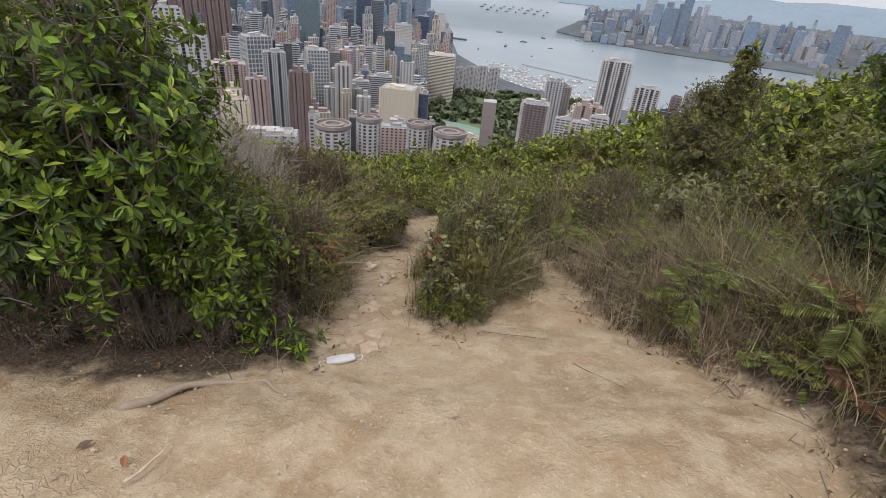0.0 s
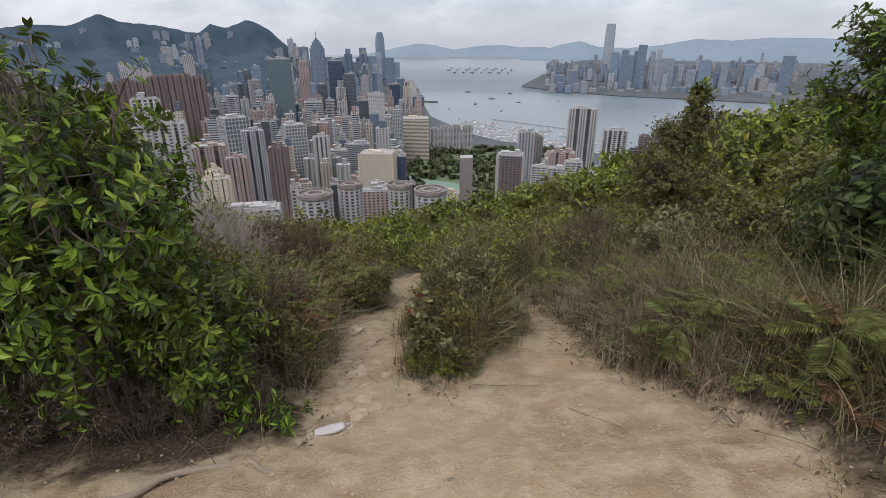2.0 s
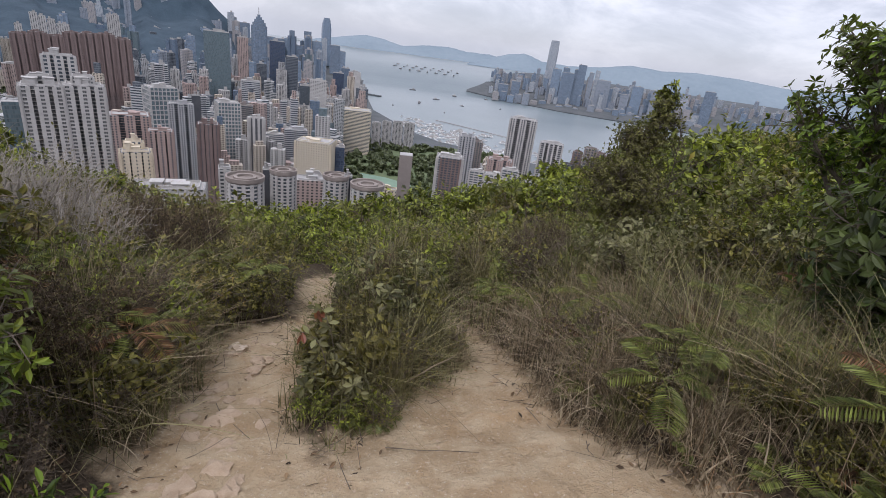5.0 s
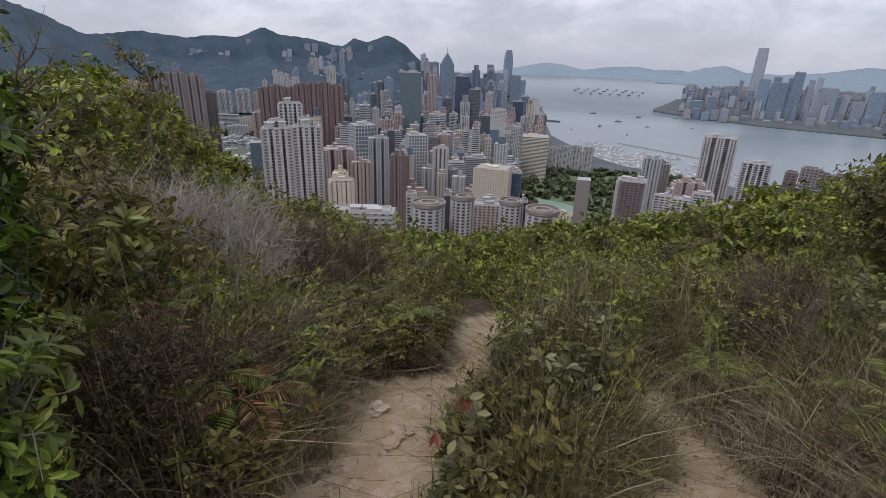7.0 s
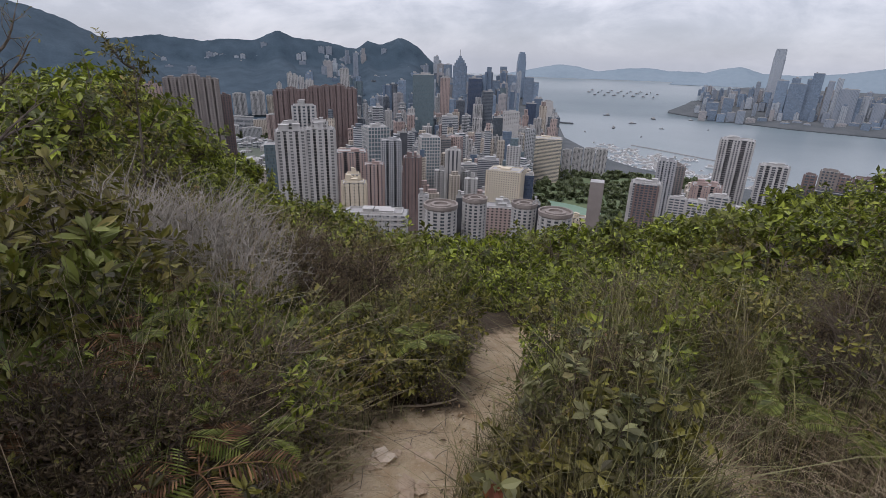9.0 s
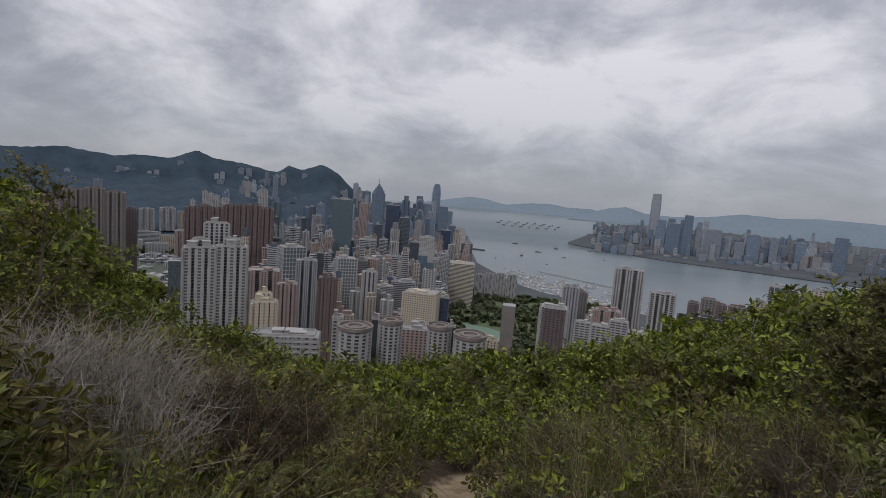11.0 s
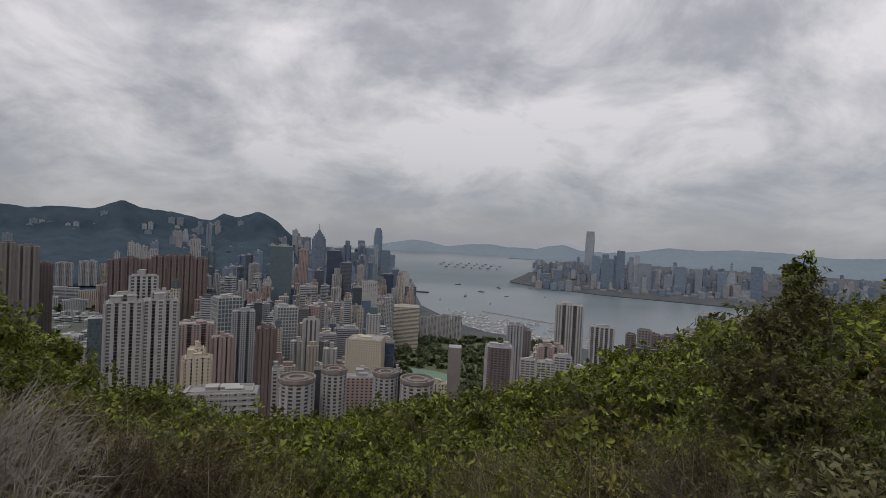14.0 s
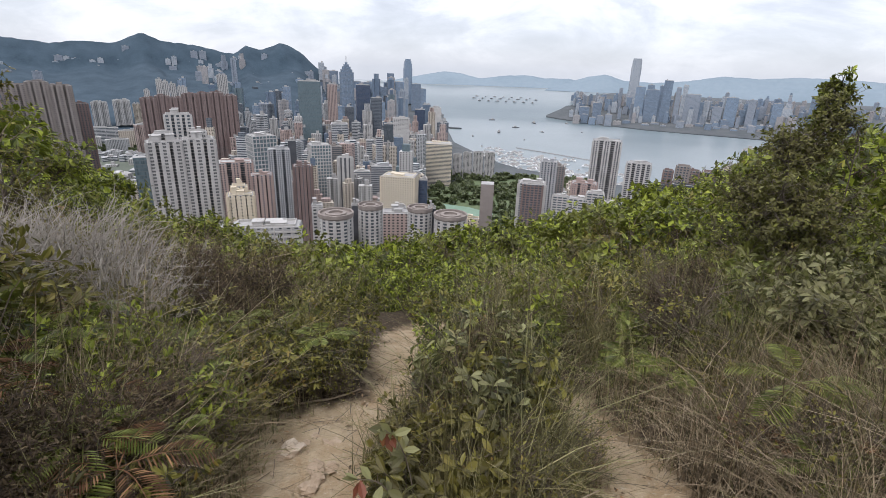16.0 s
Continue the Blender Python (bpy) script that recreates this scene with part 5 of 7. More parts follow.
sow((0, 1, 2), bank_places(22, (0.5, 2.2), (4.3, 5.6), 0.1, 168), (0.9, 1.3), 169)


def meadow(name, label, material, areas, seed, lean=1.5, wide=0.005, edge=0.03):
    r = np.random.default_rng(seed)
    buf = Buffer()
    for x0, x1, y0, y1, count, height, n in areas:
        made = tries = 0
        while made < count and tries < count * 20:
            tries += 1
            x, y = r.uniform(x0, x1), r.uniform(y0, y1)
            d = float(bare(x, y))
            if d < edge * r.uniform(-1.5, 1) or -3.4 < x < -0.85 and y < 2.6 and d < 0.3:
                continue
            h = height * r.uniform(0.45, 1.2) * min(1.0, 0.28 + max(d, 0) * 1.6)
            buf.add(*blades(r, x, y, ground_z(x, y) - 0.02, n, h, 0.07 + 0.12 * h, wide, lean))
            made += 1
    ob = mesh_object(name, *buf.arrays(), material)
    return tagged(ob, label, "grass", kind="stuff")


meadow("grass", "tall green-brown grass on the banks", grass_blade,
       [(1.1, 4.0, 0.4, 4.8, 220, 0.38, 20), (-3.4, -0.7, 2.6, 6.0, 260, 0.45, 22), (-2.0, -0.75, 2.6, 4.0, 170, 0.62, 24), (-0.2, 0.85, 2.6, 5.2, 150, 0.4, 22), (0.2, 0.7, 2.85, 4.0, 60, 0.42, 26), (0.4, 3.5, 4.4, 7.0, 130, 0.5, 24)], 91)
meadow("reed_grass", "upright dark olive rush-like grass among the bushes", reed_blade,
       [(-2.6, -0.7, 2.7, 5.6, 210, 0.62, 26), (-0.2, 0.75, 2.75, 5.0, 180, 0.72, 30), (0.9, 2.4, 3.6, 5.6, 120, 0.6, 26), (1.85, 3.2, 0.7, 2.5, 150, 0.6, 24), (1.6, 3.2, 2.4, 4.6, 70, 0.42, 22), (0.4, 3.0, 4.6, 7.0, 90, 0.7, 26)], 93, 0.95, 0.0045)
meadow("dry_grass", "bleached dry grass lying over the banks", dry_blade,
       [(0.95, 1.7, 1.9, 4.4, 240, 0.32, 26), (1.2, 2.4, 2.0, 4.0, 210, 0.5, 26), (-1.9, -0.8, 2.6, 3.7, 130, 0.6, 24), (1.0, 3.2, 0.6, 4.8, 130, 0.36, 24), (-3.5, -0.75, 2.5, 6.0, 190, 0.5, 20), (-0.2, 0.85, 2.6, 4.8, 110, 0.35, 22), (-5.0, -1.6, 4.6, 8.0, 110, 0.85, 26)], 92)


def stalks(name, label, material, areas, seed):
    """Long thin straws that lean and cross one another."""
    r = np.random.default_rng(seed)
    buf = Buffer()
    for x0, x1, y0, y1, count, length in areas:
        x, y = r.uniform(x0, x1, count), r.uniform(y0, y1, count)
        d = bare(x, y)
        ok = (d > 0.1) & ~((x < -0.85) & (y < 2.7))
        x, y, d = x[ok], y[ok], d[ok]
        n = len(x)
        z = np.array([ground_z(a, b) for a, b in zip(x, y)])
        az = r.uniform(0, 2 * math.pi, n)
        lean = r.uniform(0.15, 1.5, n)
        way = unit(np.stack([np.cos(az) * lean, np.sin(az) * lean, np.ones(n)], axis=-1))
        ln = length * r.uniform(0.5, 1.2, n) * np.clip(0.4 + d, 0, 1)
        p = arcs(r, np.stack([x, y, z], axis=-1), way, ln, 5, 0.12, 0.03)
        buf.add(*tubes(p, 0.0016 * np.linspace(1, 0.35, 5)[None] * r.uniform(0.6, 1.4, (n, 1)), 3))
    tagged(mesh_object(name, *buf.arrays(), material), label, "grass", kind="stuff")


stalks("straw", "bleached long grass stalks crossing over the scrub", dry_blade,
       [(-3.4, -0.75, 2.7, 6.5, 1200, 0.85), (-2.0, -0.8, 2.7, 3.9, 700, 1.0), (1.3, 2.6, 1.6, 4.0, 350, 0.7), (1.1, 3.6, 0.6, 5.0, 500, 0.55), (-0.15, 0.9, 2.7, 5.0, 260, 0.5), (-5, -1.6, 4.5, 8, 900, 1.0), (0.5, 3.0, 4.6, 7, 400, 0.9)], 95)

# each building by bearing, distance, roof angle and width
for wing, roof_angle in ((-30.72, -7.62), (-27.62, -7.45)):
    tower(wing, 520, roof_angle, 27.5, "white many-storeyed apartment tower with stepped bays", plan="bays", deep=0.8, core=glass_mid, wall=wall_white, bay=4.6, pier=1.9, band=1.2, wings=3, category="apartment tower", pieces=4, name="apartment_tower")
    tower(wing, 527, roof_angle + 0.72, 15, "white stepped head of an apartment tower", plan="bays", deep=0.7, core=glass_mid, wall=wall_white, bay=3.0, pier=1.2, band=1.4, wings=2, category="apartment tower", pieces=2, name="apartment_tower", tall=4)
tower(-29.17, 531, -8.3, 9, "white link between two apartment towers", core=glass_mid, wall=wall_white, band=1.1, category="apartment tower", roof=False, name="apartment_tower")
tower(-29.15, 548, -5.10, 22.4, "white apartment tower with rounded setback roof", plan="bays", deep=0.6, core=glass_dark, wall=wall_white, bay=3.5, pier=1.4, category="apartment tower", name="apartment_tower")
tower(-32.95, 575, -9.05, 12.9, "grey-green tower wrapped in scaffold netting", core=glass_green, category="apartment tower", roof=False, name="apartment_tower")
tower(-24.32, 720, -9.87, 41.5, "brown and grey apartment block with stained roof", plan="bays", core=glass_dark, wall=wall_pink, bay=4, pier=2, category="apartment tower", name="apartment_tower")
tower(-21.81, 690, -11.30, 25.5, "pink-brown apartment tower in the dense city", plan="bays", core=glass_dark, wall=wall_pink, bay=4, pier=2.2, category="apartment tower", name="apartment_tower")
tower(-24.13, 480, -13.28, 21.6, "cream stepped apartment block in the dense city", plan="bays", core=glass_dark, wall=wall_cream, bay=4, pier=2.2, band=1.6, category="apartment tower", name="apartment_block")
tower(-24.22, 488, -12.40, 12.6, "cream upper storeys of a stepped block", core=glass_dark, wall=wall_cream, bay=4, pier=2, band=1.6, category="apartment tower", name="apartment_block")
tower(-21.52, 930, -7.22, 40.4, "tall office tower with a white frame over grey glass", core=glass_green, wall=wall_white, storey=7.2, band=1.4, bay=5.5, pier=1.2, proud=0.5, category="office tower", deep=0.9, turn=18, name="office_tower")
tower(-19.82, 800, -8.67, 30.6, "dark grey tower with white window strips", plan="bays", core=glass_dark, wall=wall_grey, bay=4, pier=1.2, category="apartment tower", name="apartment_tower")
tower(-18.40, 960, -7.80, 13.7, "slim black glass tower in the dense city", core=wall_dark, category="office tower", name="office_tower")
tower(-17.44, 700, -10.45, 23.0, "tall red-brown tiled apartment tower", plan="bays", core=glass_dark, wall=wall_brown, bay=4, pier=2.4, category="apartment tower", name="apartment_tower")
tower(-15.51, 950, -8.22, 35.8, "office tower with a white grid facade", core=glass_green, wall=wall_white, storey=6, band=1.8, bay=5, pier=1.5, proud=0.5, category="office tower", name="office_tower", deep=0.9, turn=10)
tower(-13.75, 1020, -8.39, 23.8, "dark striped office tower in the dense city", core=glass_dark, wall=wall_taupe, storey=3.6, band=1.4, category="office tower", name="office_tower")
tower(-12.76, 860, -9.60, 22.1, "white and black apartment tower", core=wall_dark, wall=wall_white, storey=3, band=0, bay=7, pier=4, category="apartment tower", name="apartment_tower")
tower(-10.91, 900, -11.11, 29.3, "grey office block with white window bands", core=glass_dark, wall=wall_white, storey=3.4, band=1.5, category="office tower", name="office_block")
tower(-8.69, 960, -10.49, 40.1, "grey office block with glazed bands", core=glass_dark, wall=wall_grey, storey=3.6, band=1.5, category="office tower", name="office_block")
tower(-6.56, 760, -11.51, 51.3, "beige hotel with a grid of square windows", core=glass_dark, wall=wall_cream, storey=3.4, band=1.7, bay=3.6, pier=1.8, category="hotel", turn=-14, name="hotel", tall=3)
tower(-4.09, 775, -11.97, 18.9, "navy blue glass office block", core=glass_navy, category="office tower", name="office_block")
round_tower(-14.02, 420, -15.61, 29.0, "round white apartment tower with ribbed curved walls")
round_tower(-10.00, 445, -14.78, 22.2, "round white apartment tower with ribbed curved walls")
round_tower(-4.18, 452, -15.03, 23.0, "round white apartment tower with ribbed curved walls")
round_tower(-0.55, 432, -15.70, 29.2, "round white apartment tower with ribbed curved walls")
tower(-16.08, 436, -14.84, 9.5, "white slab wing beside round towers", core=FACADES[0], category="apartment tower", deep=1.2, name="apartment_block")
tower(-11.72, 450, -14.87, 7.5, "dark lift core between round towers", core=wall_dark, category="apartment tower", deep=1, name="lift_core")
tower(-2.81, 455, -15.14, 7.6, "dark lift core between round towers", core=wall_dark, category="apartment tower", deep=1, name="lift_core")
tower(-7.01, 520, -15.64, 28.8, "grey older apartment block in the dense city", core=FACADES[3], category="apartment tower", name="apartment_block")
tower(-6.63, 560, -15.17, 15.9, "grey older apartment block in the dense city", core=FACADES[1], category="apartment tower", name="apartment_block")
tower(2.01, 490, -16.23, 16.7, "pale apartment block with balconies", plan="bays", core=glass_dark, wall=wall_cream, bay=4, pier=1.6, category="apartment tower", name="apartment_block")
tower(3.63, 480, -12.09, 12.5, "slim windowless taupe tower in the dense city", core=wall_taupe, deep=1.1, category="apartment tower", roof=False, name="apartment_tower")
tower(8.70, 620, -11.69, 31.6, "apartment tower with white and red-brown strips", plan="bays", core=glass_dark, wall=wall_white, bay=6, pier=2.4, band=0.9, category="apartment tower", name="apartment_tower", wings=2)
tower(8.80, 616, -11.81, 23.7, "red-brown face of an apartment tower", core=glass_dark, wall=wall_brown, bay=5, pier=1.6, band=1.1, category="apartment tower", roof=False, name="apartment_tower")
tower(10.35, 730, -9.30, 21.4, "grey apartment tower in the dense city", plan="bays", core=glass_dark, wall=wall_grey, bay=4, pier=1.6, category="apartment tower", name="apartment_tower")
tower(11.34, 770, -9.68, 20.8, "dark grey office tower in the dense city", core=glass_dark, wall=wall_taupe, bay=4, pier=1.6, category="office tower", name="office_tower")
tower(11.99, 610, -12.95, 17.8, "low white apartment block with balcony bands", core=glass_dark, wall=wall_white, bay=6, pier=1.4, band=1.4, category="apartment tower", name="apartment_block", tall=3)
tower(14.01, 610, -13.03, 22.4, "low white apartment block with balcony bands", core=glass_dark, wall=wall_white, bay=6, pier=1.4, band=1.4, category="apartment tower", name="apartment_block", tall=3)
tower(15.78, 610, -12.26, 20.1, "low white apartment block with balcony bands", core=glass_dark, wall=wall_white, bay=6, pier=1.4, band=1.4, category="apartment tower", name="apartment_block", tall=3)
tower(17.91, 610, -13.16, 26.4, "low white apartment block with balcony bands", core=glass_dark, wall=wall_white, bay=6, pier=1.4, band=1.4, category="apartment tower", name="apartment_block", tall=3)
tower(14.45, 690, -11.26, 32.1, "pale pink round-topped apartment block", plan="bays", core=glass_dark, wall=wall_pink, bay=4, pier=2, category="apartment tower", name="apartment_block")
tower(16.26, 830, -6.58, 41.7, "tall white twin apartment tower with dark window strips", plan="bays", core=wall_dark, wall=wall_white, bay=4.5, pier=1.7, band=0.8, category="apartment tower", name="apartment_tower")
tower(19.80, 790, -8.67, 33.6, "tall white twin apartment tower with dark window strips", plan="bays", core=wall_dark, wall=wall_white, bay=4.5, pier=1.7, band=0.8, category="apartment tower", name="apartment_tower")
tower(22.05, 640, -10.59, 13.3, "dark red-brown apartment block on the hillside", core=glass_dark, wall=wall_dark, bay=4, pier=1.4, category="apartment tower", name="apartment_block", tall=3, pieces=1)
tower(22.77, 640, -9.11, 9.9, "dark red-brown apartment block on the hillside", core=glass_dark, wall=wall_brown, bay=4, pier=1.4, category="apartment tower", name="apartment_block", tall=3, pieces=1)
tower(24.12, 640, -8.54, 14.3, "dark red-brown apartment block on the hillside", core=glass_dark, wall=wall_taupe, bay=4, pier=1.4, category="apartment tower", name="apartment_block", tall=3, pieces=1)
tower(25.19, 640, -8.91, 11.6, "dark red-brown apartment block on the hillside", core=glass_dark, wall=wall_brown, bay=4, pier=1.4, category="apartment tower", name="apartment_block", tall=3, pieces=1)
tower(24.74, 640, -10.28, 31.0, "dark red-brown apartment block on the hillside", core=glass_dark, wall=wall_dark, bay=4, pier=1.4, category="apartment tower", name="apartment_block", tall=3, pieces=1)
tower(26.71, 640, -8.86, 17.0, "dark red-brown apartment block on the hillside", core=glass_dark, wall=wall_brown, bay=4, pier=1.4, category="apartment tower", name="apartment_block", tall=3, pieces=1)
tower(26.68, 640, -9.87, 25.2, "dark red-brown apartment block on the hillside", core=glass_dark, wall=wall_dark, bay=4, pier=1.4, category="apartment tower", name="apartment_block", tall=3, pieces=1)
tower(29.69, 900, -6.33, 20.3, "white-framed glass office tower", core=glass_green, wall=wall_white, bay=6, pier=1, band=0.8, storey=7, category="office tower", name="office_tower")
tower(30.72, 910, -6.45, 18.5, "grey office tower in the dense city", core=FACADES[4], category="office tower", name="office_tower")
tower(28.42, 820, -8.06, 20.5, "beige block with roof terraces", core=FACADES[2], category="apartment tower", name="apartment_block")
tower(32.85, 1000, -6.20, 21.4, "beige apartment block in the dense city", core=FACADES[2], category="apartment tower", name="apartment_block")
tower(-28.63, 300, -16.81, 34.2, "long white block with a flat walled roof", core=FACADES[0], deep=0.4, turn=-10, category="apartment tower", name="apartment_block", tall=2)
tower(-21.72, 292, -16.70, 37.5, "long pale blue-grey block with a flat walled roof", core=FACADES[1], wall=wall_white, storey=3, band=1.1, bay=5, pier=0.8, deep=0.4, turn=-8, category="apartment tower", name="apartment_block", tall=2)
tower(-2.45, 1250, -7.84, 75.2, "beige hotel with a dark crown and window bands", core=glass_dark, wall=wall_cream, storey=3.3, band=1.7, category="hotel", name="hotel", tall=4, pieces=1)
tower(-6.44, 1300, -5.25, 39.6, "tall white hotel tower in the dense city", core=FACADES[0], wall=wall_white, storey=3.2, band=1.8, category="hotel", name="hotel", deep=0.5)
tower(-7.77, 1320, -5.92, 28.4, "dark side of a tall hotel tower", core=glass_dark, category="hotel", name="hotel")
tower(-2.71, 1750, -4.01, 38.9, "white office tower in the dense city", core=wall_white, category="office tower", name="office_tower")
tower(-3.68, 1780, -3.73, 27.6, "grey glass office tower in the dense city", core=glass_blue, category="office tower", name="office_tower")
tower(-4.91, 1380, -6.97, 27.3, "pale grey apartment tower in the dense city", core=FACADES[1], category="apartment tower", name="apartment_tower")
tower(-4.41, 1650, -4.28, 32.7, "navy glass office tower in the dense city", core=glass_navy, category="office tower", name="office_tower")
tower(-0.01, 1350, -9.02, 24.3, "long white waterfront apartment slab", plan="bays", core=FACADES[0], category="apartment tower", name="apartment_block", tall=3)
tower(1.14, 1350, -8.78, 24.4, "long white waterfront apartment slab", plan="bays", core=FACADES[0], category="apartment tower", name="apartment_block", tall=3)
tower(2.37, 1350, -8.66, 27.5, "long white waterfront apartment slab", plan="bays", core=FACADES[0], category="apartment tower", name="apartment_block", tall=3)
tower(3.67, 1350, -8.67, 27.6, "long white waterfront apartment slab", plan="bays", core=FACADES[0], category="apartment tower", name="apartment_block", tall=3)
tower(-16.26, 1500, -1.66, 60.2, "dark green glass office tower", core=glass_green, category="office tower", name="office_tower", deep=0.8)
tower(-13.89, 1700, -1.92, 30.9, "pale pink apartment tower in the dense city", core=FACADES[3], category="apartment tower", name="apartment_tower")
tower(-10.61, 1650, -1.89, 43.2, "dark glass office tower in the dense city", core=glass_navy, category="office tower", name="office_tower")
tower(-9.19, 1600, -3.20, 34.0, "dark glass office tower in the dense city", core=FACADES[7], category="office tower", name="office_tower")
tower(-13.24, 1350, -5.94, 41.3, "brown banded office tower in the dense city", core=FACADES[4], category="office tower", name="office_tower")
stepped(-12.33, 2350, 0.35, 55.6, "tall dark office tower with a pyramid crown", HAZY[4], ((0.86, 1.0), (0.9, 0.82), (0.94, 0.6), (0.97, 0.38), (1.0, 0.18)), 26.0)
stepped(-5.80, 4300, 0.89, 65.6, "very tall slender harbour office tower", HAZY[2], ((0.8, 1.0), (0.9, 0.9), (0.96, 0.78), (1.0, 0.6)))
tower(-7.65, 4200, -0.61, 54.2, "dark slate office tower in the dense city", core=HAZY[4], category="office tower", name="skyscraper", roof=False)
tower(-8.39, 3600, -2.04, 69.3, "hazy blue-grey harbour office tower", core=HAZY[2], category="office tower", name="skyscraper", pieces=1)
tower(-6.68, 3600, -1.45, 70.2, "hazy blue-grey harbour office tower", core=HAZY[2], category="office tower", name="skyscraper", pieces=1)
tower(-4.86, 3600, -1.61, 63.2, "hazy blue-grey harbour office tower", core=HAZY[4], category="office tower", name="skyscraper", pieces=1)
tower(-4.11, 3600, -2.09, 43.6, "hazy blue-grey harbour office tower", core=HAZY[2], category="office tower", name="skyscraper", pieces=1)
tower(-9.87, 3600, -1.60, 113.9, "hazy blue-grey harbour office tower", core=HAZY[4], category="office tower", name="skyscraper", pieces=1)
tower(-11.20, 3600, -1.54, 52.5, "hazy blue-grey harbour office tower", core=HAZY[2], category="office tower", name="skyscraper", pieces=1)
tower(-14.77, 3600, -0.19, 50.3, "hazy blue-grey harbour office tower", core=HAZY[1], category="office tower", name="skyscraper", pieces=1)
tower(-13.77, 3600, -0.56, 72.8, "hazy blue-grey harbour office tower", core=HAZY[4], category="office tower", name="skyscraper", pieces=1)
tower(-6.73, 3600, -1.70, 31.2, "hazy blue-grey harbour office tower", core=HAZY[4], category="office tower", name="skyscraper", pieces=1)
tower(-31.47, 1300, -3.55, 30.3, "wall-like red-brown apartment tower", plan="bays", core=glass_brown, wall=wall_brown, bay=6.5, pier=1.8, band=1.1, deep=0.6, category="apartment tower", name="apartment_tower", tall=4)
tower(-30.31, 1300, -3.32, 26.3, "wall-like red-brown apartment tower", plan="bays", core=glass_brown, wall=wall_brown, bay=6.5, pier=1.8, band=1.1, deep=0.6, category="apartment tower", name="apartment_tower", tall=4)
tower(-29.17, 1300, -3.50, 29.1, "wall-like red-brown apartment tower", plan="bays", core=glass_brown, wall=wall_brown, bay=6.5, pier=1.8, band=1.1, deep=0.6, category="apartment tower", name="apartment_tower", tall=4)
tower(-27.86, 1300, -3.14, 31.0, "wall-like red-brown apartment tower", plan="bays", core=glass_brown, wall=wall_brown, bay=6.5, pier=1.8, band=1.1, deep=0.6, category="apartment tower", name="apartment_tower", tall=4)
tower(-26.61, 1300, -3.05, 29.7, "wall-like red-brown apartment tower", plan="bays", core=glass_brown, wall=wall_brown, bay=6.5, pier=1.8, band=1.1, deep=0.6, category="apartment tower", name="apartment_tower", tall=4)
tower(-25.43, 1300, -2.96, 28.3, "wall-like red-brown apartment tower", plan="bays", core=glass_brown, wall=wall_brown, bay=6.5, pier=1.8, band=1.1, deep=0.6, category="apartment tower", name="apartment_tower", tall=4)
tower(-24.23, 1300, -3.26, 30.1, "wall-like red-brown apartment tower", plan="bays", core=glass_brown, wall=wall_brown, bay=6.5, pier=1.8, band=1.1, deep=0.6, category="apartment tower", name="apartment_tower", tall=4)
tower(-30.36, 1900, -1.84, 18.5, "pale apartment tower on the hillside", core=FACADES[0], category="apartment tower", name="apartment_tower", base_z=-200)
tower(-29.81, 1900, -2.03, 17.3, "pale apartment tower on the hillside", core=FACADES[0], category="apartment tower", name="apartment_tower", base_z=-200)
tower(-29.21, 1900, -2.22, 19.0, "pale apartment tower on the hillside", core=FACADES[0], category="apartment tower", name="apartment_tower", base_z=-200)
tower(-28.42, 1900, -2.51, 29.8, "pale apartment tower on the hillside", core=FACADES[0], category="apartment tower", name="apartment_tower", base_z=-200)
tower(-24.72, 1900, -1.30, 32.3, "pale apartment tower on the hillside", core=FACADES[0], category="apartment tower", name="apartment_tower", base_z=-200)
tower(-31.49, 1900, -2.83, 16.6, "pale apartment tower on the hillside", core=FACADES[0], category="apartment tower", name="apartment_tower", base_z=-200)
tower(-41.33, 1050, -2.42, 30.6, "wall-like brown apartment tower", plan="bays", core=glass_taupe, wall=wall_taupe, bay=6.5, pier=1.8, band=1.1, deep=0.6, category="apartment tower", name="apartment_tower", tall=4)
tower(-39.72, 1050, -2.20, 28.7, "wall-like brown apartment tower", plan="bays", core=glass_taupe, wall=wall_taupe, bay=6.5, pier=1.8, band=1.1, deep=0.6, category="apartment tower", name="apartment_tower", tall=4)
tower(-38.16, 1050, -2.47, 31.4, "wall-like brown apartment tower", plan="bays", core=glass_taupe, wall=wall_taupe, bay=6.5, pier=1.8, band=1.1, deep=0.6, category="apartment tower", name="apartment_tower", tall=4)
tower(-36.83, 1080, -4.02, 17.6, "dark red apartment tower in the dense city", core=glass_dark, wall=wall_brown, bay=5, pier=2.4, category="apartment tower", name="apartment_tower")
tower(-45.67, 1000, -3.44, 25.9, "pale brown apartment tower in the dense city", plan="bays", core=glass_dark, wall=wall_pink, bay=5, pier=2.4, category="apartment tower", name="apartment_tower")
tower(-44.35, 1000, -2.63, 20.2, "pale brown apartment tower in the dense city", plan="bays", core=glass_dark, wall=wall_pink, bay=5, pier=2.4, category="apartment tower", name="apartment_tower")
tower(-43.09, 1000, -3.05, 23.7, "pale brown apartment tower in the dense city", plan="bays", core=glass_dark, wall=wall_pink, bay=5, pier=2.4, category="apartment tower", name="apartment_tower")
tower(-35.48, 2200, -3.92, 50.0, "pale terrace of apartment towers by the hill", plan="bays", core=FACADES[0], category="apartment tower", name="apartment_tower", base_z=-230)
tower(-33.72, 2200, -3.75, 54.0, "pale terrace of apartment towers by the hill", plan="bays", core=FACADES[0], category="apartment tower", name="apartment_tower", base_z=-230)
tower(-32.49, 2200, -4.09, 28.0, "pale terrace of apartment towers by the hill", plan="bays", core=FACADES[2], category="apartment tower", name="apartment_tower", base_z=-230)
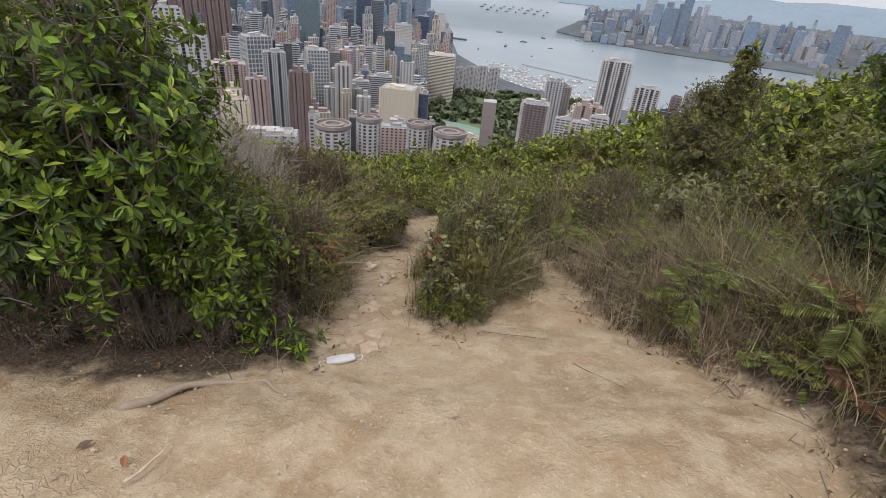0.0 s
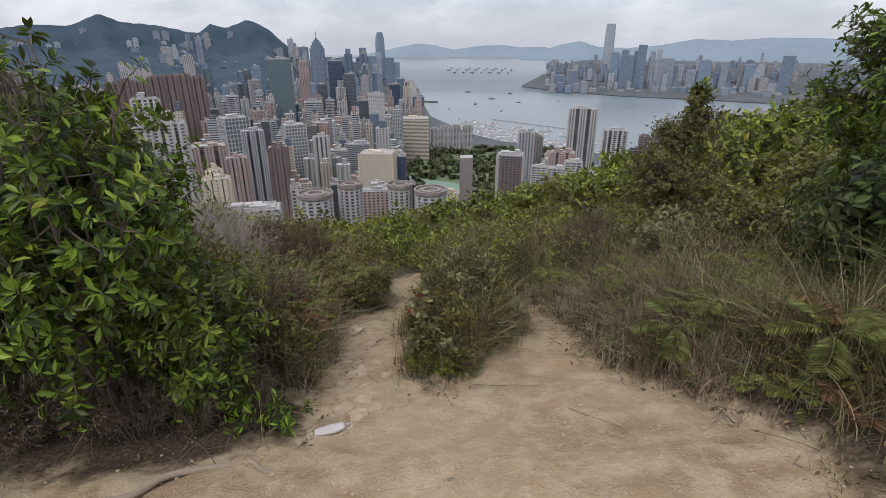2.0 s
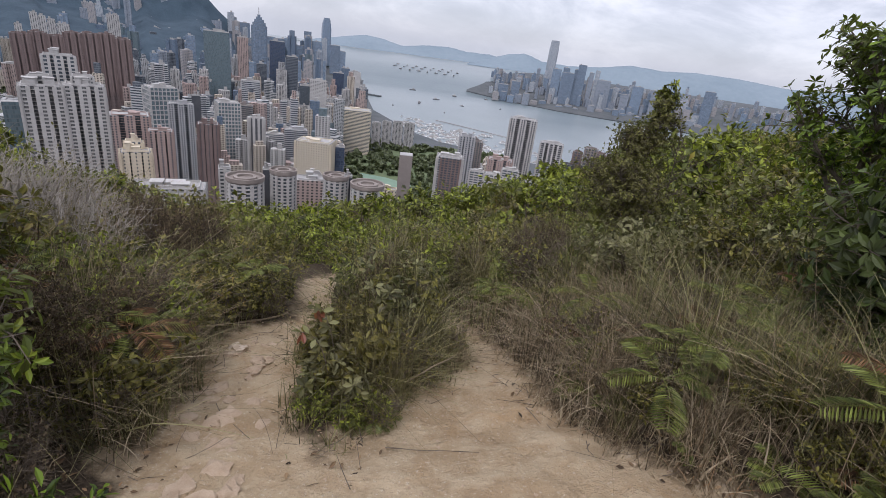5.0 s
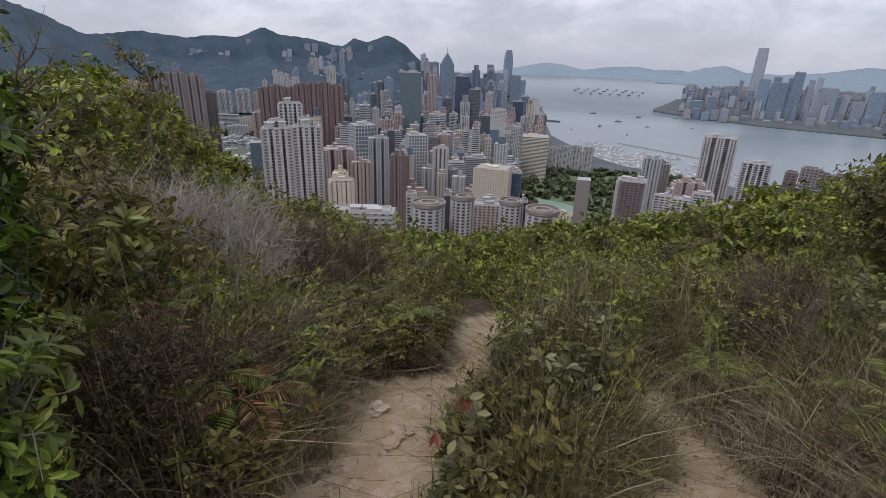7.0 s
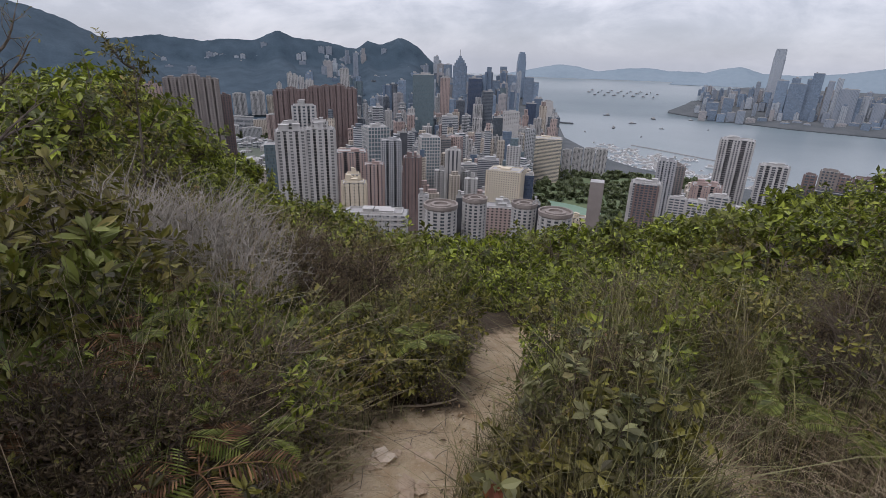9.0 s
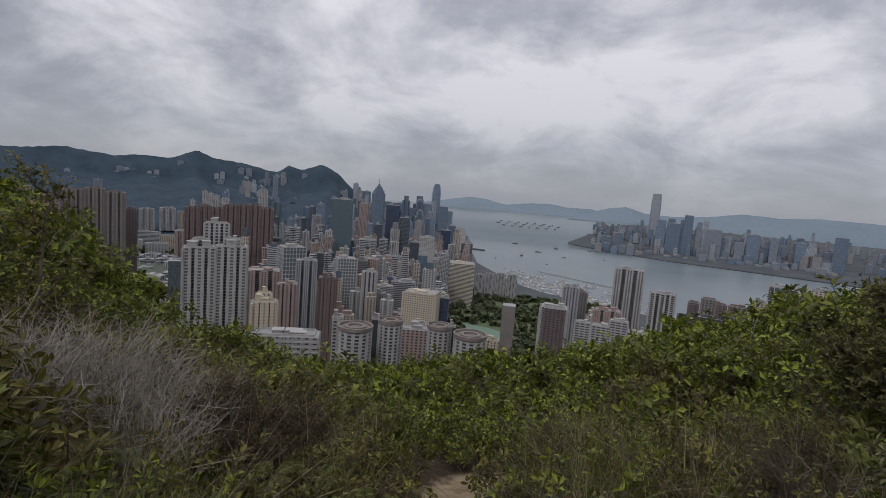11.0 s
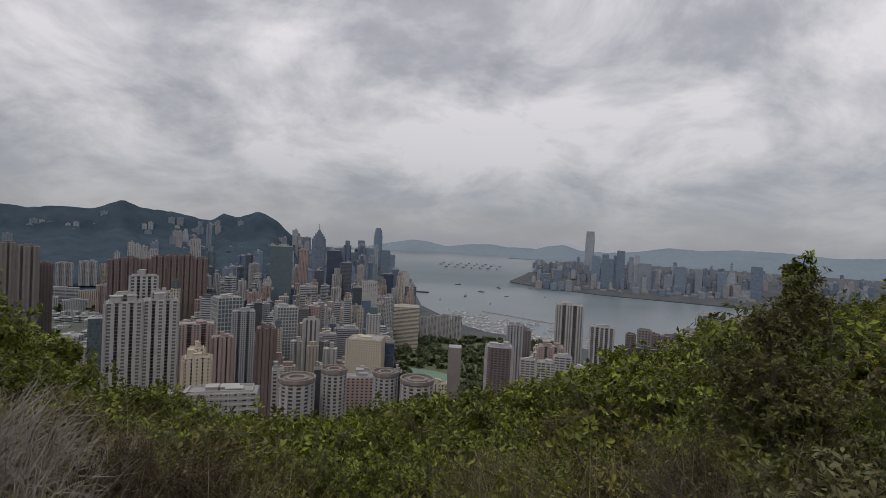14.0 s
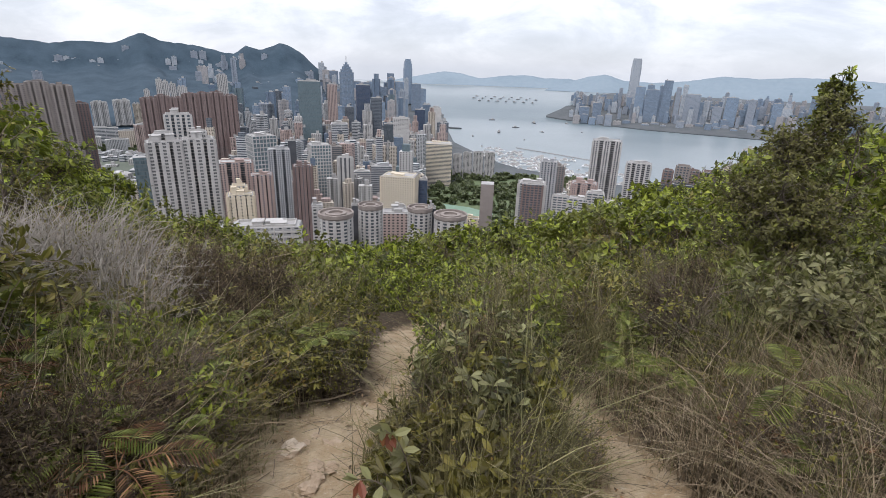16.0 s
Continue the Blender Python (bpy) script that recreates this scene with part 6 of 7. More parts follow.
tower(-32.3, 1750, -6.0, 46.0, "dusty pink apartment tower by the sports ground", plan="bays", core=FACADES[3], category="apartment tower", name="apartment_tower")
tower(-35.6, 1960, -6.2, 88.0, "long low grandstand building with a white roof", core=FACADES[4], category="grandstand", name="grandstand", tall=5, deep=0.3)
tower(-33.5, 1930, -6.5, 60.0, "long low banded office building", core=FACADES[2], category="office block", name="office_block", tall=5, deep=0.4)
tower(-36.9, 1900, -7.0, 70.0, "long low pale building beside the sports ground", core=FACADES[0], category="office block", name="office_block", tall=3, deep=0.4)
tower(-34.6, 1880, -7.3, 64.0, "long low pale building beside the sports ground", core=FACADES[1], category="office block", name="office_block", tall=3, deep=0.4)
tower(-35.39, 720, -10.65, 18.9, "low white curved school block", core=FACADES[0], wall=wall_white, storey=3.3, band=1.6, category="school", name="school_block", tall=3)
tower(-35.74, 740, -10.55, 38.6, "low white curved school block", core=FACADES[0], wall=wall_white, storey=3.3, band=1.6, category="school", name="school_block", tall=3)
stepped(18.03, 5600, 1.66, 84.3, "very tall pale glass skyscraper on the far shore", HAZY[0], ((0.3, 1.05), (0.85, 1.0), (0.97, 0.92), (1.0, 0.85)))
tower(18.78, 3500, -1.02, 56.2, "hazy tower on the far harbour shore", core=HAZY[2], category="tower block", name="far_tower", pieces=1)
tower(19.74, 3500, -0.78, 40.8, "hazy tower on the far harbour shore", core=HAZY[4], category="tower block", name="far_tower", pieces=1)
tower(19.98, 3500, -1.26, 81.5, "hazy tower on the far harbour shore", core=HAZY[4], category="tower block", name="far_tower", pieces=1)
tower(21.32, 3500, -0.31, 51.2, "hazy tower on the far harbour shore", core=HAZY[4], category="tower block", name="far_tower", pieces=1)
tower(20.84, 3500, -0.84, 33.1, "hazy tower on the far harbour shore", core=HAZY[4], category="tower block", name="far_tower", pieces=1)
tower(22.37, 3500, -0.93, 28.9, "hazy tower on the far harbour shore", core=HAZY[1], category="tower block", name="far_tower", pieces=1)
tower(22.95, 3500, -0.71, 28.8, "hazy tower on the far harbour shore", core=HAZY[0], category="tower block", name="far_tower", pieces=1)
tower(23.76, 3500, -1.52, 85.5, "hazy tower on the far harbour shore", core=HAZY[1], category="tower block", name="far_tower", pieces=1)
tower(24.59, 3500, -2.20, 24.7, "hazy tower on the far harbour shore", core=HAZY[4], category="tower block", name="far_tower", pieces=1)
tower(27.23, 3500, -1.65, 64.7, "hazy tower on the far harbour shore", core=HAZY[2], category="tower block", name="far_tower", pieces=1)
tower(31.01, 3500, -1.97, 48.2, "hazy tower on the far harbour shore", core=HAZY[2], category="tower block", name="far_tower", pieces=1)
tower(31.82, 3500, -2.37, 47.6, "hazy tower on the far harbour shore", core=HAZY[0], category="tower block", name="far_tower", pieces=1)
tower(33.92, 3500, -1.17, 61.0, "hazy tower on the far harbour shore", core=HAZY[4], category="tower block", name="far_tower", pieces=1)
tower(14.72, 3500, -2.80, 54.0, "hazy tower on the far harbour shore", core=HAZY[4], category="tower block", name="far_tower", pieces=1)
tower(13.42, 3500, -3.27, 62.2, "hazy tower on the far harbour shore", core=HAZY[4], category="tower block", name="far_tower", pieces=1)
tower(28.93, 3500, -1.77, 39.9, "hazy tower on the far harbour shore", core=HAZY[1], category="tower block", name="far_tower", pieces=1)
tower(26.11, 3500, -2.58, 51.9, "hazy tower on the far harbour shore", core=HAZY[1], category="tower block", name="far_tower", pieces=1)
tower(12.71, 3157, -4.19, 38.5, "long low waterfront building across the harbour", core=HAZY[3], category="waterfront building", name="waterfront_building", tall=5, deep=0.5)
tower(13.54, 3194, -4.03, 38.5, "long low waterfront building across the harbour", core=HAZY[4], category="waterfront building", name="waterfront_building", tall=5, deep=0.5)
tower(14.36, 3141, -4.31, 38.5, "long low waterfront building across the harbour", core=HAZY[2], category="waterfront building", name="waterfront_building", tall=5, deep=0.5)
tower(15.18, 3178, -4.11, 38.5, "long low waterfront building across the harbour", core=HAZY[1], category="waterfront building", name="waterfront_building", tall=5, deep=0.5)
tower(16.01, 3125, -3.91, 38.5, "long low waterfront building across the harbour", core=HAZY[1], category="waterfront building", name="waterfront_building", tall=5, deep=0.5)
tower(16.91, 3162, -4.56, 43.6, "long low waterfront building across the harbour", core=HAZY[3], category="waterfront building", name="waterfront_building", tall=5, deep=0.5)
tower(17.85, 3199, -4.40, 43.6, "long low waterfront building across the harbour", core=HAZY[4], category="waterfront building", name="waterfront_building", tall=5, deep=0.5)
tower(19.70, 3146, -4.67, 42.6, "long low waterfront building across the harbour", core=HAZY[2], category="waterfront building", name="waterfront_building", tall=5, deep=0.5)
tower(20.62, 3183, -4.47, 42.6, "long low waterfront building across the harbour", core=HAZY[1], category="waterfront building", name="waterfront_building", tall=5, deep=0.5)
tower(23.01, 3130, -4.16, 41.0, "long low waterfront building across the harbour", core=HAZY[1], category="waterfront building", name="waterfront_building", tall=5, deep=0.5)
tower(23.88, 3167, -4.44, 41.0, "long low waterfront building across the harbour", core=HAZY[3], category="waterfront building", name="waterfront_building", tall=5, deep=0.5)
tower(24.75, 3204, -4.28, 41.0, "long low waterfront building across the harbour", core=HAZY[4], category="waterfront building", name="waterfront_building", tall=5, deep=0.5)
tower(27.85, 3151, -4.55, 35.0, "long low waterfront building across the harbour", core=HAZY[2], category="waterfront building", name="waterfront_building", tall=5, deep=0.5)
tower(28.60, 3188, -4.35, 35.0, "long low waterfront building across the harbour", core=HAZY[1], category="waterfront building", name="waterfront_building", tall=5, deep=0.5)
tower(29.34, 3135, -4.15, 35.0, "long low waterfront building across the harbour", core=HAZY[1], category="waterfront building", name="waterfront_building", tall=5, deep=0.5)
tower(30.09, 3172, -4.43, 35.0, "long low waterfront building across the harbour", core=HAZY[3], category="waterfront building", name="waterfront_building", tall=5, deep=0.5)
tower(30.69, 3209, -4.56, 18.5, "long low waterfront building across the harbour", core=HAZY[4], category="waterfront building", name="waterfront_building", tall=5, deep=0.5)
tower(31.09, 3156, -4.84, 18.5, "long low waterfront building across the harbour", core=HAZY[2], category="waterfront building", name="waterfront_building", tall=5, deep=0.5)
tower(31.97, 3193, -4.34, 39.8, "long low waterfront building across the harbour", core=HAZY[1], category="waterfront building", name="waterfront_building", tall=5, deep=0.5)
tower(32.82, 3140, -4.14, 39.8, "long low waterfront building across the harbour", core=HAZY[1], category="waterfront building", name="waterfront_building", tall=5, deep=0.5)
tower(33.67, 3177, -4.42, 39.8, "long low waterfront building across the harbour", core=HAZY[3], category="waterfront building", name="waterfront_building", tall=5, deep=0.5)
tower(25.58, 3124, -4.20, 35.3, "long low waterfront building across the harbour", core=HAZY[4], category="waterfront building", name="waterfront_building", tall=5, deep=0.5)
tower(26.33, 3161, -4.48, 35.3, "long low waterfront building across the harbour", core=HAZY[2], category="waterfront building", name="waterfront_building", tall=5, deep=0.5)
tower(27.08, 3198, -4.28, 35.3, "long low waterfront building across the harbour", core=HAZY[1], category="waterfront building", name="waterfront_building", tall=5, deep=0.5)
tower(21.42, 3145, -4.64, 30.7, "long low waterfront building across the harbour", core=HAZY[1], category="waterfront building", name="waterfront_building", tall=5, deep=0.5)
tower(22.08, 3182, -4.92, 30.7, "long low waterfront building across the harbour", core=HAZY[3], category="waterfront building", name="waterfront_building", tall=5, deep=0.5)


def infill(count, az_range, d_range, heights, palette, label, category, name, seed, keep_out=None, base=5.0, wide=(18, 42)):
    """The unnamed blocks between the landmarks, each a building of its own."""
    rnd = random.Random(seed)
    made = []
    tries = 0
    while len(made) < count and tries < count * 30:
        tries += 1
        az, d = rnd.uniform(*az_range), math.sqrt(rnd.uniform(d_range[0] ** 2, d_range[1] ** 2))
        if keep_out and keep_out(az, d):
            continue
        x, y = bearing(az, d)
        w, h = rnd.uniform(*wide), rnd.uniform(*heights) * rnd.choice((0.6, 0.8, 1, 1, 1.25))
        if any(abs(x - ox) < wide[1] * 0.8 and abs(y - oy) < wide[1] * 0.8 for ox, oy in made):
            continue
        made.append((x, y))
        px, py, pz, s = drawn_in(x, y, SEA + base)
        ob = thing(name, label, category, "infill blocks of the city", at=(px, py, pz), turn=-az + rnd.choice((-20, -8, 5, 18)))
        ob.scale = (s, s, s)
        plan = rectangle(w, w * rnd.uniform(0.5, 1.0)) if rnd.random() < 0.5 else notched(w, w * 0.7, 2, 0.18)
        prism("wall", plan, 0, h, rnd.choice(palette), ob)
        if rnd.random() < 0.4:
            prism("upper_block", [(a * 0.6, b * 0.6) for a, b in plan], h, h * rnd.uniform(1.05, 1.14), rnd.choice(palette), ob)
        boxes_mesh("lift_house", [(w * rnd.uniform(-0.15, 0.15), 0, w * 0.3, w * 0.25, h - 0.2, h + rnd.uniform(4, 9), 0), (w * 0.22, 0.3, w * 0.16, w * 0.2, h - 0.25, h + 3, 0)], roof_mat, ob)


infill(170, (-34, -1.5), (820, 1300), (55, 115), FACADES[:5] * 2 + FACADES, "slim high-rise block in the dense city", "tower block", "city_block", 21, lambda az, d: az > -4 or d < 1050 and -32 < az < -24 or az < -31, wide=(13, 28))
infill(270, (-31, -1.5), (1300, 1900), (60, 125), FACADES[:5] * 2 + FACADES, "slim high-rise further off in the dense city", "tower block", "high_rise", 29, wide=(13, 30))
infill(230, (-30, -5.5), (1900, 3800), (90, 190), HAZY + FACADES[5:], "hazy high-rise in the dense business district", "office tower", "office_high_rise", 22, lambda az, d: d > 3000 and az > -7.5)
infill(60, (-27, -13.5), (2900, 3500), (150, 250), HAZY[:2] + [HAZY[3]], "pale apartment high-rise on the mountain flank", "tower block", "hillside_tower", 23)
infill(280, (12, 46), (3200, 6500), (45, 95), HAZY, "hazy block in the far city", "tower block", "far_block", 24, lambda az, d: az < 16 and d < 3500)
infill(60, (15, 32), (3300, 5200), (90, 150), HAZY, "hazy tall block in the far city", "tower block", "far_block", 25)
infill(40, (-50, -30), (860, 1500), (15, 45), FACADES[:5], "mid-rise block in the valley", "building", "valley_block", 26, lambda az, d: d > 1360 or d < 1000 and az > -40)
infill(26, (-42, -31.5), (1400, 1850), (9, 18), FACADES[:2] + [FACADES[4]], "low pale pavilion by the sports ground", "building", "pavilion", 30, wide=(24, 52))
infill(34, (-9, 3), (560, 860), (25, 75), FACADES[:5], "older mid-rise block below the hill", "building", "low_block", 27, lambda az, d: az > -1 and d > 700, wide=(12, 26))
infill(30, (6, 24), (560, 1250), (12, 45), FACADES[:4], "low pale block near the park", "building", "low_block", 28, lambda az, d: az < 12 and d > 780, wide=(12, 26))


def villas(places):
    """Pale apartment blocks on the mountain ridge, standing on its flank."""
    for az, d, count in places:
        top_el = np.interp(az, peak_az, peak_el)
        t = (d - 2100) / 2000
        z = SEA + (EYE[2] + 4100 * math.tan(radians(top_el)) - SEA) * t ** 0.85
        for i in range(count):
            px, py, pz, s = drawn_in(*bearing(az + i * 0.42 + 0.2 * math.sin(i * 5 + az), d + 90 * math.sin(i * 3.3 + az)), z - 40 + 30 * math.sin(i * 3.3 + az))
            ob = thing("hillside_block", "pale apartment block high on the wooded ridge", "building", "blocks on the ridge", at=(px, py, pz), turn=-az)
            ob.scale = (s, s, s)
            prism("wall", notched(26 + i * 53 % 21, 16, 2), 0, 40 + i * 37 % 19, HAZY[i % 2], ob)
            boxes_mesh("lift_house", [(0, 0, 8, 6, 39, 44 + i * 37 % 19, 0)], roof_mat, ob)


villas([(-44.5, 3000, 3), (-42, 3150, 2), (-40, 2900, 2), (-38, 3500, 4), (-35.5, 3300, 3), (-33, 3600, 2), (-32, 2950, 1), (-29.5, 3300, 3), (-27.5, 3550, 4), (-26, 3100, 2), (-25, 3500, 2), (-23.5, 3700, 3), (-21, 3600, 3)])


# trees in the city, boats and ships
park_leaf = leaf_material("leaf_park", (0.05, 0.075, 0.04), (0.1, 0.135, 0.075), (0.17, 0.21, 0.11))


def city_trees(label, count, az_range, d_range, size, seed):
    rng = np.random.default_rng(seed)
    buf = Buffer()
    kinds = [bush_arrays(seed * 7 + i, 0.6, 1.0, 7, 4, 2, 0.34, 5, LEAF_FAR, 0.8, 0.3) for i in range(3)]
    for _ in range(count):
        d, az = math.sqrt(rng.uniform(d_range[0] ** 2, d_range[1] ** 2)), rng.uniform(*az_range)
        if 7 < az < 12 and 890 < d < 1000 or -1.5 < az < 4.5 and 930 < d < 1050:
            continue
        x, y = bearing(az, d)
        s = size * rng.uniform(0.7, 1.4)
        fv, fq = kinds[int(rng.integers(3))][2:]
        buf.add(fv * s + np.array([EYE[0] + x, EYE[1] + y, SEA + 4]), fq)
    tagged(mesh_object("park_trees", *buf.arrays(), park_leaf), label, "trees", kind="stuff")


city_trees("dark green trees of the city park", 560, (-3, 15), (800, 1400), 14, 61)
city_trees("trees along the valley sports ground", 260, (-48, -30), (760, 1400), 15, 62)
city_trees("trees behind the valley sports ground", 130, (-48, -30), (1830, 2250), 18, 64)
city_trees("trees between the buildings below the hill", 160, (-26, 24), (560, 820), 13, 63)

hull_white = plain("boat_hull", (0.6, 0.6, 0.6), (0.78, 0.78, 0.77), 0.5, 0.4)


def boat(x, y, length, turn, label, hull, name="boat"):
    ob = thing(name, label, "boat", "boats in the harbour", at=(EYE[0] + x, EYE[1] + y, SEA), turn=turn)
    w, h = length * 0.26, length * 0.12
    bm = bmesh.new()
    low = [bm.verts.new((a * length, b * w, -0.3)) for a, b in ((-0.48, -0.4), (0.25, -0.4), (0.46, 0), (0.25, 0.4), (-0.48, 0.4))]
    top = [bm.verts.new((a * length, b * w, h)) for a, b in ((-0.5, -0.5), (0.25, -0.5), (0.52, 0), (0.25, 0.5), (-0.5, 0.5))]
    for i in range(5):
        bm.faces.new((low[i], low[(i + 1) % 5], top[(i + 1) % 5], top[i]))
    bm.faces.new(top)
    bm_object("hull", bm, hull, ob)
    boxes_mesh("cabin", [(-length * 0.1, 0, length * 0.42, w * 0.7, h - 0.05, h + length * 0.11, 0), (-length * 0.14, 0, length * 0.2, w * 0.55, h + length * 0.11 - 0.02, h + length * 0.17, 0)], wall_white, ob)
    return ob


moored = boat(*bearing(9, 1600), 17, 30, "white motor yacht moored in the boat shelter", hull_white)
r_boat = random.Random(71)
for _ in range(210):
    az = r_boat.uniform(2.5, 20) if r_boat.random() < 0.4 else r_boat.uniform(4.5, 13)
    edge = np.interp(az, (2, 4.5, 7, 10, 13, 19, 21), (1800, 1620, 1530, 1480, 1430, 1400, 1400))
    x, y = bearing(az, edge + 12 + r_boat.uniform(0, 1) ** 1.3 * 330)
    size = r_boat.uniform(0.8, 2.2)
    copy_thing(moored, Matrix.LocRotScale((EYE[0] + x, EYE[1] + y, SEA), Euler((0, 0, r_boat.uniform(0, 6.3))), Vector((size,) * 3)))
barge_hull = plain("barge_hull", (0.1, 0.11, 0.12), (0.2, 0.2, 0.2), 0.3, 0.7)
barge = boat(*bearing(4.5, 2500), 46, 80, "dark working barge at anchor in the harbour", barge_hull, "barge")
for az, d, size in ((6.3, 2750, 0.8), (8.2, 3050, 1.0), (3.6, 3120, 0.9), (9.2, 2600, 0.5), (11.8, 3120, 0.6), (1.6, 2300, 0.5), (7.4, 2250, 0.4), (13.5, 2700, 0.4)):
    copy_thing(barge, Matrix.LocRotScale((EYE[0] + bearing(az, d)[0], EYE[1] + bearing(az, d)[1], SEA), Euler((0, 0, az)), Vector((size,) * 3)))
for i in range(22):
    px, py, pz, s = drawn_in(*bearing(1.5 + i * 0.32, 5600 + 500 * math.sin(i * 2.1)), SEA)
    copy_thing(barge, Matrix.LocRotScale((px, py, pz), Euler((0, 0, i * 0.4)), Vector((s * 0.9,) * 3)))


# ---- small things on the ground ----
def lump(name, radius, seed, squash=0.42):
    """An uneven stone."""
    bm = bmesh.new()
    bmesh.ops.create_icosphere(bm, subdivisions=2, radius=radius)
    for v in bm.verts:
        k = 1 + 0.75 * noise.noise(v.co / radius * 1.6 + Vector((seed * 3.7, 0, 0)))
        v.co = Vector((v.co.x * k, v.co.y * k * 0.8, v.co.z * k * squash))
    return bm


stone_mat = plain("pale_stone", (0.46, 0.36, 0.26), (0.62, 0.53, 0.42), 18, 0.9, bump=0.5)
gully_mat = plain("soil_coloured_stone", (0.36, 0.26, 0.17), (0.52, 0.41, 0.3), 22, 0.95, bump=0.6)


def stone(x, y, size, seed, label, material=None):
    ob = bm_object("stone", lump("stone", 0.05, seed), material or gully_mat, smooth=False)
    ob.matrix_basis = Matrix.LocRotScale((x, y, float(land(x, y)) - 0.005), Euler((0, 0, seed * 1.7)), Vector((size,) * 3))
    return tagged(ob, label, "stone", "stones on the path")


ob = bm_object("stone", lump("stone", 0.05, 8, 0.75), stone_mat, smooth=False)
ob.matrix_basis = Matrix.LocRotScale((-0.64, 3.75, float(land(-0.64, 3.75)) + 0.012), Euler((0.1, 0.05, 0.6)), Vector((1.25, 1.0, 0.95)))
tagged(ob, "pale angular stone lying on the trodden path", "stone", "stones on the path")
r_stone = random.Random(44)
for i in range(46):
    t = r_stone.uniform(0, 1)
    x = -0.55 + r_stone.uniform(-0.13, 0.2) + (0.08 if t < 0.4 else 0)
    y = 2.2 + 1.7 * t
    stone(x, y, r_stone.uniform(0.4, 1.45), i, "worn stone half sunk in the gully soil")
for i in range(14):
    stone(r_stone.uniform(-1.6, 1.4), r_stone.uniform(0.9, 2.5), r_stone.uniform(0.1, 0.3), i + 50, "small pebble on trodden clay soil")

# grit and leaf litter
r_lit = np.random.default_rng(47)
n = 2600
gx_, gy_ = r_lit.uniform(-3, 1.7, n), r_lit.uniform(0.7, 4.3, n)
keep = bare(gx_, gy_) < 0.1
gx_, gy_ = gx_[keep], gy_[keep]
gz_ = np.array([ground_z(a, b) for a, b in zip(gx_, gy_)]) + 0.004
size = 0.004 + 0.007 * r_lit.uniform(0, 1, len(gx_)) ** 3
octa = np.array([[1, 0, 0], [0, 1, 0], [-1, 0, 0], [0, -1, 0], [0, 0, 0.8], [0, 0, -0.8]])
tri = np.array([[0, 1, 4], [1, 2, 4], [2, 3, 4], [3, 0, 4], [1, 0, 5], [2, 1, 5], [3, 2, 5], [0, 3, 5]])
gv = np.stack([gx_, gy_, gz_], axis=-1)[:, None] + octa[None] * size[:, None, None] * r_lit.uniform(0.6, 1.4, (len(gx_), 6, 1))
tagged(mesh_object("grit", gv.reshape(-1, 3), ((np.arange(len(gx_)) * 6)[:, None, None] + tri[None]).reshape(-1, 3), gully_mat), "loose grit scattered on the clay path", "grit", kind="stuff")

litter_mat = leaf_material("leaf_litter", (0.06, 0.04, 0.025), (0.15, 0.1, 0.06), (0.3, 0.2, 0.11), (0.34, 0.16, 0.06), 0.8, 0.05)
n = 6500
lx, ly = r_lit.uniform(-3.6, 2.4, n), r_lit.uniform(0.6, 4.8, n)
d_edge = bare(lx, ly)
keep = (d_edge > -0.22) & (d_edge < 0.5) & (r_lit.uniform(0, 1, n) < np.clip(0.75 + d_edge * 4, 0.03, 1))
lx, ly = lx[keep], ly[keep]
lz = np.array([ground_z(a, b) for a, b in zip(lx, ly)]) + 0.012
way = unit(r_lit.normal(size=(len(lx), 3)) * np.array([1, 1, 0.15]))
ll = r_lit.uniform(0.015, 0.045, len(lx))
fv, fq = leaves(np.stack([lx, ly, lz], axis=-1), way, r_lit.normal(size=(len(lx), 3)) * 0.35 + np.array([0, 0, 1.0]), ll, ll * 0.4)
tagged(mesh_object("leaf_litter", fv, fq, litter_mat), "brown fallen leaves along the edge of the clearing", "leaf litter", kind="stuff")
n = 1500
lx, ly = r_lit.uniform(-3.6, 2.4, n), r_lit.uniform(0.6, 4.8, n)
d_edge = bare(lx, ly)
keep = (d_edge > -0.18) & (d_edge < 0.35)
lx, ly = lx[keep], ly[keep]
base = np.stack([lx, ly, np.array([ground_z(a, b) for a, b in zip(lx, ly)]) + 0.008], axis=-1)
way = unit(r_lit.normal(size=(len(lx), 3)) * np.array([1, 1, 0.12]))
tw = arcs(r_lit, base, way, r_lit.uniform(0.06, 0.3, len(lx)), 5, 0.0, 0.08)
tagged(mesh_object("twig_litter", *tubes(tw, 0.002 * np.linspace(1, 0.5, 5)[None] * r_lit.uniform(0.6, 1.6, (len(lx), 1)), 3), twig_mat), "dry twigs strewn along the banks", "twigs", kind="stuff")


def stick(points, radius, label, material, name="stick"):
    """A bent stick or root laid over the soil through a few places."""
    p = np.array([(x, y, float(land(x, y)) + h) for x, y, h in points])[None]
    t = np.linspace(0, len(points) - 1, 24)
    path = np.stack([np.interp(t, np.arange(len(points)), p[0, :, i]) for i in range(3)], axis=-1)
    path += np.stack([np.sin(t * 5.1), np.cos(t * 4.3), np.sin(t * 6.7) * 0.4], axis=-1) * radius * 0.5
    r = radius * (1 - 0.55 * np.linspace(0, 1, 24)) * (1 + 0.15 * np.sin(t * 9))
    return tagged(mesh_object(name, *tubes(path[None], r[None], 7), material, smooth=True), label, name)


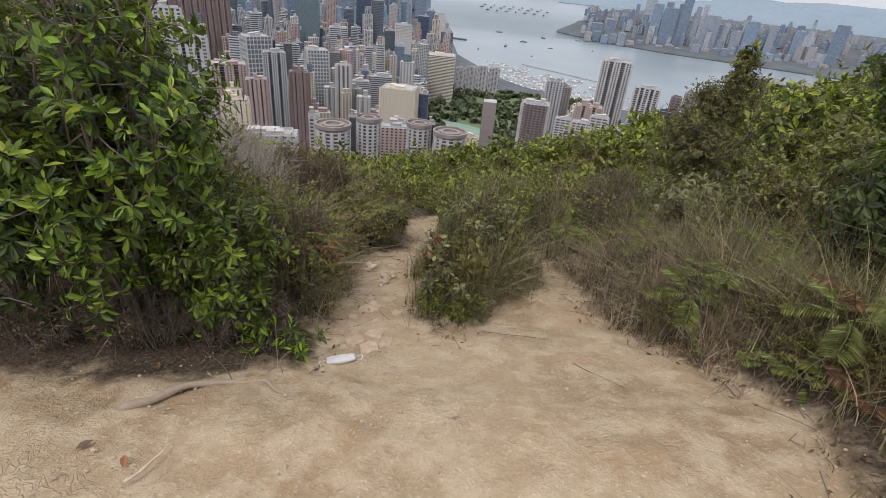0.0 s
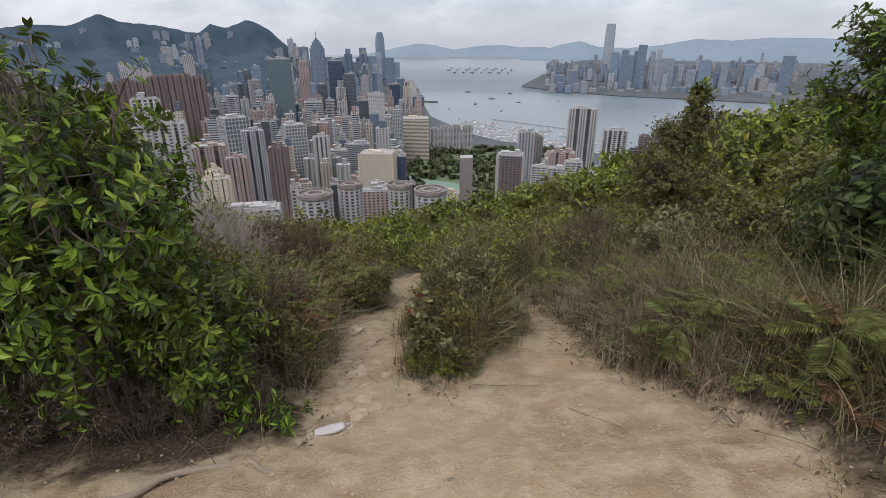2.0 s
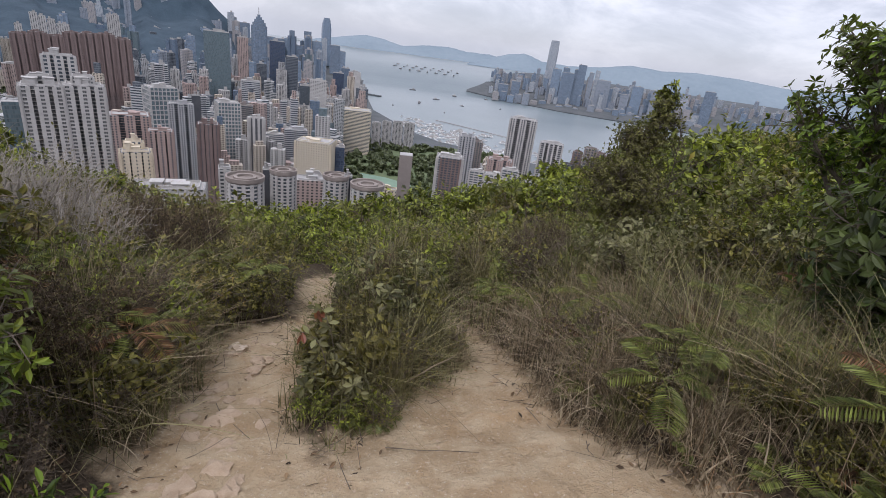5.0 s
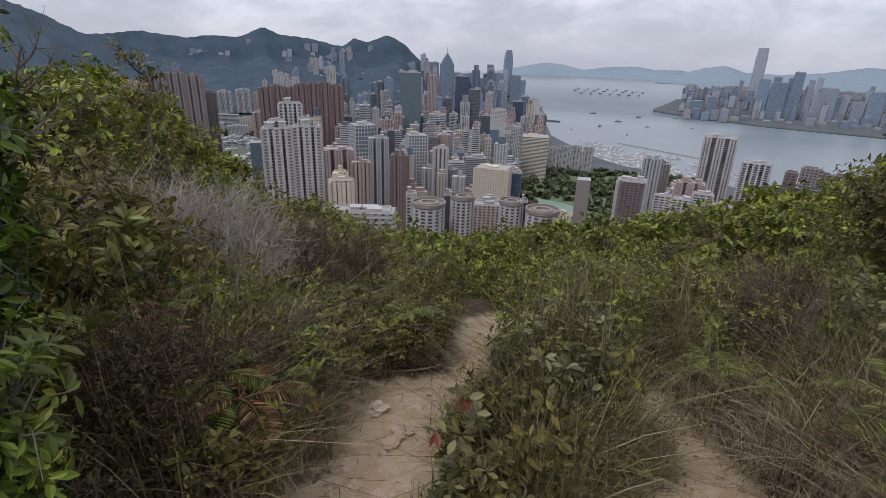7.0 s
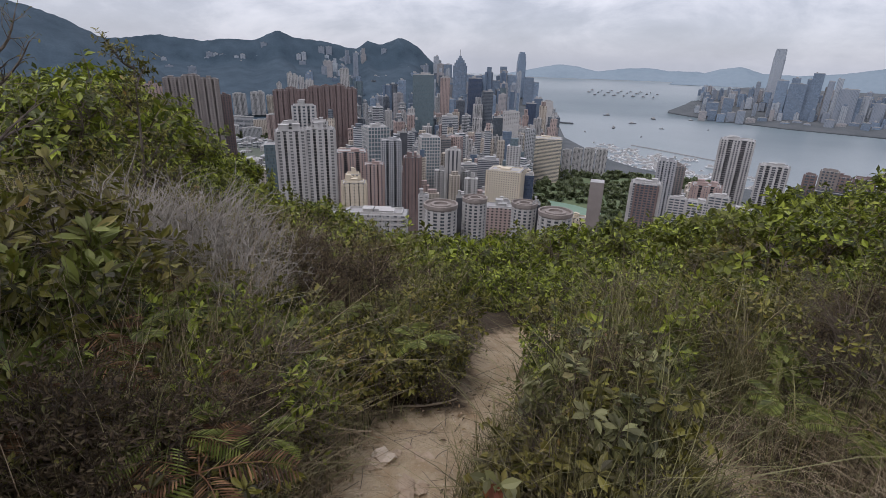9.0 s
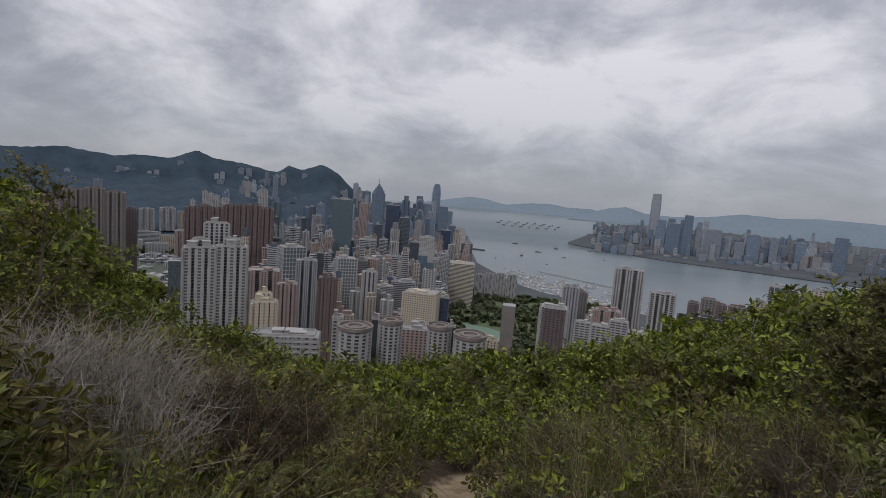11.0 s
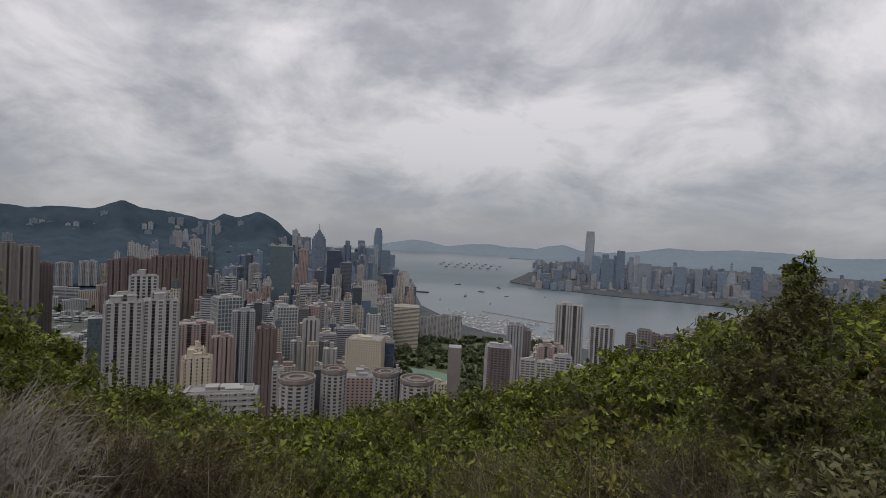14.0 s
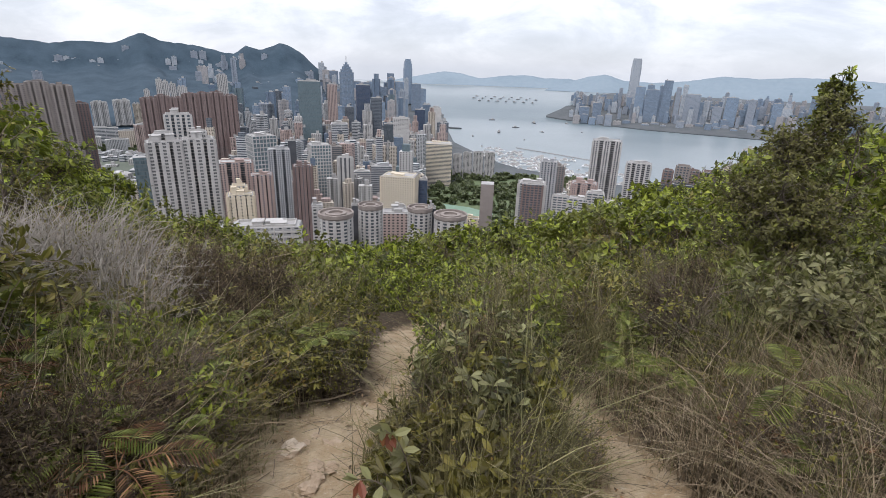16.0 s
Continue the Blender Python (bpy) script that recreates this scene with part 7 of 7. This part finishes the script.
root_mat = plain("worn_root", (0.22, 0.17, 0.12), (0.36, 0.29, 0.21), 14, 0.9, bump=0.5)
stick([(-1.28, 1.42, 0.0), (-1.12, 1.6, 0.015), (-0.95, 1.7, 0.012), (-0.78, 1.72, 0.006), (-0.6, 1.62, -0.01)], 0.022, "worn bare tree root crossing the clay", root_mat, "root")
stick([(-1.02, 1.06, 0.006), (-0.98, 1.14, 0.008), (-0.96, 1.24, 0.006)], 0.006, "short pale dead stick on bare soil", stone_mat)
stick([(0.42, 3.12, 0.1), (0.55, 3.13, 0.19), (0.68, 3.16, 0.25)], 0.0048, "bleached bent stick caught in the middle bush", root_mat)
stick([(-0.28, 2.72, 0.004), (-0.12, 2.68, 0.01), (0.05, 2.62, 0.006)], 0.003, "thin dark twig lying before the bush", twig_mat)
stick([(0.3, 2.62, 0.01), (0.5, 2.58, 0.012), (0.72, 2.56, 0.006)], 0.003, "thin dark twig lying before the bush", twig_mat)
stick([(0.72, 2.35, 0.003), (0.86, 2.1, 0.004), (0.98, 1.88, 0.003)], 0.0025, "thin dry twig on trodden clay", twig_mat)
stick([(-0.95, 4.12, 0.02), (-0.72, 4.22, 0.03), (-0.55, 4.28, 0.04), (-0.42, 4.36, 0.06)], 0.01, "pale crooked root at the foot of the bank", root_mat, "root")

# the two face masks
cloth = plain("mask_fabric", (0.74, 0.7, 0.68), (0.85, 0.82, 0.8), 40, 0.85)
cloth_blue = plain("blue_mask_fabric", (0.42, 0.58, 0.68), (0.58, 0.72, 0.8), 40, 0.85)


def face_mask(at, turn, material, label, lean=0.0):
    """A folded pleated mask with two ear loops."""
    ob = thing("face_mask", label, "face mask", at=at)
    ob.matrix_basis = pose(*at, lean, 0, turn)
    bm = bmesh.new()
    nx, ny = 14, 7
    grid = []
    for j in range(ny):
        row = []
        for i in range(nx):
            u, v = i / (nx - 1) - 0.5, j / (ny - 1) - 0.5
            pinch = 1 - 1.6 * abs(u) ** 2.2
            z = 0.022 * (1 - 4 * u * u) * (1 - 3 * v * v) + 0.003 * (j % 2) + 0.004
            row.append(bm.verts.new((u * 0.17, v * 0.075 * pinch + 0.012 * u * u * 4, z)))
        grid.append(row)
    for j in range(ny - 1):
        for i in range(nx - 1):
            bm.faces.new((grid[j][i], grid[j][i + 1], grid[j + 1][i + 1], grid[j + 1][i]))
    bmesh.ops.solidify(bm, geom=bm.faces[:], thickness=0.0015)
    bm_object("cloth", bm, material, ob, smooth=True)
    for side in (-1, 1):
        a = np.linspace(-2.4, 2.4, 14)
        loop = np.stack([side * (0.098 + 0.02 * np.cos(a)), 0.02 * np.sin(a), 0.006 + 0.006 * np.cos(a * 2)], axis=-1)
        mesh_object("ear_loop", *tubes(loop[None], np.full((1, 14), 0.0015), 4), cloth, ob)
    return ob


face_mask((-0.5, 2.07, ground_z(-0.5, 2.07) + 0.006), 22, cloth, "discarded white face mask on bare soil")
face_mask((2.03, 1.69, ground_z(2.03, 1.69) + 0.12), 60, cloth_blue, "crumpled pale blue face mask caught in grass", 50)
fallen = [((-0.82, 1.0), (0.45, 0.36, 0.05)), ((-1.06, 1.12), (0.3, 0.13, 0.06)), ((-1.25, 1.24), (0.12, 0.08, 0.05)), ((0.1, 1.5), (0.2, 0.15, 0.1))]
for i, ((x, y), col) in enumerate(fallen):
    fm = plain("fallen_leaf", tuple(c * 0.7 for c in col), col, 30, 0.7)
    fv, fq = leaves(np.array([[0, 0, 0.008]]), np.array([[math.cos(i * 2), math.sin(i * 2), 0.1]]), np.array([[0.2, 0.1, 1.0]]), np.array([0.06]), np.array([0.03]))
    ob = mesh_object("fallen_leaf", fv, fq, fm)
    ob.matrix_basis = pose(x, y, ground_z(x, y))
    tagged(ob, "single fallen leaf lying on bare soil", "leaf")
